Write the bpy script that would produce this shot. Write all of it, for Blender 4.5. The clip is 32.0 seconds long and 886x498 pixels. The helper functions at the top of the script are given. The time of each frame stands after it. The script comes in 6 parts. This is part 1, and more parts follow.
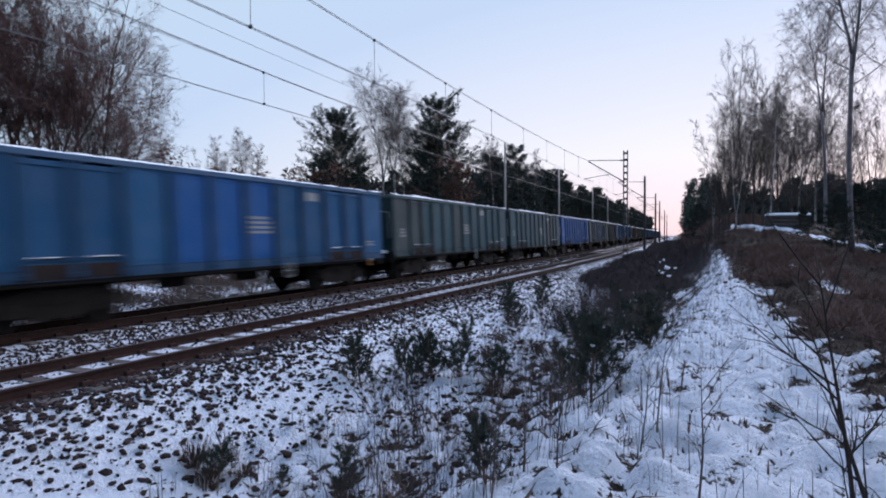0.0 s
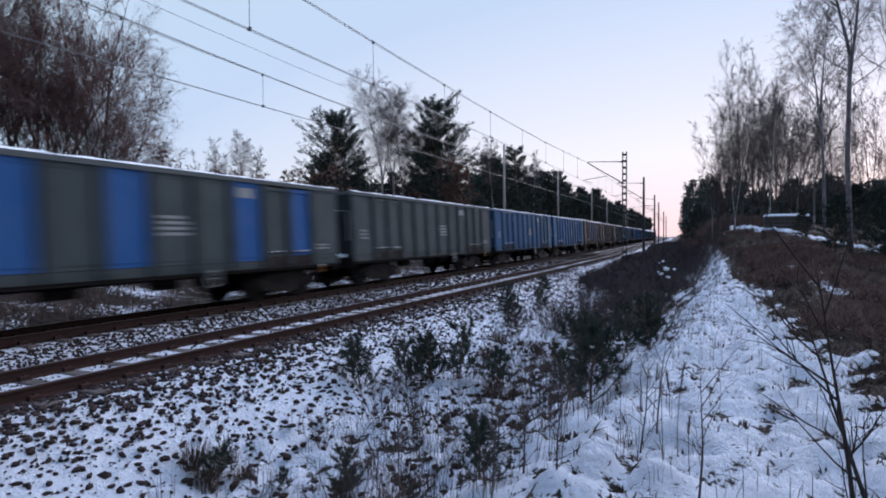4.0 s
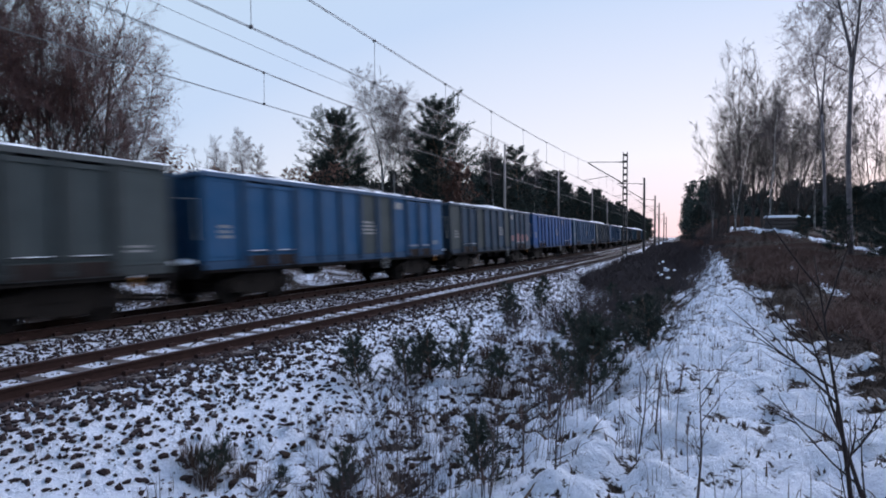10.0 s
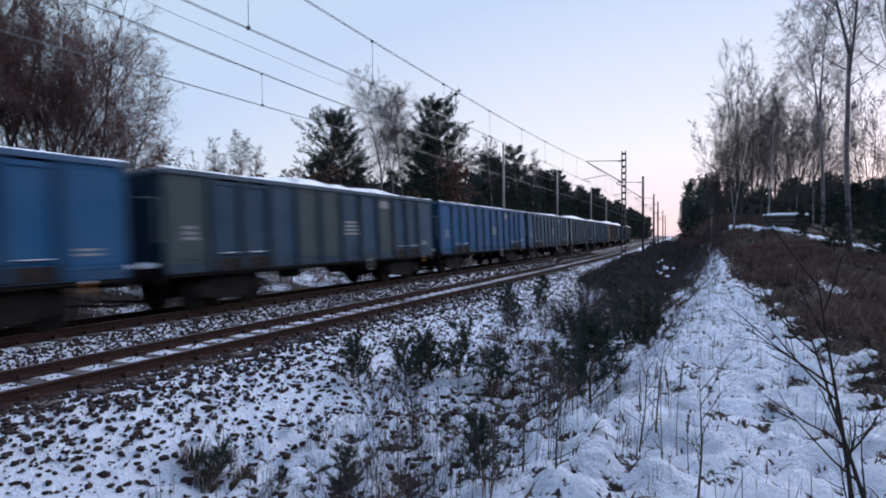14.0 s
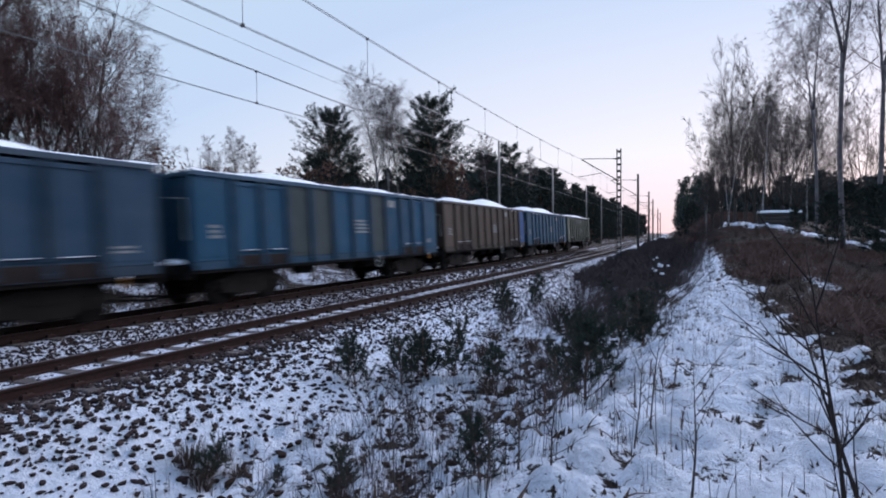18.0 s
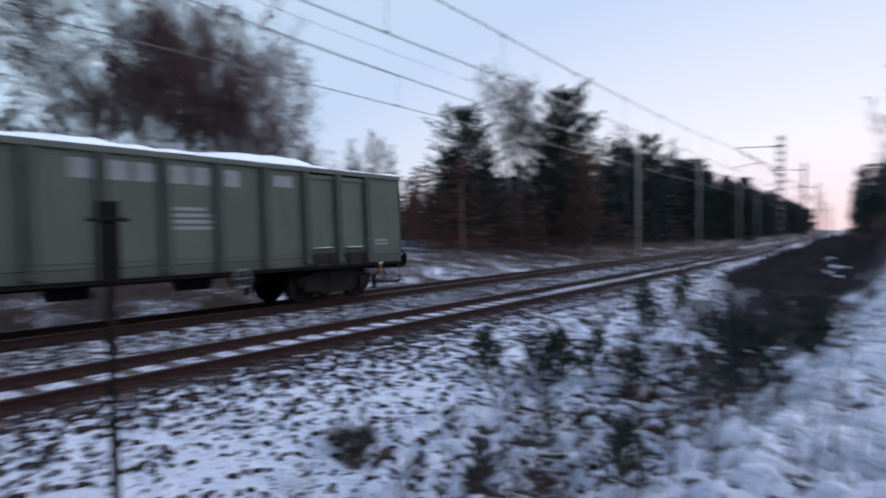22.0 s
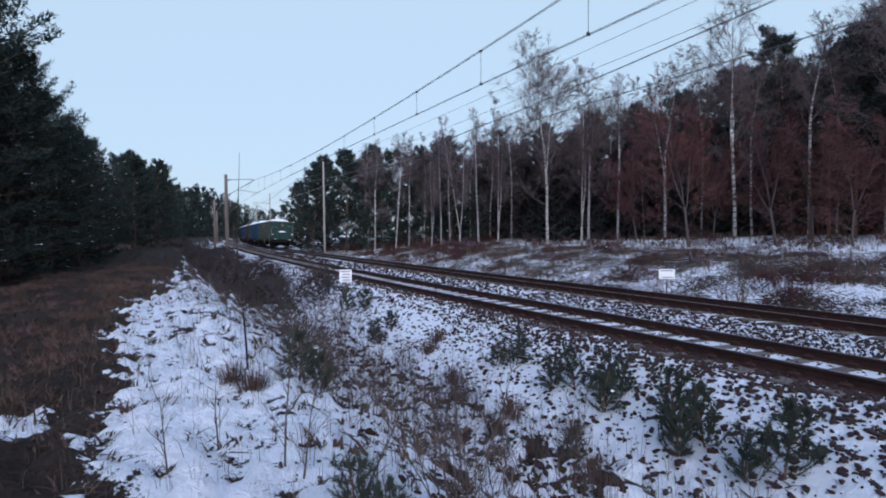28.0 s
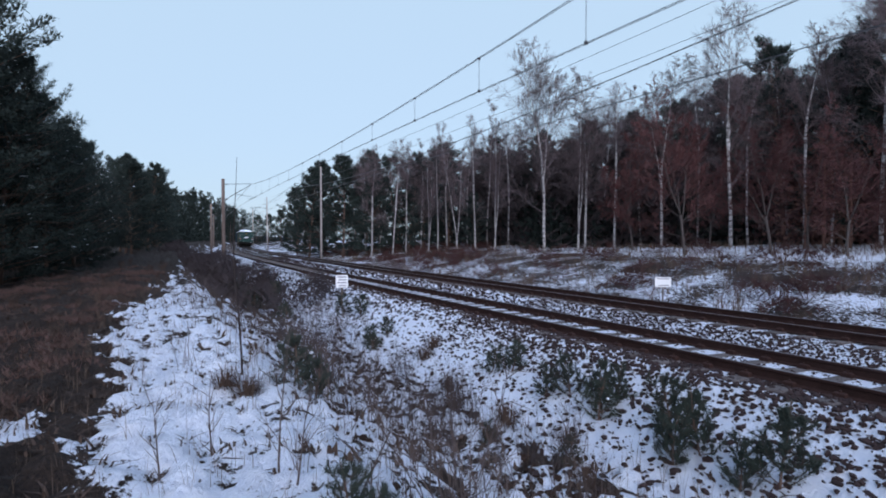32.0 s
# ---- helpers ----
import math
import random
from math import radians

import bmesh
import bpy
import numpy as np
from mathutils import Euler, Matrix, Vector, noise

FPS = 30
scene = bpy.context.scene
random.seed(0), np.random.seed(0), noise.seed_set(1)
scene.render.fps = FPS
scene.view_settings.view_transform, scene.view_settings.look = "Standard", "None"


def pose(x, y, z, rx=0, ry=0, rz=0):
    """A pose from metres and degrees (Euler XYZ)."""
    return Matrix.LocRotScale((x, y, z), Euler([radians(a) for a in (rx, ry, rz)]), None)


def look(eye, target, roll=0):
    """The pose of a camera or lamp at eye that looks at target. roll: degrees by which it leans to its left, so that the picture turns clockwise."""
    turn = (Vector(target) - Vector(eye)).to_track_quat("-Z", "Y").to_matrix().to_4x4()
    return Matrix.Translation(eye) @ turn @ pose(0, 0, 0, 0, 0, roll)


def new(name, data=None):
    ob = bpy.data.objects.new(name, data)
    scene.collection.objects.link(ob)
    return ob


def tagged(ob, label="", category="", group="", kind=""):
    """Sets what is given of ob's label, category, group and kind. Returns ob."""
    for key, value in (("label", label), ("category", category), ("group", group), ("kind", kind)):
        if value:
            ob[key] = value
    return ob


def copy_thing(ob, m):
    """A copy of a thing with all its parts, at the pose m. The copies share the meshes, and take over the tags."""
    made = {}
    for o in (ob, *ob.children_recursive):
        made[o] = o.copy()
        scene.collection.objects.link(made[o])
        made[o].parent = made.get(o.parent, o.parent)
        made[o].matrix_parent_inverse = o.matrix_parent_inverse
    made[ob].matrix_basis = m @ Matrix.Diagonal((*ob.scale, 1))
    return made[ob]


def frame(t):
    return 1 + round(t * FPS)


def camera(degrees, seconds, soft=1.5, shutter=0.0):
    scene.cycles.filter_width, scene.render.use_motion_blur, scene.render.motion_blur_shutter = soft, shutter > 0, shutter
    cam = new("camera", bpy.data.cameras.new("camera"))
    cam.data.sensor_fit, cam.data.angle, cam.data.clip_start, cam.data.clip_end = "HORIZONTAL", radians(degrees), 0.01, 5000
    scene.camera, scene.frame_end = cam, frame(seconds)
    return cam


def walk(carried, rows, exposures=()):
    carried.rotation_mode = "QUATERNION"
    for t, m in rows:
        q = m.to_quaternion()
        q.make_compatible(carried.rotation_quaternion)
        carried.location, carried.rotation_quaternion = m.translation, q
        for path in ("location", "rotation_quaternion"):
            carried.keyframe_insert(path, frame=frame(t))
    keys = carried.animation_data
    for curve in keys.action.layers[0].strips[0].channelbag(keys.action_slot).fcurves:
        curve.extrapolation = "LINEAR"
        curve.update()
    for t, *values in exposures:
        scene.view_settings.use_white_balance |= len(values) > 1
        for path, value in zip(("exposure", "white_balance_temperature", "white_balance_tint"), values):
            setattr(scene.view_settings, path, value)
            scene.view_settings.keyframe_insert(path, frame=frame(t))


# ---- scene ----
EYE_Z = 1.92


def eye(az):
    """The camera is held at arm's length and swings round its holder."""
    a = radians(az)
    return 0.45 * (0.47 - math.sin(a)), 0.45 * math.cos(a)


PATH = [
    (0.0, 26.97, -1.45, 0.28), (0.5, 26.97, -1.48, 0.44), (1.0, 26.95, -1.46, 0.4), (1.5, 26.91, -1.39, 0.45),
    (2.0, 26.85, -1.38, 0.47), (2.5, 26.83, -1.32, 0.55), (3.0, 26.88, -1.3, 0.37), (3.5, 26.9, -1.3, 0.37),
    (5.5, 26.77, -1.06, 0.54), (6.0, 26.68, -1.01, 0.5), (6.5, 26.58, -1.0, 0.55), (7.0, 26.51, -1.04, 0.43),
    (7.5, 26.46, -1.12, 0.23), (8.0, 26.57, -1.2, 0.31), (8.5, 26.66, -1.19, 0.27), (9.0, 26.8, -1.2, 0.15),
    (9.5, 26.9, -1.3, 0.03), (10.0, 26.91, -1.35, 0.03), (10.5, 26.78, -1.36, 0.18), (11.0, 26.75, -1.37, 0.25),
    (11.5, 26.78, -1.37, 0.24), (12.0, 26.88, -1.33, 0.26), (12.5, 26.95, -1.24, 0.18), (13.0, 26.93, -1.22, 0.33),
    (13.5, 26.85, -1.26, 0.44), (14.0, 26.82, -1.36, 0.42), (14.5, 26.83, -1.42, 0.33), (16.5, 26.55, -1.42, 0.5),
    (17.0, 26.49, -1.45, 0.4), (17.5, 26.41, -1.49, 0.52), (18.0, 26.36, -1.58, 0.53), (18.5, 26.35, -1.61, 0.72),
    (19.0, 26.32, -1.65, 0.87), (19.5, 26.41, -1.69, 0.76), (20.0, 26.49, -1.71, 0.71), (20.5, 26.5, -1.8, 0.8),
    (21.0, 26.66, -1.85, 0.63), (21.5, 28.89, -1.97, 0.95), (22.0, 40.15, -1.84, 0.44), (22.4, 53.3, -1.25, -0.16),
    (22.7, 69.38, -1.54, -0.62), (23.0, 85.25, -0.85, 1.2), (23.2, 97.63, -0.37, 1.66), (23.5, 110.04, 0.37, 2.41),
    (24.0, 126.36, 0.6, 1.38), (24.5, 137.71, 0.48, 1.31), (25.0, 144.14, -0.05, 1.0), (25.5, 148.44, -0.41, 1.19),
    (26.0, 150.84, -0.71, 1.09), (26.5, 151.73, -0.99, 0.44), (28.5, 151.22, -1.98, 0.78), (29.0, 151.19, -2.12, 0.87),
    (29.5, 151.25, -2.13, 0.84), (30.0, 151.29, -1.98, 0.68), (30.5, 151.39, -1.67, 0.4), (31.0, 151.3, -1.46, 0.27),
    (31.5, 151.06, -1.32, 0.19), (32.0, 151.04, -1.14, 0.14)]
cam = camera(78.9, 32.0, soft=1.9, shutter=0.9)
EXPOSURES = [(0.0, 2.12, 6620.0, 12.0), (21.3, 2.12, 6620.0, 12.0), (24.0, 2.09, 6480.0, 10.0), (32.0, 2.09, 6480.0, 10.0)]
walk(cam, [(t, pose(*eye(y), EYE_Z, 90 + p, r, y)) for t, y, p, r in PATH], EXPOSURES)

# ---------------------------------------------------------------- sky and light
SUN_AZ = 24.0
world = bpy.data.worlds.new("dusk_sky")
scene.world = world
world.use_nodes = True
wn = world.node_tree
sky = wn.nodes.new("ShaderNodeTexSky")
sky.sky_type = "NISHITA"
sky.sun_disc = False
sky.sun_elevation = radians(5.0)
sky.sun_rotation = radians(SUN_AZ)
sky.air_density, sky.dust_density, sky.ozone_density = 1.0, 0.7, 3.0
wn.nodes["Background"].inputs["Strength"].default_value = 0.15
veil = wn.nodes.new("ShaderNodeMix")      # thin high cloud that evens out the dusk sky
veil.data_type = "RGBA"
veil.inputs[0].default_value = 0.95
heading_of = wn.nodes.new("ShaderNodeTexCoord")
west = wn.nodes.new("ShaderNodeVectorMath")     # nearness to where the sun went down
west.operation = "DOT_PRODUCT"
west.inputs[1].default_value = (-math.sin(radians(6)), math.cos(radians(6)), -1.1)
wn.links.new(heading_of.outputs["Generated"], west.inputs[0])
glow = wn.nodes.new("ShaderNodeValToRGB")
glow.color_ramp.elements[0].position, glow.color_ramp.elements[0].color = 0.02, (0.84, 1.12, 1.36, 1)
glow.color_ramp.elements[1].position, glow.color_ramp.elements[1].color = 1.0, (1.30, 1.10, 1.28, 1)
lilac = glow.color_ramp.elements.new(0.46)
lilac.color = (0.86, 1.09, 1.40, 1)
pale = glow.color_ramp.elements.new(0.84)
pale.color = (1.36, 1.38, 1.46, 1)
wn.links.new(west.outputs["Value"], glow.inputs["Fac"])
rise_of = wn.nodes.new("ShaderNodeSeparateXYZ")
wn.links.new(heading_of.outputs["Generated"], rise_of.inputs[0])
zenith = wn.nodes.new("ShaderNodeValToRGB")     # the dusk sky deepens overhead
zenith.color_ramp.elements[0].position, zenith.color_ramp.elements[0].color = 0.42, (1, 1, 1, 1)
zenith.color_ramp.elements[1].position, zenith.color_ramp.elements[1].color = 0.85, (0.70, 0.80, 1.15, 1)
wn.links.new(rise_of.outputs["Z"], zenith.inputs["Fac"])
deep = wn.nodes.new("ShaderNodeMix")
deep.data_type, deep.blend_type = "RGBA", "MULTIPLY"
deep.inputs[0].default_value = 1.0
wn.links.new(glow.outputs["Color"], deep.inputs[6])
wn.links.new(zenith.outputs["Color"], deep.inputs[7])
wn.links.new(deep.outputs[2], veil.inputs[7])
rosy = wn.nodes.new("ShaderNodeMix")
rosy.data_type, rosy.blend_type = "RGBA", "MULTIPLY"
rosy.inputs[0].default_value = 1.0
rosy.inputs[7].default_value = (1.3, 0.92, 1.35, 1)
wn.links.new(sky.outputs[0], rosy.inputs[6])
wn.links.new(rosy.outputs[2], veil.inputs[6])
wn.links.new(veil.outputs[2], wn.nodes["Background"].inputs["Color"])
sun = new("sun", bpy.data.lights.new("sun", "SUN"))
sun.data.energy, sun.data.angle, sun.data.color = 0.82, radians(60), (0.86, 0.86, 1.0)
sun.matrix_world = look((0, 0, 60), (-60 * math.sin(radians(SUN_AZ)), -60 * math.cos(radians(SUN_AZ)), 26))

# ---------------------------------------------------------------- the plan in numbers
BEND_BACK, BEND_AHEAD = 0.000437, 0.00037   # the line bends away from the camera on both sides
STRAIGHT = 81.0           # ahead of here it runs straight on
D_NEAR = 7.6              # near running rail of the near track
GAUGE = 1.507
MID_NEAR = D_NEAR + GAUGE / 2
MID_FAR = MID_NEAR + 4.1
CANT = 0.0675             # the rail on the camera's side lies higher
TILT = -math.degrees(math.asin(CANT / GAUGE))
Z_NEAR, Z_FAR = 0.067, 0.086   # middle of each track, at the rail heads


def bend(y):
    if y < 0:
        return BEND_BACK * y * y
    return BEND_AHEAD * min(y, STRAIGHT) ** 2 + 2 * BEND_AHEAD * STRAIGHT * max(0.0, y - STRAIGHT)


def on_line(d, y):
    """Plan x of a line that runs d metres from the camera, abreast of y."""
    return -d - bend(y)


def heading(y):
    """Turn about z of the line at y, in degrees."""
    return math.degrees(math.atan(2 * (BEND_BACK * y if y < 0 else BEND_AHEAD * min(y, STRAIGHT))))


# ---------------------------------------------------------------- mesh helpers
class Buf:
    """Gathers vertices and faces for one mesh."""

    def __init__(self):
        self.v, self.f, self.m = [], [], []

    def add(self, verts, faces, mat=0):
        o = len(self.v)
        self.v.extend(verts)
        self.f.extend([tuple(i + o for i in f) for f in faces])
        self.m.extend([mat] * len(faces))

    def box(self, x0, x1, y0, y1, z0, z1, mat=0, c=0.0):
        if c <= 0:
            self.add([(x0, y0, z0), (x1, y0, z0), (x1, y1, z0), (x0, y1, z0), (x0, y0, z1), (x1, y0, z1), (x1, y1, z1), (x0, y1, z1)],
                     [(0, 3, 2, 1), (4, 5, 6, 7), (0, 1, 5, 4), (1, 2, 6, 5), (2, 3, 7, 6), (3, 0, 4, 7)], mat)
        else:
            self.add([(x0, y0, z0), (x1, y0, z0), (x1, y1, z0), (x0, y1, z0),
                      (x0, y0, z1 - c), (x1, y0, z1 - c), (x1, y1, z1 - c), (x0, y1, z1 - c),
                      (x0 + c, y0 + c, z1), (x1 - c, y0 + c, z1), (x1 - c, y1 - c, z1), (x0 + c, y1 - c, z1)],
                     [(0, 3, 2, 1), (8, 9, 10, 11), (0, 1, 5, 4), (1, 2, 6, 5), (2, 3, 7, 6), (3, 0, 4, 7),
                      (4, 5, 9, 8), (5, 6, 10, 9), (6, 7, 11, 10), (7, 4, 8, 11)], mat)

    def tube(self, pts, radii, sides=5, mat=0, point=False, cap=True):
        pts = [Vector(p) for p in pts]
        rings, o = [], len(self.v)
        n = len(pts)
        up = None
        for i, p in enumerate(pts):
            d = (pts[min(i + 1, n - 1)] - pts[max(i - 1, 0)])
            d = d.normalized() if d.length > 1e-9 else Vector((0, 0, 1))
            if up is None:
                up = d.orthogonal().normalized()
            a = (up - d * up.dot(d))
            a = a.normalized() if a.length > 1e-6 else d.orthogonal().normalized()
            up = a
            b = d.cross(a)
            r = radii[i] if isinstance(radii, (list, tuple)) else radii
            if point and i == n - 1:
                rings.append([len(self.v)])
                self.v.append(tuple(p))
            else:
                ring = []
                for k in range(sides):
                    w = 2 * math.pi * k / sides
                    ring.append(len(self.v))
                    self.v.append(tuple(p + (a * math.cos(w) + b * math.sin(w)) * r))
                rings.append(ring)
        for i in range(n - 1):
            A, B = rings[i], rings[i + 1]
            for k in range(sides):
                k2 = (k + 1) % sides
                if len(B) == 1:
                    self.f.append((A[k], A[k2], B[0]))
                else:
                    self.f.append((A[k], A[k2], B[k2], B[k]))
                self.m.append(mat)
        if cap:
            self.f.append(tuple(reversed(rings[0])))
            self.m.append(mat)
            if not point:
                self.f.append(tuple(rings[-1]))
                self.m.append(mat)

    def blade(self, p, d, length, w):
        """A thin flat twig or needle tuft that tapers to a point."""
        d = Vector(d)
        a = d.orthogonal().normalized() * w
        q = Vector(p)
        self.add([tuple(q - a), tuple(q + a), tuple(q + d.normalized() * length)], [(0, 1, 2)])

    def mesh(self, name, mats, smooth=False):
        me = bpy.data.meshes.new(name)
        me.from_pydata(self.v, [], self.f)
        for m in (mats if isinstance(mats, (list, tuple)) else [mats]):
            me.materials.append(m)
        if any(self.m):
            me.polygons.foreach_set("material_index", self.m)
        if smooth:
            me.polygons.foreach_set("use_smooth", [True] * len(self.f))
        me.update()
        return me


def thing(name, label, category, group="", kind="", at=None):
    ob = new(name)
    ob.empty_display_size = 0.2
    tagged(ob, label, category, group, kind)
    if at is not None:
        ob.matrix_basis = at
    return ob


def put(name, mesh, parent=None, label="", m=None):
    """One mesh object, as a part of parent where one is given."""
    ob = new(name, mesh)
    if parent is not None:
        ob.parent = parent
    if label:
        ob["label"] = label
    if m is not None:
        ob.matrix_basis = m
    return ob


# ---------------------------------------------------------------- materials
def material(name, build):
    m = bpy.data.materials.new(name)
    m.use_nodes = True
    nt = m.node_tree
    build(nt, nt.nodes["Principled BSDF"])
    return m


def node(nt, kind, **kw):
    n = nt.nodes.new(kind)
    for k, v in kw.items():
        n.inputs[k.replace("_", " ")].default_value = v
    return n


def noise_of(nt, scale, detail=4.0, rough=0.55, vec=None):
    n = node(nt, "ShaderNodeTexNoise", Scale=scale, Detail=detail, Roughness=rough)
    if vec is not None:
        nt.links.new(vec, n.inputs["Vector"])
    return n.outputs["Fac"]


def coords(nt, world_space=False):
    if world_space:
        return nt.nodes.new("ShaderNodeNewGeometry").outputs["Position"]
    return nt.nodes.new("ShaderNodeTexCoord").outputs["Object"]


def ramp(nt, fac, stops):
    r = nt.nodes.new("ShaderNodeValToRGB")
    e = r.color_ramp.elements
    e[0].position, e[0].color = stops[0][0], (*stops[0][1], 1)
    e[1].position, e[1].color = stops[-1][0], (*stops[-1][1], 1)
    for p, c in stops[1:-1]:
        k = e.new(p)
        k.color = (*c, 1)
    nt.links.new(fac, r.inputs["Fac"])
    return r.outputs["Color"]


def mix(nt, fac, a, b, kind="MIX"):
    m = nt.nodes.new("ShaderNodeMix")
    m.data_type, m.blend_type = "RGBA", kind
    for s, v in ((0, fac), (6, a), (7, b)):
        if isinstance(v, (int, float)):
            m.inputs[s].default_value = v
        elif isinstance(v, tuple):
            m.inputs[s].default_value = (*v, 1)
        else:
            nt.links.new(v, m.inputs[s])
    return m.outputs[2]


def bump(nt, p, height, strength, dist):
    b = node(nt, "ShaderNodeBump", Strength=strength, Distance=dist)
    nt.links.new(height, b.inputs["Height"])
    nt.links.new(b.outputs["Normal"], p.inputs["Normal"])


def plain(name, c1, c2, scale, rough, metal=0.0, bumpy=0.3, dist=0.01, random_tint=0.0, world_space=False, spec=0.3):
    """Two tones at two scales, with a fine relief."""
    def build(nt, p):
        v = coords(nt, world_space)
        n1 = noise_of(nt, scale, 5, 0.6, v)
        n2 = noise_of(nt, scale * 6.3, 4, 0.6, v)
        c = mix(nt, 0.5, ramp(nt, n1, [(0.3, c1), (0.7, c2)]), ramp(nt, n2, [(0.3, c1), (0.72, c2)]))
        if random_tint:
            o = nt.nodes.new("ShaderNodeObjectInfo")
            c = mix(nt, random_tint, c, ramp(nt, o.outputs["Random"], [(0.0, tuple(x * 0.5 for x in c1)), (1.0, tuple(min(1, x * 1.5) for x in c2))]))
        nt.links.new(c, p.inputs["Base Color"])
        p.inputs["Roughness"].default_value, p.inputs["Metallic"].default_value, p.inputs["Specular IOR Level"].default_value = rough, metal, spec
        if bumpy:
            bump(nt, p, n2, bumpy, dist)
    return material(name, build)


SNOW = plain("snow", (0.80, 0.84, 0.92), (0.88, 0.91, 0.96), 3.0, 0.75, bumpy=0.4, dist=0.02)
RUST_RAIL = plain("rusty_rail", (0.020, 0.0108, 0.0095), (0.046, 0.0245, 0.0205), 6.0, 0.8, bumpy=0.2, dist=0.004, spec=0.1)
RAIL_TOP = plain("worn_rail_head", (0.12, 0.112, 0.115), (0.20, 0.188, 0.19), 3.0, 0.42, metal=0.5, bumpy=0.1, dist=0.002)
STONE = plain("ballast_stone", (0.013, 0.0078, 0.0078), (0.045, 0.027, 0.025), 5.0, 0.9, bumpy=0.4, dist=0.01, world_space=True)
CONCRETE = plain("weathered_concrete", (0.22, 0.19, 0.175), (0.34, 0.30, 0.28), 4.0, 0.88, bumpy=0.3, dist=0.006)
CONCRETE_BROWN = plain("brown_stained_concrete", (0.10, 0.074, 0.063), (0.17, 0.13, 0.112), 5.0, 0.9, bumpy=0.3, dist=0.006)
STEEL_DARK = plain("dark_painted_steel", (0.02, 0.02, 0.022), (0.05, 0.047, 0.047), 5.0, 0.6, metal=0.2, bumpy=0.2, dist=0.004)
WIRE = plain("copper_wire", (0.06, 0.06, 0.065), (0.11, 0.11, 0.12), 2.0, 0.5, metal=0.5, bumpy=0)
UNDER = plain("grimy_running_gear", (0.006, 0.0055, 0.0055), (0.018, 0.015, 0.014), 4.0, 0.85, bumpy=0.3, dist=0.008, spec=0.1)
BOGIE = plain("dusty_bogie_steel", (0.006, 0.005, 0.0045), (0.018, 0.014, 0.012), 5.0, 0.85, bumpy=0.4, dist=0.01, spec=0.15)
WHITE_PAINT = plain("white_paint", (0.68, 0.68, 0.68), (0.8, 0.8, 0.8), 8.0, 0.6, bumpy=0.05, dist=0.002)
MARKING = plain("faded_white_marking", (0.28, 0.28, 0.26), (0.44, 0.43, 0.40), 6.0, 0.7, bumpy=0)
YELLOW = plain("yellow_paint", (0.5, 0.33, 0.03), (0.65, 0.42, 0.05), 8.0, 0.6, bumpy=0.1, dist=0.002)
ORANGE = plain("orange_paint", (0.24, 0.10, 0.022), (0.34, 0.15, 0.03), 8.0, 0.6, bumpy=0.1, dist=0.002)
RED = plain("red_reflective_paint", (0.22, 0.022, 0.02), (0.32, 0.04, 0.035), 8.0, 0.5, bumpy=0)
MARKING_FAINT = plain("worn_pale_marking", (0.14, 0.145, 0.15), (0.26, 0.26, 0.25), 6.0, 0.7, bumpy=0)
GREY_INK = plain("grey_lettering", (0.18, 0.18, 0.2), (0.26, 0.26, 0.28), 8.0, 0.7, bumpy=0)
TIMBER = plain("weathered_timber", (0.10, 0.08, 0.065), (0.18, 0.15, 0.125), 8.0, 0.85, bumpy=0.4, dist=0.005)


def build_sleeper(nt, p):
    """Grey-brown tarred wood, dusted with snow in places."""
    v = coords(nt, True)
    st = nt.nodes.new("ShaderNodeMapping")
    st.inputs["Scale"].default_value = (1.0, 14.0, 4.0)
    nt.links.new(v, st.inputs["Vector"])
    grain = noise_of(nt, 3.0, 5, 0.65, st.outputs[0])
    dust = noise_of(nt, 5.5, 6, 0.7, v)
    info = nt.nodes.new("ShaderNodeObjectInfo")
    wood = mix(nt, 0.35, ramp(nt, grain, [(0.3, (0.045, 0.037, 0.035)), (0.7, (0.10, 0.082, 0.076))]),
               ramp(nt, info.outputs["Random"], [(0.0, (0.04, 0.034, 0.032)), (1.0, (0.15, 0.125, 0.115))]))
    nt.links.new(mix(nt, ramp(nt, dust, [(0.64, (0, 0, 0)), (0.72, (0.8, 0.8, 0.8))]), wood, (0.82, 0.84, 0.88)), p.inputs["Base Color"])
    p.inputs["Roughness"].default_value = 0.85
    bump(nt, p, grain, 0.4, 0.01)


SLEEPER = material("sleeper_wood", build_sleeper)


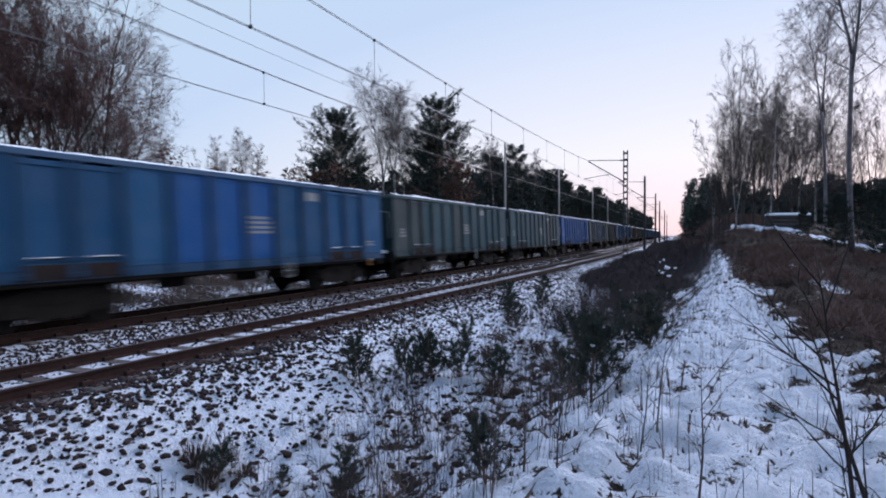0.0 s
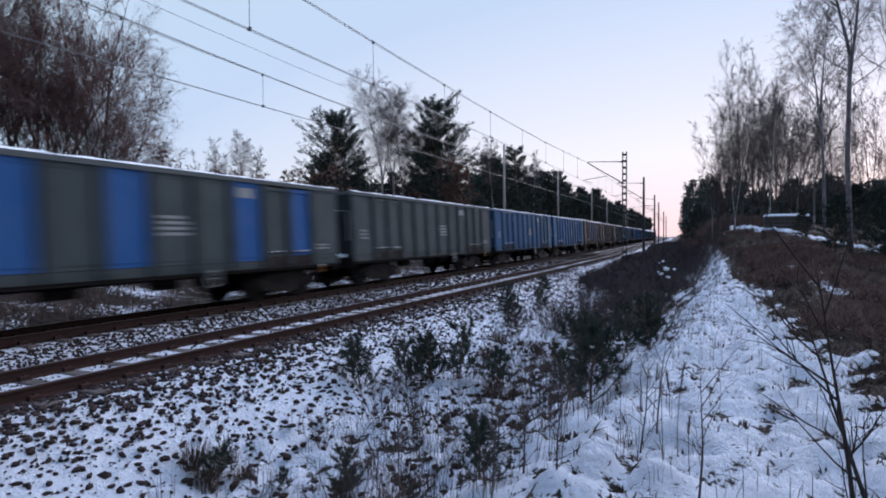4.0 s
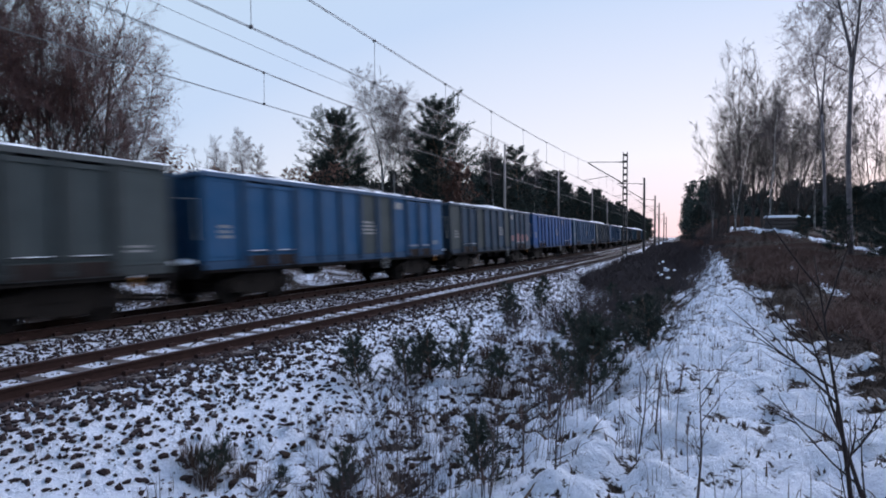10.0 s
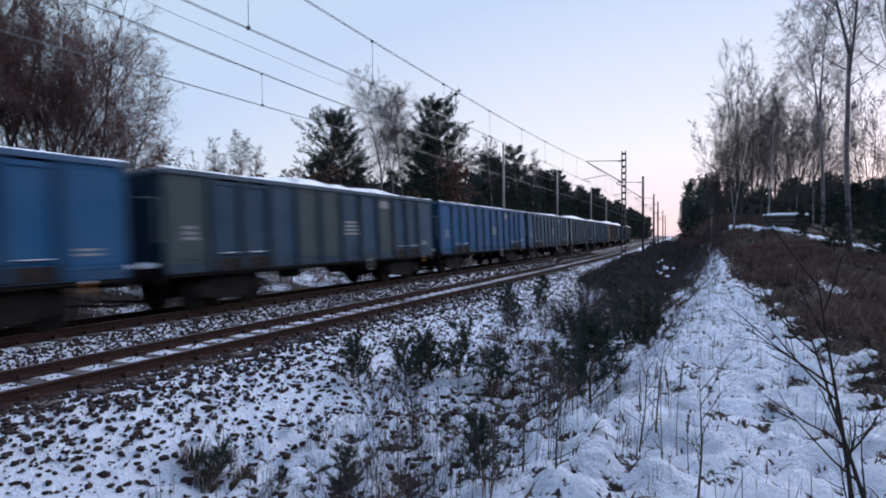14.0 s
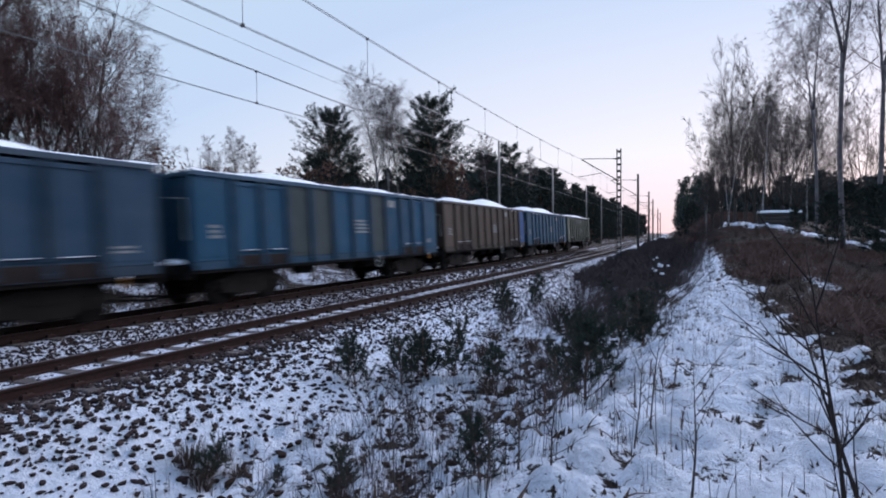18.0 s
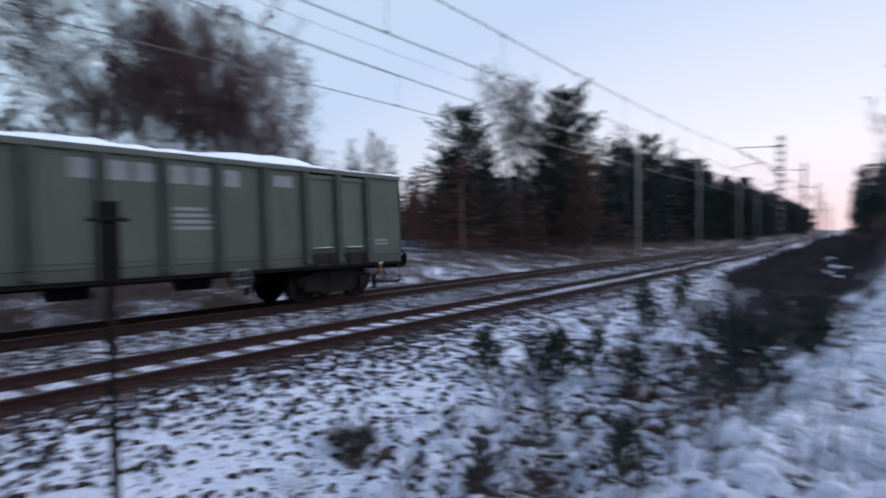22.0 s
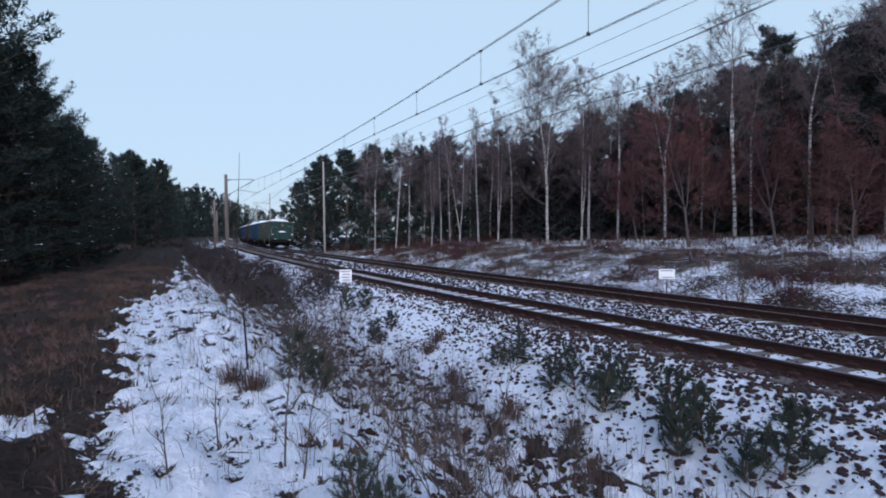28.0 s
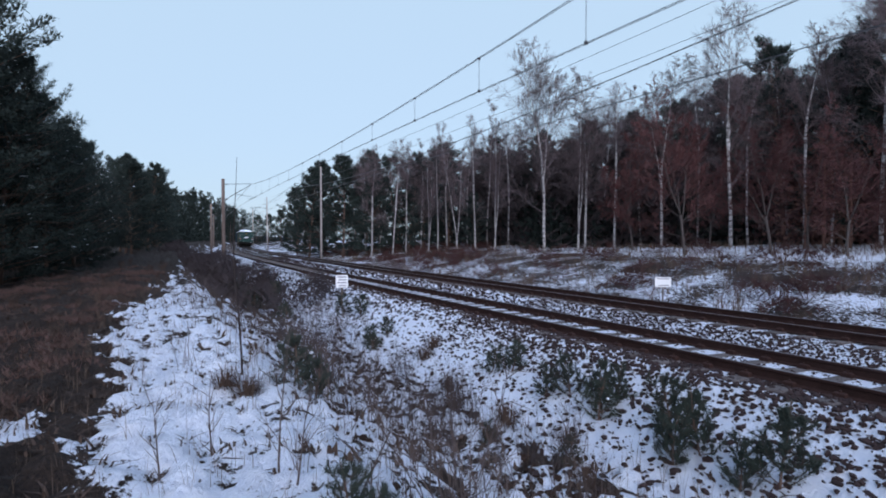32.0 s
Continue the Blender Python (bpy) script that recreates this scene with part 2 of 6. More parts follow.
def build_paint(nt, p):
    """Weathered wagon paint in the object's own colour: chalking, dirt streaks, rust."""
    v = coords(nt)
    info = nt.nodes.new("ShaderNodeObjectInfo")
    add = nt.nodes.new("ShaderNodeVectorMath")
    add.operation = "ADD"
    nt.links.new(v, add.inputs[0])
    mul = nt.nodes.new("ShaderNodeVectorMath")
    mul.operation = "SCALE"
    mul.inputs[0].default_value = (37.0, 53.0, 11.0)
    nt.links.new(info.outputs["Random"], mul.inputs["Scale"])
    nt.links.new(mul.outputs[0], add.inputs[1])
    vv = add.outputs[0]
    st = nt.nodes.new("ShaderNodeMapping")
    st.inputs["Scale"].default_value = (6.0, 6.0, 0.7)
    nt.links.new(vv, st.inputs["Vector"])
    streak = noise_of(nt, 1.6, 5, 0.65, st.outputs[0])
    big = noise_of(nt, 1.1, 4, 0.6, vv)
    fine = noise_of(nt, 9.0, 5, 0.65, vv)
    base = mix(nt, ramp(nt, big, [(0.35, (0, 0, 0)), (0.7, (1, 1, 1))]), info.outputs["Color"], mix(nt, 0.06, info.outputs["Color"], (0.30, 0.31, 0.32)))
    dirt = mix(nt, ramp(nt, streak, [(0.50, (0, 0, 0)), (0.88, (0.5, 0.5, 0.5))]), base, (0.05, 0.043, 0.04))
    col = mix(nt, ramp(nt, fine, [(0.66, (0, 0, 0)), (0.78, (0.7, 0.7, 0.7))]), dirt, (0.085, 0.04, 0.025))
    nt.links.new(col, p.inputs["Base Color"])
    p.inputs["Roughness"].default_value, p.inputs["Specular IOR Level"].default_value = 0.7, 0.12
    bump(nt, p, fine, 0.15, 0.01)


PAINT = material("wagon_paint", build_paint)


def build_load(nt, p):
    """Coal with snow lying on it; the object's colour says how much snow (red channel)."""
    v = coords(nt)
    info = nt.nodes.new("ShaderNodeObjectInfo")
    sep = nt.nodes.new("ShaderNodeSeparateColor")
    nt.links.new(info.outputs["Color"], sep.inputs[0])
    n = noise_of(nt, 2.2, 6, 0.65, v)
    fine = noise_of(nt, 14, 4, 0.6, v)
    a = nt.nodes.new("ShaderNodeMath")
    a.operation = "ADD"
    nt.links.new(n, a.inputs[0])
    nt.links.new(sep.outputs[0], a.inputs[1])
    fac = ramp(nt, a.outputs[0], [(0.93, (0, 0, 0)), (1.05, (1, 1, 1))])
    nt.links.new(mix(nt, fac, ramp(nt, fine, [(0.3, (0.012, 0.012, 0.013)), (0.8, (0.06, 0.06, 0.062))]), (0.80, 0.82, 0.86)), p.inputs["Base Color"])
    p.inputs["Roughness"].default_value = 0.8
    bump(nt, p, fine, 0.6, 0.06)


LOAD = material("coal_and_snow", build_load)


def bark(name, c1, c2, scale=7.0):
    return plain(name, c1, c2, scale, 0.9, bumpy=0.5, dist=0.01)


def build_birch(nt, p):
    v = coords(nt)
    m = nt.nodes.new("ShaderNodeMapping")
    m.inputs["Scale"].default_value = (2.0, 2.0, 9.0)
    nt.links.new(v, m.inputs["Vector"])
    n = noise_of(nt, 1.0, 4, 0.7, m.outputs[0])
    big = noise_of(nt, 0.9, 3, 0.6, v)
    w = ramp(nt, n, [(0.42, (0.06, 0.05, 0.05)), (0.54, (0.37, 0.355, 0.35))])
    nt.links.new(mix(nt, ramp(nt, big, [(0.5, (0, 0, 0)), (0.72, (0.7, 0.7, 0.7))]), w, (0.16, 0.13, 0.12)), p.inputs["Base Color"])
    p.inputs["Roughness"].default_value = 0.8
    bump(nt, p, n, 0.3, 0.01)


BIRCH = material("birch_bark", build_birch)
# Birch bark darkened: the shade of a trunk against bright sky is in the colour.
BACKLIT_BIRCH = bark("backlit_birch_bark", (0.055, 0.045, 0.050), (0.23, 0.205, 0.215), 3.0)
TWIG = bark("birch_twigs", (0.072, 0.054, 0.057), (0.128, 0.098, 0.100))
TWIG_RED = bark("reddish_twigs", (0.060, 0.026, 0.025), (0.11, 0.048, 0.045))
BRUSH_RED = bark("reddish_brush", (0.085, 0.050, 0.042), (0.16, 0.094, 0.077))
OAK_TWIG = bark("oak_twigs", (0.080, 0.043, 0.042), (0.145, 0.082, 0.078))
OAK_BARK = bark("dark_bark", (0.045, 0.037, 0.035), (0.09, 0.075, 0.07))
PINE_BARK = bark("pine_bark", (0.08, 0.05, 0.04), (0.16, 0.10, 0.075))
NEEDLE = plain("pine_needles", (0.017, 0.025, 0.023), (0.038, 0.050, 0.043), 2.0, 0.85, bumpy=0, random_tint=0.2, spec=0.15)
NEEDLE_YOUNG = plain("young_pine_needles", (0.021, 0.030, 0.026), (0.052, 0.066, 0.052), 3.0, 0.8, bumpy=0, random_tint=0.2, spec=0.15)
LEAF_BROWN = plain("dead_oak_leaves", (0.085, 0.042, 0.033), (0.170, 0.088, 0.066), 1.5, 0.85, bumpy=0, random_tint=0.2)
LEAF_RED = plain("dead_beech_leaves", (0.048, 0.014, 0.014), (0.100, 0.030, 0.027), 1.5, 0.85, bumpy=0, random_tint=0.2)
GRASS_DRY = plain("dry_grass", (0.070, 0.048, 0.035), (0.155, 0.112, 0.082), 1.2, 0.9, bumpy=0, world_space=True)
GRASS_DARK = plain("dead_heather", (0.034, 0.022, 0.017), (0.080, 0.052, 0.038), 1.1, 0.92, bumpy=0, world_space=True)
TWIG_DARK = plain("dark_scrub_twigs", (0.040, 0.031, 0.033), (0.085, 0.066, 0.066), 3.0, 0.9, bumpy=0)
STEM = plain("dry_stems", (0.055, 0.042, 0.040), (0.115, 0.088, 0.080), 6.0, 0.9, bumpy=0)


def build_ground(nt, p):
    """Clods of snow over brown grass and soil; how much snow lies comes with the ground."""
    v = coords(nt, True)
    at = nt.nodes.new("ShaderNodeAttribute")
    at.attribute_name = "snow_cover"
    warp = node(nt, "ShaderNodeTexNoise", Scale=6.0, Detail=3.0)
    nt.links.new(v, warp.inputs["Vector"])
    wv = nt.nodes.new("ShaderNodeVectorMath")
    wv.operation = "MULTIPLY_ADD"
    nt.links.new(warp.outputs["Color"], wv.inputs[0])
    wv.inputs[1].default_value = (0.22, 0.22, 0.22)
    nt.links.new(v, wv.inputs[2])
    clod = node(nt, "ShaderNodeTexVoronoi", Scale=8.5)
    nt.links.new(wv.outputs[0], clod.inputs["Vector"])
    n1 = noise_of(nt, 1.3, 5, 0.6, v)
    n2 = noise_of(nt, 7.0, 6, 0.68, wv.outputs[0])
    n3 = noise_of(nt, 30.0, 6, 0.72, v)
    total = at.outputs["Fac"]
    for value, weight, mean in ((n1, 0.55, 0.5), (n2, 1.15, 0.5), (n3, 0.95, 0.5), (clod.outputs["Distance"], -0.5, 0.42)):
        a = nt.nodes.new("ShaderNodeMath")
        a.operation = "SUBTRACT"
        nt.links.new(value, a.inputs[0])
        a.inputs[1].default_value = mean
        b = nt.nodes.new("ShaderNodeMath")
        b.operation = "MULTIPLY_ADD"
        nt.links.new(a.outputs[0], b.inputs[0])
        b.inputs[1].default_value = weight
        nt.links.new(total, b.inputs[2])
        total = b.outputs[0]
    fac = ramp(nt, total, [(0.46, (0, 0, 0)), (0.54, (1, 1, 1))])
    soil = ramp(nt, n3, [(0.3, (0.015, 0.011, 0.009)), (0.55, (0.037, 0.025, 0.019)), (0.8, (0.080, 0.054, 0.040))])
    white = ramp(nt, n2, [(0.3, (0.78, 0.84, 0.95)), (0.65, (0.86, 0.905, 0.985))])
    nt.links.new(mix(nt, fac, soil, white), p.inputs["Base Color"])
    p.inputs["Roughness"].default_value, p.inputs["Specular IOR Level"].default_value = 0.85, 0.2
    bump(nt, p, total, 0.8, 0.14)


GROUND = material("snowy_ground", build_ground)

# ---------------------------------------------------------------- ground


def smooth(a, b, x):
    t = min(1.0, max(0.0, (x - a) / (b - a)))
    return t * t * (3 - 2 * t)


def line(x, pts):
    for (x0, y0), (x1, y1) in zip(pts, pts[1:]):
        if x < x1:
            return y0 + (y1 - y0) * max(0.0, min(1.0, (x - x0) / (x1 - x0)))
    return pts[-1][1]


def bank(y):
    """Height of the snowy bank on which the camera stands."""
    return line(y, [(-90, 0.9), (-45, 0.75), (-18, 0.42), (-4, 0.34), (5, 0.36), (10, 0.48), (20, 0.62), (40, 1.1), (80, 2.0), (160, 2.8)])


def lateral(x, y):
    """Metres from the near rail towards the camera's side."""
    return x + D_NEAR + bend(y)


def outset(y):
    """How far the foot of the bank steps back from the track."""
    return line(y, [(-6, 0.0), (4, 0.2), (8, 0.6), (18, 1.4), (40, 1.7)])


def heath(y):
    """Where the brown heath begins, in metres from the near rail."""
    return line(y, [(-40, 6.0), (-18, 7.3), (-12.5, 7.95), (-10, 8.15), (-6.5, 7.8), (-4.3, 8.0), (-3, 8.3), (-1, 8.9), (4, 9.0), (6, 9.0), (8, 8.75), (11.3, 8.5), (18, 8.35), (40, 8.2)])


def ridge(x, y):
    """Nearness to the low snowed-over ridge that runs behind the heath."""
    path = line(y, [(26, 7.6), (33, 5.2), (38.3, 3.3), (46, 1.6), (52, 0.9)])
    return (1.0 - smooth(0.35, 1.5, abs(x - path) + 0.5 * abs(noise.noise((x, y * 0.7, 70.0))))) * smooth(26, 30, y) * (1.0 - smooth(48, 54, y))


def height(x, y):
    q = lateral(x, y)
    b = bank(y)
    rise = smooth(5, 60, y)
    o = outset(y)
    z = line(q, [(-400, 6.0), (-60, 1.7), (-27, 1.05), (-17, 0.25), (-11.5, -0.55), (-9.2, -0.85), (-7.6, -0.52), (-6.9, -0.24), (-5.9, -0.14), (-5.7, -0.165), (-4.0, -0.085), (-3.95, -0.062), (-3.4, -0.075), (-1.8, -0.135), (-1.6, -0.157),
                 (-1.4, -0.149), (-0.1, -0.090), (0.08, -0.085), (0.2, -0.073), (0.7, -0.085), (1.3, -0.33), (2.7, -0.85), (4.4 + o, -0.80), (5.4 + o, -0.35), (6.5 + o, b - 0.06), (8.3 + o * 0.5, b), (9.6 + o * 0.3, b - 0.12 + rise * 0.35),
                 (13, b - 0.40 + rise * 0.9), (22, b - 0.35 + rise * 1.3), (60, b + 0.4 + rise * 1.7), (400, b + 7.0)])
    z += 0.75 * smooth(16, 40, y) * smooth(8.0, 9.6, q) * (1.0 - smooth(11.0, 15.0, q))
    z += 0.28 * ridge(x, y)
    n = noise.noise((x * 0.35, y * 0.35, 0.0)) * 0.10
    n += noise.noise((x * 1.3, y * 1.3, 3.0)) * 0.055
    n += noise.noise((x * 3.7, y * 3.7, 7.0)) * 0.05
    n += abs(noise.noise((x * 2.9, y * 2.9, 17.0))) * 0.21
    n += abs(noise.noise((x * 5.6, y * 5.6, 27.0))) * 0.11
    n += abs(noise.noise((x * 1.5, y * 1.5, 47.0))) * 0.30 * smooth(0.0, 0.8, q - heath(y))
    far_lumps = noise.noise((x * 0.06, y * 0.06, 9.0)) * 0.35 * smooth(12, 30, abs(q + 3))
    k = 0.10 if -6.9 < q < 0.8 else (0.4 if q < 2.4 and q > -8 else 1.0)
    return z + n * k + far_lumps


def cover(x, y):
    """How much snow lies: 0 none, 0.5 patchy, 1 closed. Some shade is put in as bare ground."""
    q = lateral(x, y)
    patch = noise.noise((x * 0.6, y * 0.45, 20.0))
    crease = abs(noise.noise((x * 2.9, y * 2.9, 17.0))) + 0.8 * abs(noise.noise((x * 5.6, y * 5.6, 27.0)))
    e = q - heath(y) + 0.45 * noise.noise((x * 0.9, y * 0.9, 40.0)) + 0.4 * noise.noise((x * 2.6, y * 2.6, 41.0))
    o = outset(y)
    c = line(q, [(-60, 0.36), (-36, 0.52), (-31, 0.78), (-25, 0.80), (-21, 0.46), (-16, 0.38), (-13, 0.52), (-8.5, 0.52), (-7, 0.48), (-6.4, 0.42), (-4.05, 0.6), (-3.97, 1.1), (-3.86, 1.1), (-3.72, 0.66), (-2.3, 0.70), (-1.8, 0.74), (0.08, 0.74), (0.14, 1.0), (0.28, 0.84), (0.5, 0.92), (0.9, 0.98),
                 (2.6, 0.96), (3.2, 0.78), (4.4, 0.66 - 0.10 * o), (5.4 + o, 0.66 - 0.10 * o), (6.2 + o, 0.70), (8.0 + o * 0.5, 0.74), (10.5, 0.74), (24, 0.4), (60, 0.42)])
    if -1.5 < q < 0.0:
        c = 0.92 + 0.30 * noise.noise((x * 2.1, y * 2.1, 60.0)) - 0.20 * smooth(0.50, 0.72, abs(q + 0.75))
    if -5.6 < q < -4.1:
        c = 0.34
    if -7.0 < q <= 0.6:
        c -= 0.35 * smooth(28, 70, abs(y))
    if 0.6 < q <= 2.6:
        c -= 0.40 * smooth(8, 24, y) + 0.40 * smooth(12, 28, -y)
    if q < -8:
        # less snow: bare stones, and the train's shadow put in as dark ground
        c -= 0.21 * (1.0 - smooth(6, 16, abs(y - 9)))
        c -= 0.22 * smooth(22, 45, y)
        c -= 0.03 * smooth(6, 20, -y)
    if q > 2.6:
        c -= 0.40 * smooth(14, 36, y) * (1.0 - 0.75 * smooth(5.8, 6.6, q) * (1.0 - smooth(8.0, 8.6, q)) * (1.0 - smooth(38, 70, y)))
        c -= (0.50 - 0.36 * smooth(-0.5, 2.5, y)) * smooth(0.22, 0.42, noise.noise((x * 1.5, y * 1.5, 80.0))) * smooth(2.8, 3.3, q) * (1.0 - smooth(5.6, 6.4, q))
        # creases bared: grass shows there, and the lumps' shadow is put in as soil
        c += (1.15 - 0.45 * smooth(-1, 3, y)) * (crease - 0.36) * smooth(2.6, 3.4, q) * (1.0 - 0.8 * smooth(0.0, 0.5, e)) + 0.05 * smooth(-1, 3, y) * smooth(5.4, 6.4, q)
        c -= (0.60 + 0.2 * smooth(0, 4, -y)) * smooth(-0.2, 0.3, e) * (1.0 - smooth(14, 24, q))
        c -= 0.40 * smooth(14, 30, -y)
        if e > 0.2 and patch > 0.5:
            c += 0.5 * smooth(0.5, 0.58, patch)
        c += 1.1 * smooth(-0.05, 0.25, patch) * smooth(4.6, 6.0, x) * smooth(20, 24, y) * (1.0 - smooth(40, 50, y))
        c += 1.3 * ridge(x, y)
        c += 0.9 * (1.0 - smooth(0.2, 0.5, math.hypot(x - 1.05, y + 5.7)))
        c += 0.10 * smooth(5.6, 6.4, q) * (1.0 - smooth(7.6, 8.4, q)) * smooth(1.5, 3, -y) * (1.0 - smooth(7, 10, -y))
    return c + patch * (0.10 if q > -8 else 0.45)


def graded(lo, hi, a, b, fine, grow):
    left, right = [a], [b]
    s = fine
    while left[-1] > lo:
        s *= grow
        left.append(left[-1] - s)
    s = fine
    while right[-1] < hi:
        s *= grow
        right.append(right[-1] + s)
    n = int(round((b - a) / fine))
    return left[:0:-1] + [a + (b - a) * i / n for i in range(n + 1)] + right[1:]


def make_ground():
    xs = graded(-900, 900, -7.6, 2.6, 0.075, 1.09)
    ys = graded(-900, 900, -9.0, 13.0, 0.085, 1.05)
    verts = [(x, y, height(x, y)) for y in ys for x in xs]
    nx = len(xs)
    faces = [(j * nx + i, j * nx + i + 1, (j + 1) * nx + i + 1, (j + 1) * nx + i) for j in range(len(ys) - 1) for i in range(nx - 1)]
    me = bpy.data.meshes.new("ground")
    me.from_pydata(verts, [], faces)
    me.materials.append(GROUND)
    me.polygons.foreach_set("use_smooth", [True] * len(faces))
    a = me.attributes.new("snow_cover", "FLOAT", "POINT")
    a.data.foreach_set("value", [cover(v[0], v[1]) for v in verts])
    tagged(put("ground", me), "snow-dusted ground with brown grass and a low bank", "ground", kind="structure")


make_ground()

# ---------------------------------------------------------------- railway
RAIL_Y = (-260.0, 420.0)


def rail_mesh(d, z):
    prof = [(-0.075, -0.172), (0.075, -0.172), (0.075, -0.160), (0.012, -0.140), (0.010, -0.045), (0.036, -0.034), (0.036, -0.006), (0.028, 0.0),
            (-0.028, 0.0), (-0.036, -0.006), (-0.036, -0.034), (-0.010, -0.045), (-0.012, -0.140), (-0.075, -0.160)]
    b = Buf()
    n = len(prof)
    y, k = RAIL_Y[0], 0
    while y <= RAIL_Y[1]:
        x = on_line(d, y)
        w = radians(heading(y))
        b.v.extend([(x + px * math.cos(w), y + px * math.sin(w), z + pz) for px, pz in prof])
        if k:
            o = (k - 1) * n
            for i in range(n):
                j = (i + 1) % n
                b.f.append((o + i, o + n + i, o + n + j, o + j))
                b.m.append(1 if i == 7 else 0)
        k += 1
        y += 2.0
    return b.mesh("rail", [RUST_RAIL, RAIL_TOP])


def sleeper_mesh():
    b = Buf()
    b.box(-1.28, 1.28, -0.125, 0.125, -0.36, -0.168, 0, 0.02)
    for s in (-1, 1):
        c = s * GAUGE / 2
        b.box(c - 0.17, c + 0.17, -0.07, 0.07, -0.172, -0.155, 1)
        for e in (-1, 1):
            b.box(c + e * 0.115 - 0.045, c + e * 0.115 + 0.045, -0.07, 0.07, -0.155, -0.100, 1, 0.015)
            b.tube([(c + e * 0.11, 0, -0.11), (c + e * 0.11, 0, -0.075)], 0.018, 6, 1)
    return b.mesh("sleeper", [SLEEPER, RUST_RAIL])


def build_track(mid, z, label):
    t = thing("railway_track", label, "railway track", group="pair of tracks", kind="structure")
    for s in (-1, 1):
        put("rail", rail_mesh(mid + s * GAUGE / 2, z - s * CANT / 2), t)
    me = sleeper_mesh()
    rest = Buf()
    i = 0
    y = RAIL_Y[0]
    while y < RAIL_Y[1]:
        m = pose(on_line(mid, y), y, z, 0, TILT, heading(y))
        if -32 < y < 58:
            put("sleeper", me, t, m=m)
        else:
            x = on_line(mid, y)
            rest.box(x - 1.28, x + 1.28, y - 0.125, y + 0.125, z - 0.36, z - 0.168)
        y += 0.6
    tagged(put("distant_sleepers", rest.mesh("distant_sleepers", SLEEPER), t), kind="stuff")


build_track(MID_NEAR, Z_NEAR, "rusty railway track on bare sleepers with snow between")
build_track(MID_FAR, Z_FAR, "dark rusty railway track beside the other one")


# ---------------------------------------------------------------- ballast stones
ICO = []


def ico():
    if not ICO:
        bm = bmesh.new()
        bmesh.ops.create_icosphere(bm, subdivisions=1, radius=1.0)
        ICO.append(np.array([v.co[:] for v in bm.verts]))
        ICO.append([tuple(v.index for v in f.verts) for f in bm.faces])
        bm.free()
    return ICO


def make_ballast():
    rnd = random.Random(5)
    base, faces = ico()
    V, F = [], []
    n = 0

    octa = np.array([(1, 0, 0), (-1, 0, 0), (0, 1, 0), (0, -1, 0), (0, 0, 1), (0, 0, -1)], float)
    octa_faces = [(0, 2, 4), (2, 1, 4), (1, 3, 4), (3, 0, 4), (2, 0, 5), (1, 2, 5), (3, 1, 5), (0, 3, 5)]

    def stone(x, y, z, s, coarse):
        nonlocal n
        base, faces = (octa, octa_faces) if coarse else ico()
        sc = np.array([s * rnd.uniform(0.8, 1.7), s * rnd.uniform(0.6, 1.1), s * rnd.uniform(0.6, 1.0)])
        a = rnd.uniform(0, 6.28)
        p = base * sc * np.array([[rnd.uniform(0.6, 1.3)] for _ in range(len(base))])
        ca, sa = math.cos(a), math.sin(a)
        q = np.stack([p[:, 0] * ca - p[:, 1] * sa + x, p[:, 0] * sa + p[:, 1] * ca + y, p[:, 2] + z], 1)
        V.extend(map(tuple, q.tolist()))
        F.extend([(f[0] + n, f[1] + n, f[2] + n) for f in faces])
        n += len(base)

    def strip(q0, q1, y0, y1, count, s0, s1, lift):
        for _ in range(count):
            y = rnd.uniform(y0, y1)
            q = rnd.uniform(q0, q1)
            x = q - D_NEAR - bend(y)
            s = s0 + (s1 - s0) * rnd.random() ** 1.8
            stone(x, y, height(x, y) + lift, s, q0 < 0 or abs(y) > 9 or s < 0.03)
    strip(0.12, 1.0, -12, 18, 8600, 0.016, 0.048, 0.012)
    strip(0.9, 1.7, -12, 18, 5600, 0.014, 0.048, 0.011)
    strip(1.6, 2.9, -12, 18, 3700, 0.013, 0.048, 0.010)
    strip(2.7, 4.2, -12, 14, 330, 0.03, 0.06, 0.0)
    strip(0.15, 1.2, 18, 32, 1100, 0.025, 0.058, 0.008)
    strip(1.0, 2.8, 18, 32, 1000, 0.025, 0.058, 0.006)
    strip(0.25, 2.6, 32, 58, 900, 0.04, 0.065, 0.01)
    strip(0.15, 1.2, -26, -12, 1300, 0.025, 0.058, 0.008)
    strip(1.0, 2.8, -26, -12, 1300, 0.025, 0.058, 0.006)
    strip(0.25, 2.6, -50, -26, 900, 0.04, 0.065, 0.01)
    strip(-3.6, -1.75, -14, 20, 10500, 0.020, 0.044, 0.014)
    strip(-3.6, -1.75, 20, 60, 2600, 0.045, 0.07, 0.018)
    strip(-3.6, -1.75, -60, -14, 2600, 0.045, 0.07, 0.018)
    strip(-1.36, -0.14, -12, 16, 1900, 0.020, 0.04, 0.0)
    strip(-8.0, -6.3, -20, 40, 900, 0.04, 0.065, 0.01)
    me = bpy.data.meshes.new("ballast")
    me.from_pydata(V, [], F)
    me.materials.append(STONE)
    tagged(put("ballast", me), "dark crushed stone ballast half buried in snow", "ballast", kind="stuff")


make_ballast()

# ---------------------------------------------------------------- freight train
PINK = plain("faded_pink_spray_paint", (0.16, 0.072, 0.08), (0.28, 0.14, 0.14), 4.0, 0.7, bumpy=0)
HALF = 6.55               # half the length of a wagon's body
PITCH = 14.04             # wagon to wagon
W2 = 1.42                 # half the width over the side sheets
Z0, Z1 = 1.16, 3.27       # sill and coping
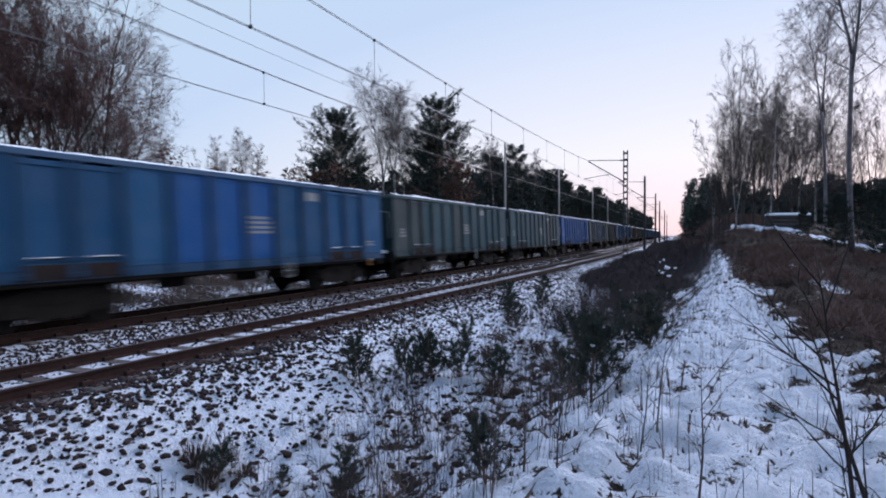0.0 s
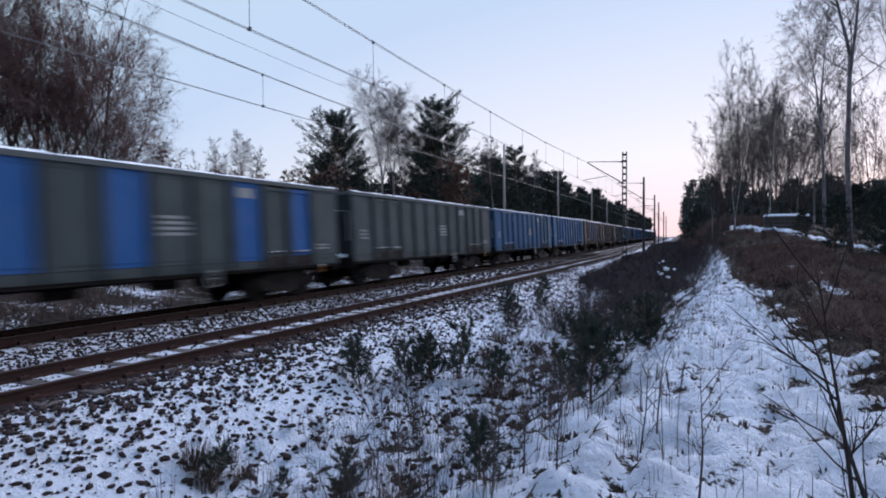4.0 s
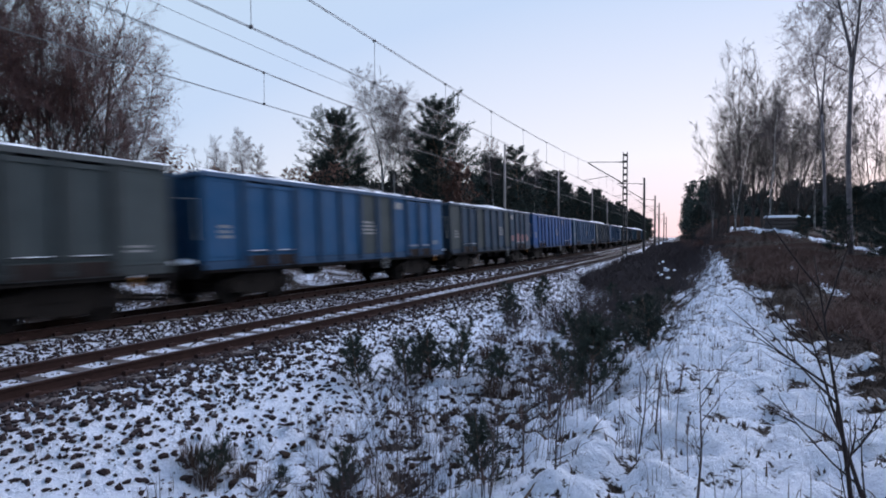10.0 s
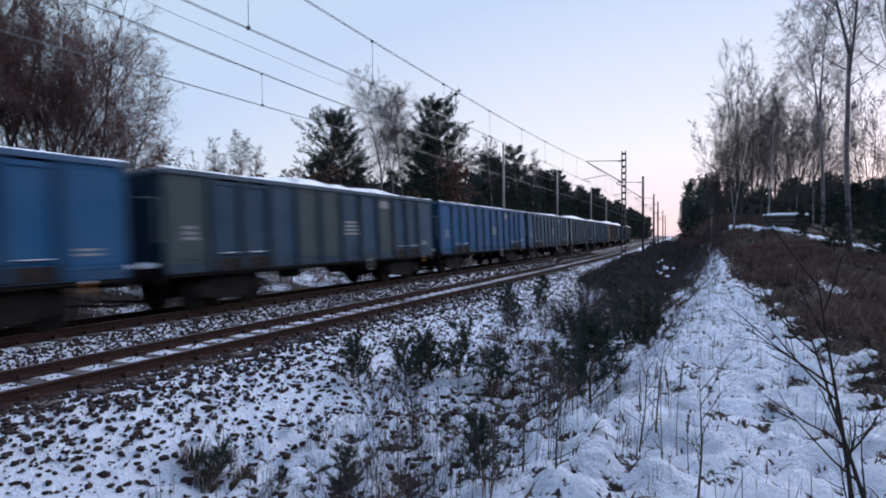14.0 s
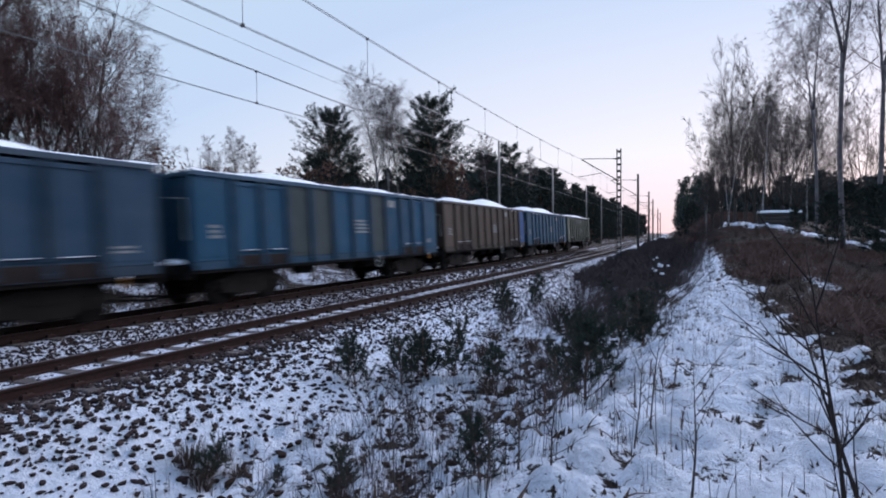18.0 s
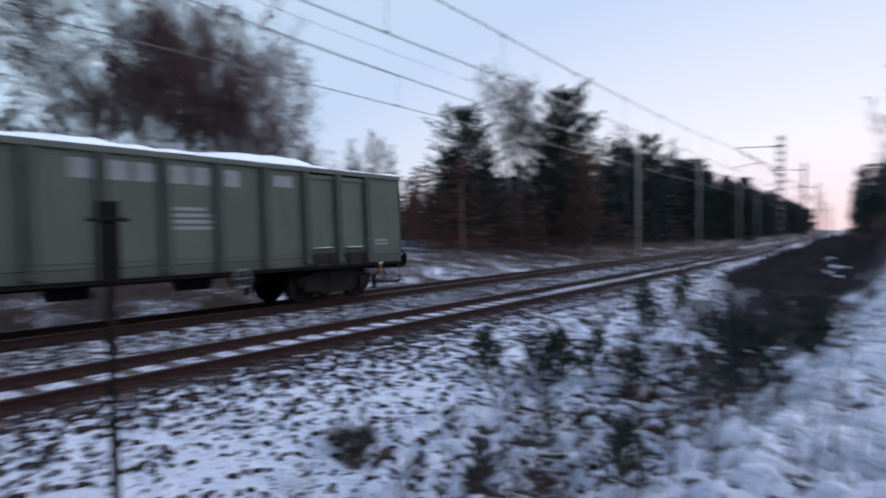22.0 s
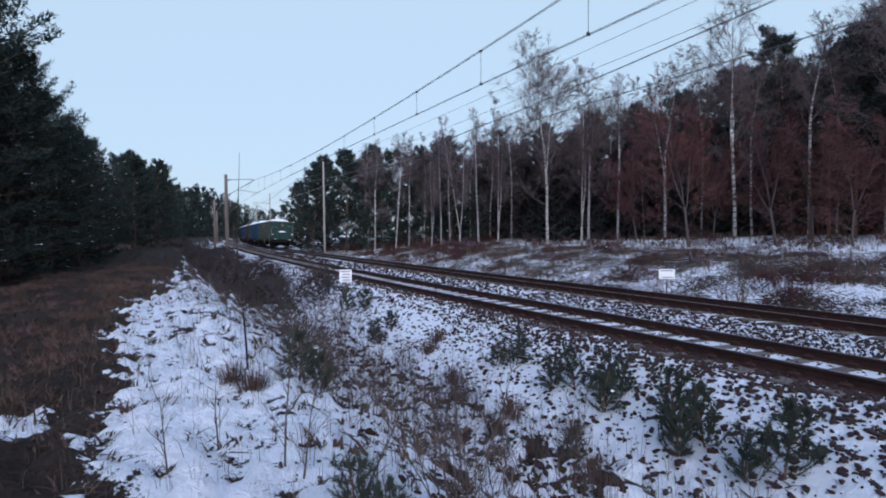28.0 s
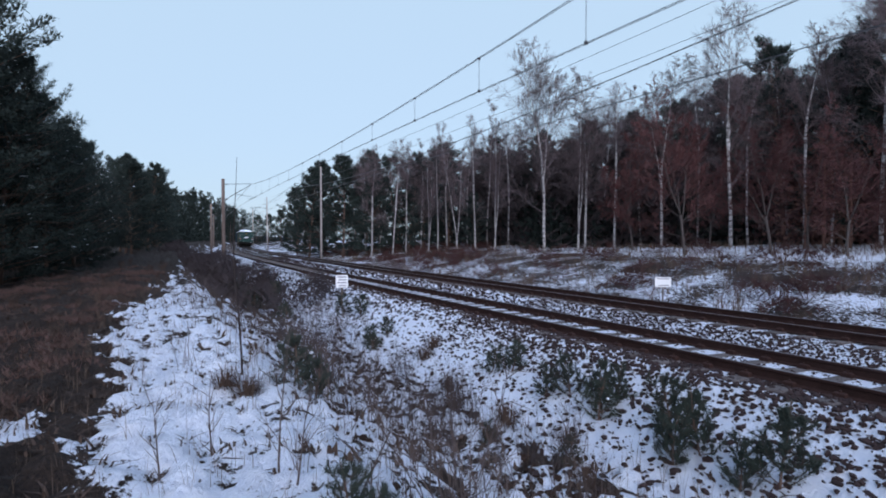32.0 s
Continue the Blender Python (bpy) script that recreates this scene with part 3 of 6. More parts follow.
EDGES = [-6.55, -5.3, -4.3, -3.3, -2.2, -1.1, 0.0, 1.1, 2.2, 3.3, 4.3, 5.3, 6.55]
BAYS = [(a, b, "d" if i in (1, 2, 9, 10) else "p") for i, (a, b) in enumerate(zip(EDGES, EDGES[1:]))]
MESHES = {}


def cached(key, make):
    if key not in MESHES:
        MESHES[key] = make()
    return MESHES[key]


def panel_mesh(w):
    """A steel side sheet with a shallow pressed swage."""
    b = Buf()
    h = Z1 - Z0
    b.box(-0.02, 0.0, -w / 2, w / 2, 0, h)
    b.box(0.0, 0.014, -w / 2 + 0.10, w / 2 - 0.10, 0.10, h - 0.12, 0, 0.012)
    return b.mesh("side_panel", PAINT)


def door_mesh(w):
    b = Buf()
    h = Z1 - Z0 - 0.06
    b.box(-0.02, 0.004, -w / 2 + 0.02, w / 2 - 0.02, 0.0, h)
    for y0, y1, z0, z1 in ((-w / 2 + 0.03, -w / 2 + 0.12, 0.16, h), (w / 2 - 0.12, w / 2 - 0.03, 0.16, h), (-w / 2 + 0.12, w / 2 - 0.12, 0.16, 0.25), (-w / 2 + 0.12, w / 2 - 0.12, h - 0.10, h)):
        b.box(0.004, 0.035, y0, y1, z0, z1)
    for z in (0.5, 1.1, 1.75):
        b.box(0.03, 0.06, -w / 2, -w / 2 + 0.05, z, z + 0.09)
    return b.mesh("door", PAINT)


def post_mesh():
    b = Buf()
    h = Z1 - Z0 + 0.10
    for y in (-0.085, 0.065):
        b.box(-0.01, 0.085, y, y + 0.02, -0.10, h - 0.10)
    b.box(0.07, 0.09, -0.085, 0.085, -0.10, h - 0.10, 0)
    b.box(-0.01, 0.12, -0.09, 0.09, -0.16, -0.06, 0, 0.02)
    return b.mesh("post", PAINT)


def coping_mesh():
    b = Buf()
    for s in (-1, 1):
        b.box(s * W2 - 0.05 * (s < 0) - 0.10 * (s > 0) + 0.0, s * W2 + 0.10 * (s < 0) + 0.05 * (s > 0), -HALF - 0.05, HALF + 0.05, Z1, Z1 + 0.12, 0, 0.03)
        b.box(-W2 + 0.10, W2 - 0.10, s * HALF - 0.08, s * HALF + 0.08, Z1, Z1 + 0.118, 0, 0.03)
    return b.mesh("coping", PAINT)


def coping_snow_mesh():
    """An uneven strip of snow along the top of one side."""
    b = Buf()
    rnd = random.Random(8)
    n = 48
    for i in range(n + 1):
        y = -HALF + 2 * HALF * i / n
        w, h = rnd.uniform(0.02, 0.06), rnd.uniform(0.004, 0.05)
        b.v.extend([(-w, y, 0), (-w * 0.6, y, h), (w * 0.6, y, h), (w, y, 0)])
        if i:
            o = (i - 1) * 4
            b.f.extend([(o + k, o + k + 1, o + k + 5, o + k + 4) for k in range(3)])
            b.m.extend([0] * 3)
    return b.mesh("snow_on_coping", SNOW, True)


def sill_mesh():
    b = Buf()
    for s in (-1, 1):
        x = s * (W2 - 0.06)
        b.box(x - 0.06, x + 0.06, -HALF, HALF, Z0 - 0.30, Z0 - 0.0, 0, 0.01)
    b.box(-0.35, 0.35, -HALF, HALF, Z0 - 0.34, Z0 - 0.08)
    for y in (-HALF + 0.08, -3.0, -1.2, 1.2, 3.0, HALF - 0.08):
        b.box(-W2 + 0.12, W2 - 0.12, y - 0.07, y + 0.07, Z0 - 0.28, Z0 - 0.04)
    b.box(-W2 + 0.02, W2 - 0.02, -HALF + 0.02, HALF - 0.02, Z0 - 0.05, Z0)
    for y in (-1.8, 0.6, 1.9):
        b.tube([(0.35, y, 0.72), (0.35, y + 0.75, 0.72)], 0.17, 10)
    b.tube([(-0.2, -4, 0.78), (-0.2, 4, 0.78)], 0.03, 6)
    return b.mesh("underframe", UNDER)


def end_mesh():
    b = Buf()
    b.box(-W2, W2, -0.02, 0.0, Z0, Z1)
    return b.mesh("end_wall", PAINT)


def end_post_mesh(w, d):
    b = Buf()
    b.box(-w, w, 0.0, d, Z0 - 0.1, Z1 - 0.02, 0, 0.02)
    return b.mesh("end_post", PAINT)


def end_hatch_mesh():
    b = Buf()
    b.box(-0.42, 0.42, 0.0, 0.05, Z0 + 0.02, Z0 + 0.85, 0, 0.02)
    return b.mesh("end_hatch", PAINT)


def end_gear_mesh():
    """Headstock, steps and hoses of a wagon end."""
    b = Buf()
    b.box(-W2 + 0.1, W2 - 0.1, -0.05, 0.10, Z0 - 0.42, Z0 - 0.06, 0, 0.02)
    b.box(-0.10, 0.10, 0.10, 0.42, Z0 - 0.28, Z0 - 0.18)
    b.tube([(0, 0.40, Z0 - 0.22), (0, 0.46, Z0 - 0.36), (0.02, 0.40, Z0 - 0.58), (0, 0.30, Z0 - 0.62)], 0.035, 6)
    for x in (-0.35, 0.35):
        b.tube([(x, 0.08, Z0 - 0.34), (x, 0.28, Z0 - 0.44), (x * 1.1, 0.36, Z0 - 0.66), (x * 1.2, 0.22, Z0 - 0.78)], 0.024, 6)
    for x in (-W2 + 0.12, W2 - 0.12):
        b.tube([(x, 0.05, Z0 - 0.3), (x, 0.05, Z0 - 0.78)], 0.018, 5)
        b.tube([(x - 0.16, 0.05, Z0 - 0.78), (x + 0.16, 0.05, Z0 - 0.78)], 0.02, 5)
    b.box(-W2 + 0.15, W2 - 0.15, 0.02, 0.06, Z0 - 0.86, Z0 - 0.80)
    return b.mesh("end_gear", UNDER)


def grab_rail_mesh():
    b = Buf()
    for s in (1,):
        x = 0.0
        b.tube([(x, 0.02, Z0 + 0.55), (x, 0.10, Z0 + 0.55), (x, 0.10, Z0 + 1.55), (x - s * 0.62, 0.10, Z0 + 1.60), (x - s * 0.62, 0.02, Z0 + 1.60)], 0.014, 5)
    return b.mesh("handrail", MARKING)


def buffer_mesh():
    b = Buf()
    b.tube([(0, 0, 0), (0, 0.18, 0), (0, 0.18, 0), (0, 0.44, 0)], [0.13, 0.12, 0.085, 0.085], 12)
    b.tube([(0, 0.43, 0), (0, 0.46, 0), (0, 0.50, 0)], [0.22, 0.26, 0.24], 18)
    return b.mesh("buffer", UNDER, False)


def snow_cap_mesh():
    b = Buf()
    rnd = random.Random(2)
    base, faces = ico()
    for cx, cy, s in ((0, 0.12, 0.18), (0.04, 0.30, 0.15), (-0.08, 0.0, 0.14), (0.0, 0.42, 0.11)):
        b.add([(cx + p[0] * s * 1.1 * rnd.uniform(0.85, 1.1), cy + p[1] * s * 1.2, 0.13 + max(-0.2, p[2]) * s * 0.75) for p in base], faces)
    return b.mesh("snow_cap", SNOW, True)


def bogie_mesh():
    b = Buf()
    for s in (-1, 1):
        x = s * 1.02
        b.add([(x - 0.06, y, z) for y, z in ((-1.25, 0.62), (-1.12, 0.40), (-0.78, 0.36), (-0.45, 0.22), (0.45, 0.22), (0.78, 0.36), (1.12, 0.40), (1.25, 0.62), (0.75, 0.74), (0.4, 0.84), (-0.4, 0.84), (-0.75, 0.74))] +
              [(x + 0.06, y, z) for y, z in ((-1.25, 0.62), (-1.12, 0.40), (-0.78, 0.36), (-0.45, 0.22), (0.45, 0.22), (0.78, 0.36), (1.12, 0.40), (1.25, 0.62), (0.75, 0.74), (0.4, 0.84), (-0.4, 0.84), (-0.75, 0.74))],
              [tuple(range(12)), tuple(range(23, 11, -1))] + [(i, (i + 1) % 12, 12 + (i + 1) % 12, 12 + i) for i in range(12)])
        for y in (-0.9, 0.9):
            b.box(x - 0.11, x + 0.13, y - 0.15, y + 0.15, 0.30, 0.60, 0, 0.04)
            for dy in (-0.24, 0.24):
                b.tube([(x, y + dy, 0.42), (x, y + dy, 0.66)], 0.075, 8)
        b.box(x - 0.1, x + 0.1, -0.3, 0.3, 0.50, 0.80, 0, 0.03)
        b.box(x + s * 0.02 - 0.03, x + s * 0.02 + 0.03, -1.42, -1.33, 0.2, 0.6)
        b.box(x + s * 0.02 - 0.03, x + s * 0.02 + 0.03, 1.33, 1.42, 0.2, 0.6)
    b.box(-1.0, 1.0, -0.18, 0.18, 0.45, 0.82)
    b.box(-0.35, 0.35, -0.3, 0.3, 0.8, 0.92)
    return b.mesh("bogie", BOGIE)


def wheelset_mesh():
    b = Buf()
    for s in (-1, 1):
        x = s * GAUGE / 2
        b.tube([(x - s * 0.06, 0, 0), (x - s * 0.035, 0, 0), (x - s * 0.03, 0, 0), (x + s * 0.06, 0, 0)], [0.485, 0.485, 0.462, 0.455], 28)
        b.tube([(x + s * 0.06, 0, 0), (x + s * 0.09, 0, 0)], [0.14, 0.12], 12)
    b.tube([(-1.05, 0, 0), (1.05, 0, 0)], 0.08, 10)
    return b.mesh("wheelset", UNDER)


def brake_wheel_mesh():
    b = Buf()
    pts = [(0, 0.2 * math.cos(a * math.pi / 8), 0.2 * math.sin(a * math.pi / 8)) for a in range(17)]
    b.tube(pts, 0.017, 5, cap=False)
    for a in range(4):
        b.tube([(0, 0, 0), (0, 0.2 * math.cos(a * math.pi / 2), 0.2 * math.sin(a * math.pi / 2))], 0.012, 4)
    return b.mesh("brake_wheel", MARKING_FAINT)


def load_mesh(seed, heap):
    """The heaped load that shows above the coping."""
    rnd = random.Random(seed)
    nx, ny = 13, 60
    ph = [rnd.uniform(0, 6.28) for _ in range(3)]
    b = Buf()
    for j in range(ny):
        y = -HALF + 0.06 + (2 * HALF - 0.12) * j / (ny - 1)
        for i in range(nx):
            u = -1 + 2 * i / (nx - 1)
            end = smooth(0.7, 3.2, HALF - abs(y))
            prof = (1 - abs(u) ** 2.6)
            z = Z1 + 0.06 + 1.35 * heap * prof * end * (0.72 + 0.28 * math.sin(y * 0.9 + ph[0]) * math.cos(y * 0.37 + ph[1]))
            z += noise.noise((u * 2.5, y * 1.6, seed * 3.1)) * 0.10 * prof * end + noise.noise((u * 7, y * 4.6, seed)) * 0.035
            b.v.append((u * (W2 - 0.05), y, z))
    for j in range(ny - 1):
        for i in range(nx - 1):
            o = j * nx + i
            b.f.append((o, o + 1, o + nx + 1, o + nx))
            b.m.append(0)
    return b.mesh("load", LOAD, True)


def marking_mesh(rows, w, rh, gap):
    b = Buf()
    rnd = random.Random(int(rows * 100 + w * 37))
    for r in range(rows):
        z = -r * (rh + gap)
        y = -w / 2
        e = w / 2 - rnd.uniform(0, 0.3) * w
        b.box(0.0, 0.004, y, e, z - rh, z)
    return b.mesh("marking", MARKING if rows == 1 and w > 0.8 else MARKING_FAINT)


BLUE, BRIGHT, TEAL = (0.007, 0.062, 0.145), (0.005, 0.064, 0.205), (0.010, 0.060, 0.112)
GREYG, GREYB, BROWN, GREEN = (0.038, 0.050, 0.052), (0.017, 0.044, 0.076), (0.066, 0.046, 0.033), (0.076, 0.088, 0.064)
PATCH = (0.010, 0.066, 0.20)
TEALG = (0.024, 0.058, 0.070)
# colour, second colour, bays in the second colour, snow on the load, heap, wear words
TRAIN = [
    (GREEN, None, (), 0.62, 0.34, "weathered green"), (TEAL, None, (), 0.62, 0.46, "blue"), (BROWN, PATCH, (11,), 0.60, 0.46, "brown-grey, one blue bay,"), (TEAL, GREYG, (3, 4, 7), 0.60, 0.34, "faded teal-grey"),
    (GREYB, GREYG, (1, 5, 6), 0.60, 0.42, "faded blue-grey"), (GREYB, TEAL, (0, 8, 9), 0.58, 0.30, "faded blue-grey"), (BLUE, None, (), 0.50, 0.22, "blue"), (GREYB, GREYG, (0, 4, 5, 8), 0.52, 0.34, "patchy blue-grey"),
    (BLUE, TEAL, (0, 1), 0.50, 0.26, "blue"), (BRIGHT, None, (), 0.55, 0.12, "bright blue"), (GREYB, GREYG, (0, 3, 7), 0.50, 0.30, "faded blue-grey"), (BLUE, GREYG, (6, 7), 0.40, 0.34, "blue, two grey bays,"),
    (GREYG, BROWN, (0, 1, 4, 5), 0.46, 0.26, "grey-brown"), (BROWN, PATCH, (1, 11), 0.42, 0.30, "brown, blue end bays,"), (BROWN, PATCH, (2, 4, 6, 8), 0.40, 0.34, "brown, patched with blue,"), (BLUE, BRIGHT, (2, 3, 9), 0.44, 0.26, "blue, patched brighter,"),
    (BLUE, TEAL, (9, 10, 11), 0.58, 0.22, "blue"), (GREYG, None, (), 0.55, 0.26, "grey-green"), (GREYG, PATCH, (3, 5, 8, 10), 0.52, 0.24, "grey-green, patched with blue,"), (BRIGHT, None, (), 0.58, 0.20, "bright blue"),
    (TEALG, GREYG, (8, 9), 0.52, 0.24, "faded teal"), (TEALG, GREYG, (0, 1, 5), 0.50, 0.24, "faded teal"), (BLUE, BRIGHT, (4, 5, 6), 0.56, 0.14, "blue"), (BROWN, None, (), 0.5, 0.2, "brown"), (BLUE, None, (), 0.5, 0.2, "blue"),
]
WAGONS, WHEELS = [], []


def shade(col, f):
    return tuple(x * f for x in col)


def build_wagon(k):
    col, col2, bays2, snow, heap, word = TRAIN[k]
    t = thing("freight_wagon", "%s open coal wagon with snow on its load" % word.replace(",", ""), "freight wagon", group="wagons of the train")
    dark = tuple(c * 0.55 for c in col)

    def painted(name, mesh, m=None, c=col, label="", parent=t):
        o = put(name, mesh, parent, label, m)
        o.color = (*c, 1)
        return o
    rnd = random.Random(k)
    for side in (1, -1):
        turn = 0 if side > 0 else 180
        for i, (y0, y1, kind) in enumerate(BAYS):
            w = round(y1 - y0, 3)
            c = col2 if (side > 0 and i in bays2) else shade(col, rnd.uniform(0.86, 1.12))
            m = pose(side * W2, (y0 + y1) / 2, Z0, 0, 0, turn)
            if kind == "p":
                painted("side_panel", cached(("p", w), lambda: panel_mesh(w)), m, c)
            else:
                d = painted("door", cached(("d", w), lambda: door_mesh(w)), m, c)
                put("door_bar", cached("bar", door_bar_mesh), d)
        for y in (-4.3, 4.3):
            put("door_sill", cached("door_sill", door_sill_mesh), t, "rust-brown flap under the doors", pose(side * (W2 + 0.016), y, Z0, 0, 0, turn))
        for y in EDGES[1:-1]:
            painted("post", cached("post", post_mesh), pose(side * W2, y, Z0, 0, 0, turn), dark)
    for e in (1, -1):
        turn = 0 if e > 0 else 180
        m = pose(0, e * HALF, 0, 0, 0, turn)
        # shadow between wagons put into the end colour; the last wagon's end is teal
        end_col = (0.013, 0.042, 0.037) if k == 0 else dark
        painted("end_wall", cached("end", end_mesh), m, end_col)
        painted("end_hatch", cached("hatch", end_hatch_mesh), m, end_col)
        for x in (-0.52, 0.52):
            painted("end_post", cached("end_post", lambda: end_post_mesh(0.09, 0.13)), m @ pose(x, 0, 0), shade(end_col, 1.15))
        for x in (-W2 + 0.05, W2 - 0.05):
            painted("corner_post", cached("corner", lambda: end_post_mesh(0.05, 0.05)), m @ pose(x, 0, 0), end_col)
        put("end_gear", cached("gear", end_gear_mesh), t, m=m)
        for s in (1, -1):
            put("handrail", cached("grab", grab_rail_mesh), t, m=pose(s * (W2 - 0.16), e * HALF, 0, 0, 0, turn) @ Matrix.Diagonal((s * e, 1, 1, 1)))
        for s in (1, -1):
            bu = put("buffer", cached("buffer", buffer_mesh), t, "black round buffer", pose(s * 0.875, e * (HALF + 0.08), Z0 - 0.16, 0, 0, turn))
            put("snow_cap", cached("cap", snow_cap_mesh), bu)
    # coping paler: its own grey, and the light it catches put into the colour
    painted("coping", cached("coping", coping_mesh), None, tuple(c * 0.8 + 0.035 for c in col))
    for s in (-1, 1):
        put("snow_on_coping", cached("csnow", coping_snow_mesh), t, "thin line of snow", pose(s * W2, 0, Z1 + 0.119))
    for s in (-1, 1):
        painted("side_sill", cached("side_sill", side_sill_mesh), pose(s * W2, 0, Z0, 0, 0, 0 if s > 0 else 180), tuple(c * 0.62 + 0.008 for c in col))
    put("underframe", cached("sill", sill_mesh), t, "grimy dark underframe")
    ld = put("load", load_mesh(k, heap), t, "heaped coal under snow")
    ld.color = (snow, 0, 0, 1)
    bw = put("brake_wheel", cached("bwheel", brake_wheel_mesh), t, m=pose(W2 + 0.06, 1.55, 0.78))
    for y in (-4.45, 4.45):
        bo = put("bogie", cached("bogie", bogie_mesh), t, "black four-wheeled bogie", pose(0, y, 0))
        for dy in (-0.9, 0.9):
            w = put("wheelset", cached("wheels", wheelset_mesh), bo, "", pose(0, dy, 0.46))
            if k == 0:
                WHEELS.append((w, dy))
    # markings on the camera's side
    mk = cached("m1", lambda: marking_mesh(4, 0.8, 0.07, 0.06))
    put("marking", mk, t, "faded white lettering", pose(W2 + 0.016, 0.55, Z0 + 1.15))
    put("marking", cached("m2", lambda: marking_mesh(1, 0.6, 0.26, 0.05)), t, "faded white lettering", pose(W2 + 0.016, 2.75, Z0 + 1.95))
    put("marking", cached("m3", lambda: marking_mesh(2, 0.5, 0.05, 0.05)), t, "faded white lettering", pose(W2 + 0.016, 5.8, Z0 + 0.42))
    put("marking", cached("m4", lambda: marking_mesh(3, 0.35, 0.08, 0.05)), t, "faded white lettering", pose(W2 + 0.016, -5.9, Z0 + 0.9))
    if k in (0,):
        for y in (-1.42, -0.82, -0.36, 0.28, 0.76, 1.42):
            put("marking", cached("m5", letter_block_mesh), t, "faded white block marking", pose(W2 + 0.016, y, Z0 + 1.62))
        for s in (1, -1):
            tl = put("tail_sign", cached("tail", tail_mesh), t, "red and white tail sign", pose(s * 1.18, HALF + 0.09, Z0 + 0.62))
        put("snow_cap", cached("shelf", shelf_snow_mesh), t, "snow lying on the end hatch", pose(0, HALF + 0.05, Z0 + 0.87))
        put("marking", cached("om", lambda: orange_mesh()), t, "orange painted mark", pose(0, HALF + 0.004, Z0 + 1.75))
    br = put("step_bracket", cached("step", step_mesh), t, "orange step bracket", pose(W2 - 0.02, 5.75, Z0 - 0.3))
    if k == 10:
        for j, (y, w, h) in enumerate(((5.6, 0.8, 0.62), (4.75, 0.6, 0.5), (3.8, 0.85, 0.58), (2.7, 0.5, 0.42))):
            b = Buf()
            n = 14
            ring = [(math.cos(2 * math.pi * i / n) * w / 2 * (1 + 0.22 * math.cos(3 * i + j)), math.sin(2 * math.pi * i / n) * h / 2 * (1 + 0.2 * math.sin(2 * i + j))) for i in range(n)]
            b.add([(0.0, *p) for p in ring] + [(0.005, p[0] * 0.96, p[1] * 0.96) for p in ring], [tuple(range(n, 2 * n))] + [(i, (i + 1) % n, n + (i + 1) % n, n + i) for i in range(n)])
            put("graffiti", b.mesh("graffiti", PINK), t, "faded pink graffiti", pose(W2 + 0.016, y, Z0 + 0.5))
    WAGONS.append(t)
    return t


def side_sill_mesh():
    b = Buf()
    b.box(-0.004, 0.014, -HALF, HALF, -0.20, -0.012)
    b.box(-0.004, 0.05, -HALF, HALF, -0.215, -0.20)
    return b.mesh("side_sill", PAINT)


def door_bar_mesh():
    b = Buf()
    b.box(0.03, 0.075, -0.28, 0.28, 0.20, 0.225, 0)
    b.box(0.03, 0.08, -0.26, 0.24, 0.225, 0.238, 1)
    return b.mesh("door_bar", [BOGIE, SNOW])


def tail_mesh():
    b = Buf()
    b.box(-0.11, 0.11, 0, 0.012, -0.12, 0.12, 0)
    for s in (-1, 1):
        b.add([(s * 0.10, 0.016, -0.11), (s * 0.02, 0.016, 0.0), (s * 0.10, 0.016, 0.11)], [(0, 1, 2), (2, 1, 0)], 1)
    return b.mesh("tail_sign", [RED, WHITE_PAINT])


def shelf_snow_mesh():
    b = Buf()
    base, faces = ico()
    for cx, s in ((-0.28, 0.13), (-0.12, 0.16), (0.05, 0.17), (0.22, 0.15), (0.34, 0.11)):
        b.add([(cx + p[0] * s * 1.2, 0.03 + p[1] * 0.12, 0.03 + max(-0.25, p[2]) * s * 0.9) for p in base], faces)
    return b.mesh("snow_cap", SNOW, True)


def letter_block_mesh():
    """One plain block of a row of worn white marks."""
    b = Buf()
    b.box(0.0, 0.004, -0.17, 0.17, 0.0, 0.36)
    return b.mesh("marking", MARKING_FAINT)


def orange_mesh():
    b = Buf()
    b.tube([(0, 0, -0.02), (0, 0.006, -0.02)], 0.12, 14)
    b.box(-0.05, 0.05, 0, 0.006, 0.08, 0.20)
    return b.mesh("marking", ORANGE)


def step_mesh():
    b = Buf()
    b.box(-0.03, 0.03, -0.06, 0.06, 0.0, 0.04)
    b.box(-0.02, 0.02, -0.02, 0.02, -0.12, 0.0)
    b.box(-0.03, 0.04, -0.06, 0.06, -0.15, -0.12)
    b.box(-0.03, 0.035, -0.06, 0.06, 0.04, 0.08, 1, 0.015)
    return b.mesh("step_bracket", [ORANGE, SNOW])


def door_sill_mesh():
    """The rust-brown flap under a pair of doors, with its hinges."""
    b = Buf()
    b.box(0.0, 0.035, -1.0, 1.0, -0.20, 0.10, 0, 0.008)
    for y in (-0.8, -0.3, 0.3, 0.8):
        b.box(0.03, 0.065, y - 0.04, y + 0.04, -0.22, 0.06, 0, 0.01)
    return b.mesh("door_sill", RUSTY_FLAP)


RUSTY_FLAP = plain("rusty_brown_steel", (0.013, 0.011, 0.012), (0.032, 0.023, 0.020), 3.0, 0.85, bumpy=0.3, dist=0.006, spec=0.1)


for k in range(len(TRAIN)):
    build_wagon(k)

# where the tail of the train is along the line, second by second
TAIL = [(0.0, 326.2), (3.0, 282.8), (6.0, 236.6), (9.0, 191.4), (13.0, 133.8), (17.0, 78.0), (20.0, 37.7), (22.0, 11.5), (23.0, -2.0), (24.0, -15.5), (26.0, -42.2), (29.0, -82.4), (32.0, -122.4)]


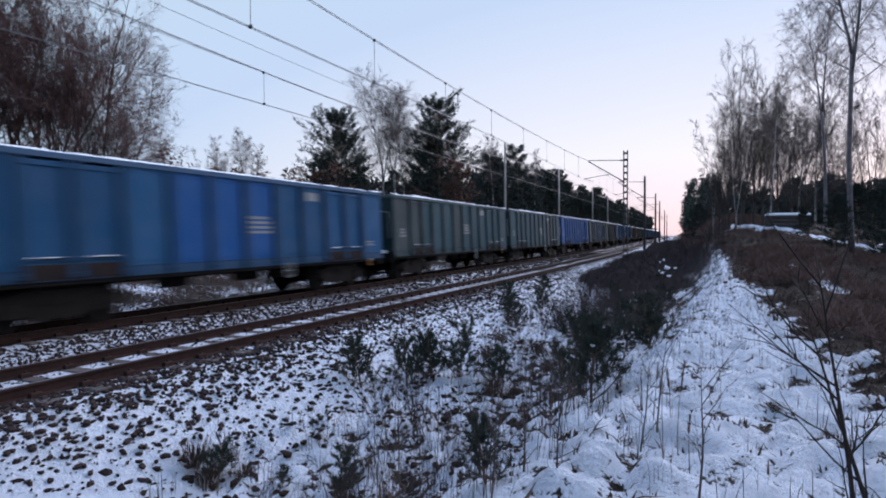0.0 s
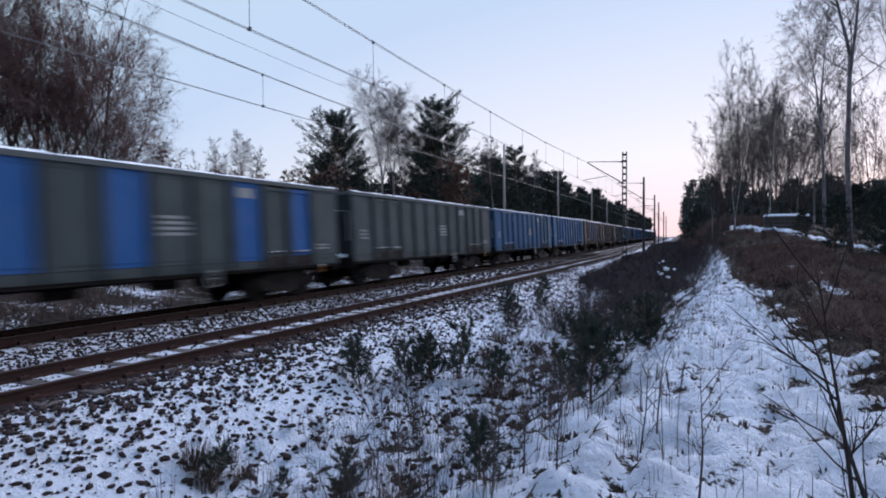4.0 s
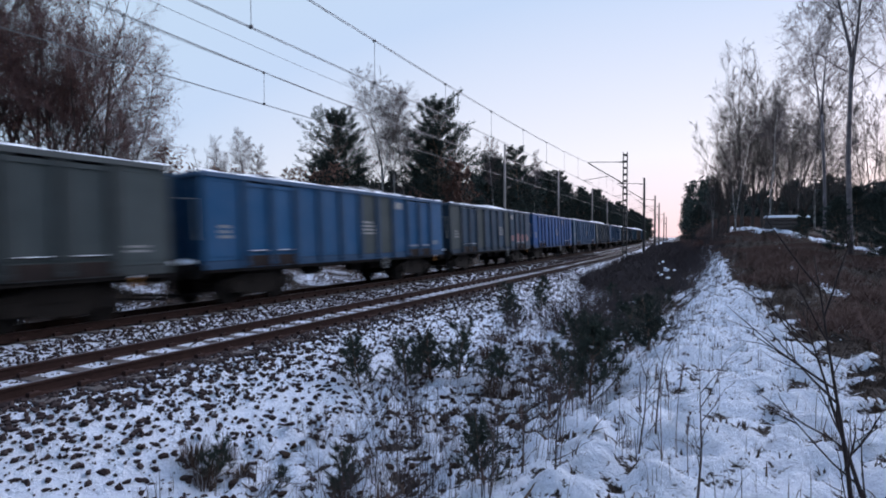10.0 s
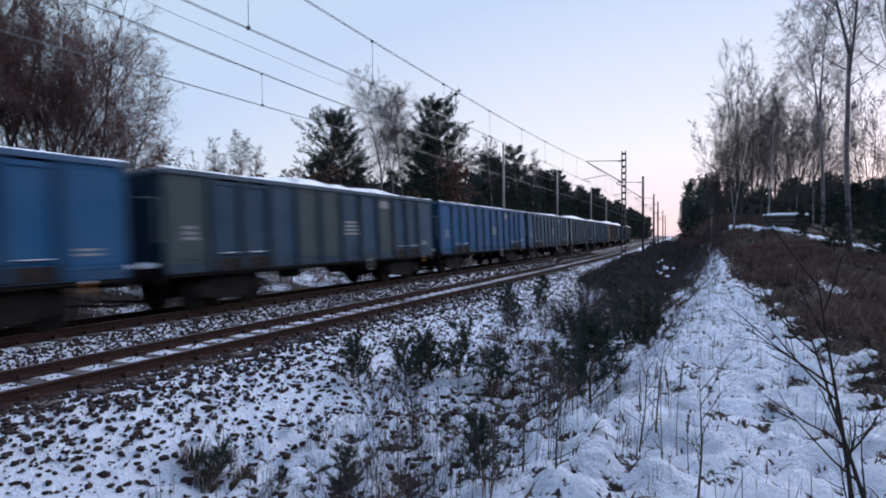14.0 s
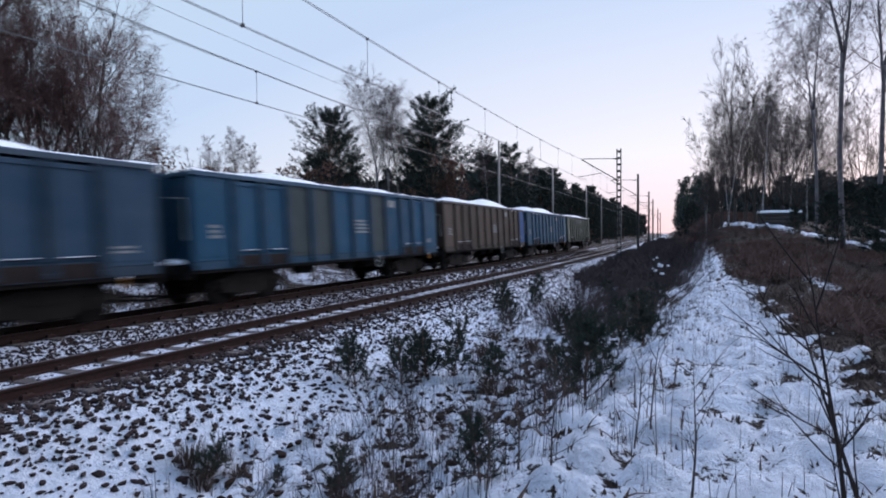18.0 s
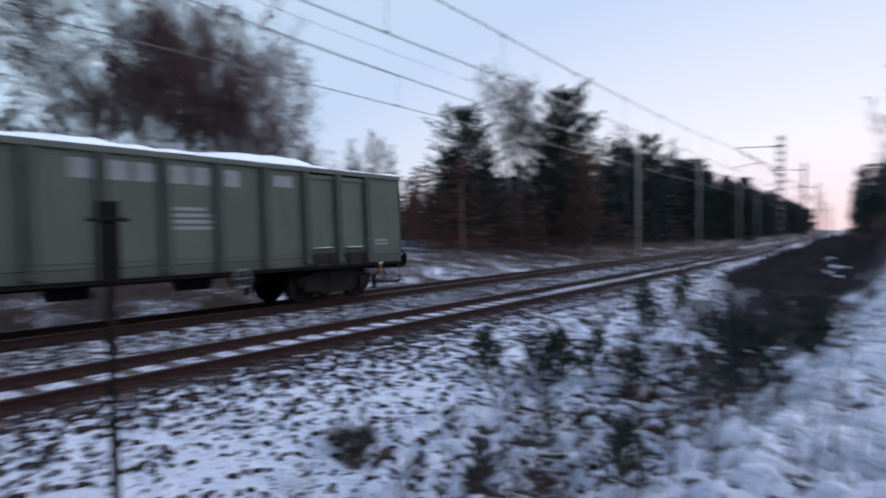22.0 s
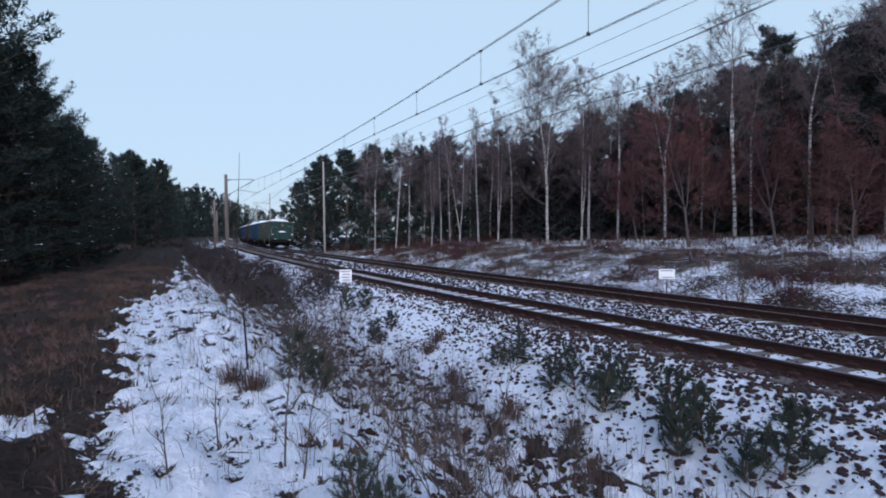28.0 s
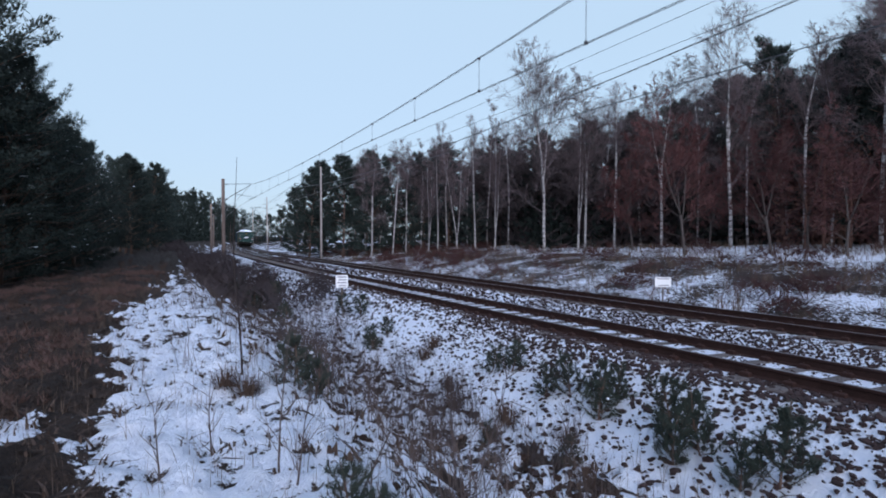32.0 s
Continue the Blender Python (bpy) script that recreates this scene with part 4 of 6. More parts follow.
def tail_at(t):
    for (t0, u0), (t1, u1) in zip(TAIL, TAIL[1:]):
        if t <= t1:
            return u0 + (u1 - u0) * (t - t0) / (t1 - t0)
    return TAIL[-1][1]


ARC_Y = np.arange(-700.0, 701.0, 1.0)
ARC_S = np.concatenate([[0.0], np.cumsum(np.hypot(1.0, np.diff([bend(v) for v in ARC_Y])))])
ARC_S -= ARC_S[700]


def wagon_pose(k, t):
    y = float(np.interp(tail_at(t) - HALF - PITCH * k, ARC_S, ARC_Y))
    return pose(on_line(MID_FAR, y), y, Z_FAR, 0, TILT, heading(y))


def motions():
    for k, t in enumerate(WAGONS):
        walk(t, [(float(sec), wagon_pose(k, sec)) for sec in range(33)])
    for w, dy in WHEELS:
        rows = []
        for f in range(0, 32 * FPS + 1):
            a = math.degrees((tail_at(0.0) - tail_at(f / FPS)) / 0.46)
            rows.append((f / FPS, pose(0, dy, 0.46, a, 0, 0)))
        walk(w, rows)


# ---------------------------------------------------------------- overhead line
Z_CONTACT, Z_MESS = 6.12, 7.75
MASTS_Y = [-150.0, -105.0, -61.0, -0.5, 44.0, 63.0, 91.0, 112.0, 155.0, 190.0, 240.0]


def wires(mid, label, dip, z_con, z_mess):
    t = thing("overhead_wires", label, "overhead wires", group="overhead lines", kind="structure")
    con, mes = Buf(), Buf()
    for off in (-0.03, 0.03):
        pts = [(on_line(mid + off, y), y, z_con) for y in range(-150, 241, 5)]
        con.tube(pts, 0.0078, 4)
    put("contact_wire", con.mesh("contact_wire", WIRE), t)
    for y0, y1 in zip(MASTS_Y, MASTS_Y[1:]):
        n = 16
        sag = dip * ((y1 - y0) / 45.0) ** 2
        for off in (-0.03, 0.03):
            mes.tube([(on_line(mid + off, y0 + (y1 - y0) * i / n), y0 + (y1 - y0) * i / n, z_mess - sag * 4 * (i / n) * (1 - i / n)) for i in range(n + 1)], 0.009, 4)
        if -70 < y0 < 100:
            m = int((y1 - y0) / 4.05)
            for i in range(1, m):
                u = i / m
                y = y0 + (y1 - y0) * u
                x = on_line(mid, y)
                d = Buf()
                zt = z_mess - sag * 4 * u * (1 - u)
                d.tube([(x, y, z_con), (x, y, zt)], 0.007, 4)
                d.box(x - 0.04, x + 0.04, y - 0.02, y + 0.02, zt - 0.04, zt + 0.02)
                d.box(x - 0.04, x + 0.04, y - 0.02, y + 0.02, z_con - 0.02, z_con + 0.05)
                put("dropper", d.mesh("dropper", WIRE), t)
    put("messenger_wire", mes.mesh("messenger_wire", WIRE), t)


wires(MID_NEAR, "twin overhead wires with droppers over the near track", 0.56, Z_CONTACT, Z_MESS)
wires(MID_FAR, "twin overhead wires with droppers over the far track", 0.72, Z_CONTACT - 0.12, Z_MESS - 0.17)


def feeder(d, z, label):
    b = Buf()
    for y0, y1 in zip(MASTS_Y, MASTS_Y[1:]):
        b.tube([(on_line(d, y0 + (y1 - y0) * i / 10), y0 + (y1 - y0) * i / 10, z - 0.5 * 4 * (i / 10) * (1 - i / 10)) for i in range(11)], 0.009, 4)
    tagged(put("feeder_wire", b.mesh("feeder_wire", WIRE)), label, "feeder wire", group="overhead lines", kind="structure")


feeder(15.0, 9.3, "thin feeder wire strung along the far masts")
feeder(14.6, 8.3, "second thin wire strung along the far masts")


def cantilever(t, side, reach):
    """Bracket from a mast over its track; side is the way to the track."""
    b = Buf()
    b.tube([(0, 0, Z_MESS - 0.1), (side * reach, 0, Z_MESS + 0.05)], 0.028, 6)
    b.tube([(0, 0, Z_CONTACT - 0.2), (side * (reach + 0.1), 0, Z_MESS + 0.0)], 0.035, 6)
    b.tube([(side * reach * 0.45, 0, Z_CONTACT + 0.5), (side * (reach + 0.4), 0, Z_CONTACT + 0.25)], 0.022, 6)
    b.tube([(side * (reach + 0.4), 0, Z_CONTACT + 0.25), (side * (reach - 0.3), 0, Z_CONTACT + 0.02)], 0.014, 5)
    for z in (Z_MESS - 0.1, Z_CONTACT - 0.2):
        for i in range(4):
            b.tube([(side * (0.18 + i * 0.07), 0, z + (0.0 if z > 7 else 0.06 + i * 0.03)), (side * (0.215 + i * 0.07), 0, z + (0.0 if z > 7 else 0.075 + i * 0.03))], 0.075, 8)
    put("cantilever", b.mesh("cantilever", STEEL_DARK), t, "dark steel bracket with insulators")


def concrete_mast(x, y, top, mat, label, side, reach, r0=0.19, r1=0.12, bands=False, marks=False):
    z0 = height(x, y)
    t = thing("overhead_line_mast", label, "overhead line mast", group="masts along the railway", kind="", at=pose(x, y, 0, 0, 0, heading(y)))
    b = Buf()
    b.tube([(0, 0, z0 - 0.6), (0, 0, z0 + 2), (0, 0, top * 0.6), (0, 0, top)], [r0, r0 - 0.015, (r0 + r1) / 2, r1], 14)
    put("pole", b.mesh("pole", mat, True), t)
    if bands:
        for z in (3.15, 3.72):
            c = Buf()
            r = r0 * 0.84 + 0.035
            c.tube([(0, 0, z), (0, 0, z + 0.018)], r, 14)
            put("clamp_band", c.mesh("clamp_band", WHITE_PAINT), t, "bright steel clamp band")
    if marks:
        c = Buf()
        c.tube([(0, 0, 1.75), (0, 0, 1.83)], r0 + 0.012, 14)
        put("yellow_band", c.mesh("yellow_band", YELLOW), t)
        c = Buf()
        c.tube([(0, 0, 4.2), (0, 0, 4.4)], r0 - 0.005, 14)
        put("white_band", c.mesh("white_band", WHITE_PAINT), t)
    cantilever(t, side, reach)
    return t


def lattice_mast(x, y, top, label, side, reach):
    z0 = height(x, y)
    t = thing("overhead_line_mast", label, "overhead line mast", group="masts along the railway", at=pose(x, y, 0, 0, 0, heading(y)))
    b = Buf()
    w = 0.14
    for sx in (-1, 1):
        b.box(sx * w - 0.035, sx * w + 0.035, -0.12, 0.12, z0 - 0.5, top)
    z = z0 + 0.2
    while z < top:
        for yy in (-0.115, 0.115):
            b.box(-w, w, yy - 0.008, yy + 0.008, z, z + 0.14)
        z += 0.5
    put("lattice", b.mesh("lattice", STEEL_DARK), t)
    cantilever(t, side, reach)
    return t


DN, DF = 5.6, 15.3
concrete_mast(on_line(DN, -0.5), -0.5, 8.2, CONCRETE_BROWN, "brown-stained concrete mast with two bright clamp bands", -1, MID_NEAR - DN, 0.16, 0.12, bands=True)
lattice_mast(on_line(DN, 44), 44, 8.4, "dark steel lattice mast with a bracket over the track", -1, MID_NEAR - DN)
for y in (63, 91, 112, 155, 190):
    concrete_mast(on_line(DN, y), y, 8.3, STEEL_DARK, "dark slender mast with a bracket over the track", -1, MID_NEAR - DN, 0.15, 0.11)
for y in (-61, -105, -150):
    concrete_mast(on_line(DN, y), y, 8.2, CONCRETE_BROWN, "grey-brown concrete mast with a bracket over the track", -1, MID_NEAR - DN, 0.2, 0.15)
concrete_mast(on_line(DF, 2.0), 2.0, 9.6, CONCRETE, "pale concrete mast with a white band and a yellow band", 1, DF - MID_FAR, 0.2, 0.14, marks=True)
for y in (43.5, 64, 91, 112, 155, -58, -105, -150):
    concrete_mast(on_line(DF, y), y, 9.7, CONCRETE, "pale concrete mast beside the far track", 1, DF - MID_FAR, 0.12, 0.085)

# ---------------------------------------------------------------- trees


def wander(rnd, p, d, length, n, bend, lift):
    """A bent line from p: lift turns it up (or down) on its way."""
    pts = [Vector(p)]
    d = Vector(d).normalized()
    for _ in range(n):
        d = (d + Vector((rnd.gauss(0, bend), rnd.gauss(0, bend), rnd.gauss(0, bend) + lift))).normalized()
        pts.append(pts[-1] + d * (length / n))
    return pts


def along(pts, u):
    f = u * (len(pts) - 1)
    i = min(int(f), len(pts) - 2)
    return pts[i].lerp(pts[i + 1], f - i), (pts[i + 1] - pts[i]).normalized()


def off_axis(rnd, d, spread):
    a = d.orthogonal().normalized()
    b = d.cross(a)
    w = rnd.uniform(0, 6.2832)
    return (d * math.cos(spread) + (a * math.cos(w) + b * math.sin(w)) * math.sin(spread)).normalized()


def bare_tree(seed, h, stems=1, limb_count=22, limb_len=0.28, up=0.10, droop=-0.05, twigs=7, fine=5, r=0.016, start=0.3, lean=0.05, spread=0.75, leaves=0, leaf=0.07, mats=(None, None, None)):
    """Trunk, limbs and fine twigs; leaves that hang on where asked."""
    rnd = random.Random(seed)
    tr, cr, lv = Buf(), Buf(), Buf()
    for s in range(stems):
        base = Vector((rnd.uniform(-0.12, 0.12) * (stems > 1) * stems, rnd.uniform(-0.12, 0.12) * (stems > 1) * stems, -0.3))
        d = Vector((rnd.gauss(0, lean) * (1 + 1.6 * (stems > 1)), rnd.gauss(0, lean) * (1 + 1.6 * (stems > 1)), 1))
        hh = h * rnd.uniform(0.85, 1.0)
        trunk = wander(rnd, base, d, hh, 10, 0.03, 0.02)
        rr = r * hh
        tr.tube(trunk, [rr * (1 - 0.93 * (i / 10)) for i in range(11)], 8, point=False)
        for i in range(limb_count):
            u = start + (0.97 - start) * ((i + rnd.random()) / limb_count)
            p, td = along(trunk, u)
            L = h * limb_len * rnd.uniform(0.6, 1.1) * (1.15 - 0.75 * (u - start) / (1 - start))
            ld = off_axis(rnd, td, rnd.uniform(0.55, 1.0) * spread + 0.1)
            limb = wander(rnd, p, ld, L, 6, 0.13, up)
            lr = rr * 0.36 * (1.1 - 0.75 * u)
            cr.tube(limb[::2], [max(0.004, lr * (1 - 0.85 * k / 3)) for k in range(4)], 4, cap=False)
            for j in range(twigs):
                v = 0.22 + 0.78 * (j + rnd.random()) / twigs
                q, qd = along(limb, v)
                tl = L * rnd.uniform(0.25, 0.5) * (1.15 - 0.5 * v)
                tw = wander(rnd, q, off_axis(rnd, qd, rnd.uniform(0.4, 1.0)), tl, 2, 0.18, up * 0.5 + droop)
                cr.tube(tw, [0.016, 0.011, 0.005], 3, point=True, cap=False)
                for m in range(fine):
                    e, ed = along(tw, rnd.uniform(0.2, 1.0))
                    fl = tl * rnd.uniform(0.35, 0.8)
                    ft = wander(rnd, e, off_axis(rnd, ed, rnd.uniform(0.3, 0.9)), fl, 2, 0.15, droop * 2)
                    cr.blade(ft[0], ft[-1] - ft[0], fl, 0.012)
                    cr.blade(ft[1], off_axis(rnd, ed, 0.5), fl * 0.7, 0.009)
                    for _ in range(leaves):
                        c, _d = along(ft, rnd.uniform(0.1, 1.0))
                        a = Vector((rnd.gauss(0, 1), rnd.gauss(0, 1), rnd.gauss(0, 1))).normalized() * leaf * rnd.uniform(0.6, 1.3)
                        b = a.orthogonal().normalized() * leaf * 0.45
                        lv.add([tuple(c), tuple(c + a * 0.5 + b), tuple(c + a), tuple(c + a * 0.5 - b)], [(0, 1, 2, 3)])
    return tr.mesh("trunk", mats[0], True), cr.mesh("crown", mats[1]), (lv.mesh("leaves", mats[2]) if leaves else None)


def grown_tree(seed, h, fork=0.3, leaders=3, wide=0.25, sides=14, side_len=0.24, angle=0.75, rise=0.12, droop=0.0, twigs=8, fine=6, low=3, r=0.011, crook=0.05, leaves=0.0, leaf=0.08, lean=0.04, thin=0.010, stout=0.78, pale=0.025, bare=0.08, mats=(None, None, None)):
    """A trunk that forks into leaders; limbs, branches and fine twigs on them; leaves that hang on where asked."""
    rnd = random.Random(seed)
    tr, cr, lv = Buf(), Buf(), Buf()

    def twig(q, d, length):
        tw = wander(rnd, q, d, length, 3, 0.16, rise * 0.4 + droop)
        cr.tube(tw[::3], [0.4 * thin + 0.006, 0.003], 3, point=True, cap=False)
        for _ in range(fine):
            e, ed = along(tw, rnd.uniform(0.15, 1.0))
            f = length * rnd.uniform(0.35, 0.85)
            fd = off_axis(rnd, ed, rnd.uniform(0.3, 0.9)) + Vector((0, 0, droop * 2.5))
            cr.blade(e, fd, f, thin)
            cr.blade(e + fd.normalized() * f * 0.45, off_axis(rnd, fd.normalized(), 0.6), f * 0.55, thin * 0.8)
            if rnd.random() < leaves:
                c = e + fd.normalized() * f * rnd.uniform(0.2, 1.0)
                a = Vector((rnd.gauss(0, 1), rnd.gauss(0, 1), rnd.gauss(-0.4, 1))).normalized() * leaf * rnd.uniform(0.6, 1.3)
                b = a.orthogonal().normalized() * leaf * 0.42
                lv.add([tuple(c), tuple(c + a * 0.5 + b), tuple(c + a), tuple(c + a * 0.5 - b)], [(0, 1, 2, 3)])

    def limb(p, d, length, radius):
        lb = wander(rnd, p, d, length, 6, crook * 1.6, rise)
        (tr if radius > pale else cr).tube(lb[::2], [max(0.006, radius * (1 - 0.85 * k / 3)) for k in range(4)], 4, cap=False)
        for j in range(twigs):
            v = 0.18 + 0.82 * (j + rnd.random()) / twigs
            q, qd = along(lb, min(1.0, v))
            twig(q, off_axis(rnd, qd, rnd.uniform(0.35, 0.95)), length * rnd.uniform(0.3, 0.55) * (1.15 - 0.55 * v))

    foot = Vector((0, 0, -0.3))
    trunk = wander(rnd, foot, (rnd.gauss(0, lean), rnd.gauss(0, lean), 1), h * fork + 0.3, 6, crook * 0.5, 0.02)
    r0 = r * h
    tr.tube(trunk, [r0 * (1.12 if i == 0 else 1.0 - 0.22 * i / 6) for i in range(7)], 9)
    for _ in range(low):
        p, d = along(trunk, rnd.uniform(0.45, 0.98))
        limb(p, off_axis(rnd, d, rnd.uniform(0.8, 1.2)), h * side_len * rnd.uniform(0.6, 1.0), r0 * 0.28)
    turn = rnd.uniform(0, 6.28)
    for i in range(leaders):
        a = turn + 6.2832 * i / leaders + rnd.gauss(0, 0.3)
        tilt = 0.0 if leaders == 1 else wide * rnd.uniform(0.55, 1.25)
        ld = (trunk[-1] - trunk[-2]).normalized() * math.cos(tilt) + Vector((math.cos(a), math.sin(a), 0)) * math.sin(tilt)
        start = along(trunk, 1.0 if i == 0 or leaders == 1 else rnd.uniform(0.72, 1.0))[0]
        L = h * (1 - fork) * (rnd.uniform(0.94, 1.0) if i == 0 else rnd.uniform(0.68, 0.98))
        main = wander(rnd, start, ld, L, 9, crook, 0.035)
        lr = r0 * stout / max(1.0, leaders ** 0.42)
        tr.tube(main, [max(0.008, lr * (1 - 0.95 * (k / 9) ** 0.85)) for k in range(10)], 7)
        for j in range(sides):
            u = bare + (0.98 - bare) * (j + rnd.random()) / sides
            p, d = along(main, u)
            limb(p, off_axis(rnd, d, angle * rnd.uniform(0.6, 1.2)), h * side_len * rnd.uniform(0.55, 1.1) * (1.12 - 0.78 * u), lr * 0.34 * (1.1 - 0.8 * u))
    return tr.mesh("trunk", mats[0], True), cr.mesh("crown", mats[1]), (lv.mesh("leaves", mats[2]) if leaves else None)


def conifer(seed, h, start=0.12, width=0.22, whorls=16, per=7, lets=6, blades=9, blade=0.26, half=0.022, droop=0.0, shape="cone", r=0.013, snow=0, mats=(PINE_BARK, NEEDLE)):
    """Pine: a trunk, whorls of limbs with side shoots, and a brush of needles on every shoot."""
    rnd = random.Random(seed)
    tr, cr, sn = Buf(), Buf(), Buf()
    trunk = wander(rnd, (0, 0, -0.3), (rnd.gauss(0, 0.03), rnd.gauss(0, 0.03), 1), h, 9, 0.025, 0.02)
    tr.tube(trunk, [r * h * (1 - 0.94 * i / 9) for i in range(10)], 8)

    def brush(q, d):
        """Needles round one shoot, most of them forward and up."""
        for _ in range(blades):
            a = (d * rnd.uniform(0.1, 1.0) + Vector((rnd.gauss(0, 0.55), rnd.gauss(0, 0.55), rnd.gauss(0.15, 0.5)))).normalized() * blade * rnd.uniform(0.6, 1.2)
            w = a.orthogonal().normalized() * half
            w.rotate(Matrix.Rotation(rnd.uniform(0, 6.28), 3, a))
            p = q + Vector((rnd.gauss(0, 0.3), rnd.gauss(0, 0.3), rnd.gauss(0, 0.2))) * blade
            cr.add([tuple(p - w), tuple(p + w), tuple(p + a)], [(0, 1, 2)])

    for i in range(whorls):
        u = start + ((0.96 if shape == "dome" else 0.985) - start) * ((i + 0.5) / whorls) ** 0.92
        v = (u - start) / (1 - start)
        if shape == "cone":
            reach = width * h * (1.03 - v) ** 0.75 * min(1.0, 0.62 + 1.5 * v)
        elif shape == "dome":
            reach = width * h * math.sqrt(max(0.06, 1.0 - v ** 4.0)) * min(1.0, 0.85 + 0.6 * v)
        elif shape == "egg":
            reach = width * h * (1.03 - v ** 3.2) * min(1.0, 0.75 + 1.2 * v)
        else:
            reach = width * h * max(0.12, math.sin(math.pi * min(1.0, 0.22 + 0.72 * v))) ** 0.7
        swell = rnd.uniform(0.78, 1.15)
        turn = rnd.uniform(0, 6.28)
        for k in range(per):
            p, td = along(trunk, min(0.995, u + rnd.uniform(-1, 1) * (0.045 if shape == "dome" else 0.02)))
            L = reach * swell * rnd.uniform(0.5, 1.12) + 0.2
            a = turn + 6.2832 * k / per + rnd.gauss(0, 0.25)
            up = 0.15 + 0.9 * v * v + rnd.gauss(0, 0.12) + droop
            limb = wander(rnd, p, (math.cos(a), math.sin(a), up), L, 5, 0.09, 0.05)
            tr.tube([limb[0], limb[2], limb[-1]], [0.011 * L + 0.008, 0.007 * L + 0.005, 0.004], 3, point=True, cap=False)
            for c in range(lets):
                w = 0.25 + 0.75 * (c + rnd.random()) / lets
                q, qd = along(limb, min(1.0, w))
                side = Vector((-qd.y, qd.x, 0)) * rnd.choice((-1, 1)) * rnd.uniform(0.2, 1.0)
                sd = (qd * 0.8 + side + Vector((0, 0, rnd.uniform(0.0, 0.5)))).normalized()
                sl = L * 0.34 * (1.25 - 0.7 * w) + 0.12
                for e in (0.35, 0.7, 1.0):
                    brush(q + sd * sl * e, sd)
                if snow and rnd.random() < snow:
                    o = q + sd * sl * 0.8 + Vector((0, 0, blade * 0.35))
                    for _ in range(5):
                        z = Vector((rnd.gauss(0, 1), rnd.gauss(0, 1), rnd.gauss(0, 0.2))) * blade * 0.8
                        y = Vector((-z.y, z.x, rnd.gauss(0, 0.05))).normalized() * blade * 0.22
                        sn.add([tuple(o - z * 0.5 + y), tuple(o - z * 0.5 - y), tuple(o + z * 0.5)], [(0, 1, 2)])
            brush(limb[-1], (limb[-1] - limb[-2]).normalized())
    brush(trunk[-1], Vector((0, 0, 1)))
    return tr.mesh("trunk", mats[0], True), cr.mesh("crown", mats[1]), (sn.mesh("snow", SNOW) if snow else None)


def tree_thing(name, meshes, label, category, group):
    t = thing(name, label, category, group)
    put("trunk", meshes[0], t)
    put("crown", meshes[1], t)
    if len(meshes) > 2 and meshes[2] is not None:
        if meshes[2].name.startswith("snow"):
            put("snow", meshes[2], t, "snow caught on the boughs")["kind"] = "stuff"
        else:
            put("leaves", meshes[2], t, "dead leaves still hanging on")
    return t


KINDS = {}
FAR_KINDS = {"bush_pine": "far_bush_pine", "pine": "far_pine"}


def proto(key, name, meshes, h, label, category, group):
    KINDS.setdefault(key, []).append([name, meshes, h, label, category, group, None])


for s in range(4):
    proto("birch", "birch_tree", grown_tree(100 + s, 14, fork=0.46, leaders=1, sides=26, side_len=0.24, angle=0.72, rise=0.11, droop=-0.09, twigs=9, fine=13, low=3, r=0.0072, thin=0.0085, stout=1.0, crook=0.035, pale=0.04, mats=(BIRCH, TWIG, None)), 14,
          "bare birch with a white trunk and fine hanging twigs", "tree", "birches")
for s in range(2):
    proto("birch2", "birch_tree", grown_tree(130 + s, 13, fork=0.10, leaders=2, wide=0.10, sides=19, side_len=0.20, angle=0.66, rise=0.12, droop=-0.09, twigs=9, fine=12, low=0, r=0.0076, thin=0.0085, crook=0.035, bare=0.24, pale=0.04, mats=(BIRCH, TWIG, None)), 13,
          "bare birch with two white stems", "tree", "birches")
for s in range(4):
    proto("bare", "bare_tree", grown_tree(150 + s, 13, fork=0.14, leaders=4, wide=0.27, sides=15, side_len=0.28, angle=0.66, rise=0.15, twigs=8, fine=9, low=3, r=0.0100, thin=0.0072, mats=(OAK_BARK, OAK_BARK, None)), 13,
          "bare grey tree with steep fine branches", "tree", "bare trees")
for s in range(4):
    proto("oak", "oak_tree", grown_tree(170 + s, 15, fork=0.14, leaders=5, wide=0.36, sides=16, side_len=0.33, angle=0.85, rise=0.08, droop=0.01, twigs=10, fine=10, low=4, r=0.0118, crook=0.05, leaves=0.40, leaf=0.085, thin=0.0085, stout=1.05, bare=0.2, mats=(OAK_BARK, OAK_TWIG, LEAF_BROWN)), 15,
          "broad oak with dark forking stems and few brown leaves", "tree", "oaks")
for s in range(2):
    proto("brown", "oak_tree", bare_tree(180 + s, 9, stems=2, limb_count=15, limb_len=0.32, up=0.12, droop=-0.02, twigs=8, fine=6, r=0.011, start=0.05, spread=0.85, leaves=4, leaf=0.12, mats=(OAK_BARK, OAK_BARK, LEAF_BROWN)), 9,
          "young oak thick with dead brown leaves", "tree", "leafy oaks")
for s in range(3):
    proto("red", "beech_tree", grown_tree(190 + s, 10, fork=0.24, leaders=3, wide=0.30, sides=15, side_len=0.29, angle=0.95, rise=0.07, twigs=9, fine=8, low=5, r=0.0095, leaves=0.6, leaf=0.085, mats=(OAK_BARK, TWIG_RED, LEAF_RED)), 10,
          "spreading tree with a haze of reddish-brown leaves", "tree", "reddish trees")
for s in range(3):
    proto("pine", "pine_tree", conifer(200 + s, 14, start=0.42, width=0.20, whorls=11, per=7, lets=6, blades=8, blade=0.30, half=0.034, shape="round"), 14, "tall dark pine with a bare lower trunk", "tree", "pines")
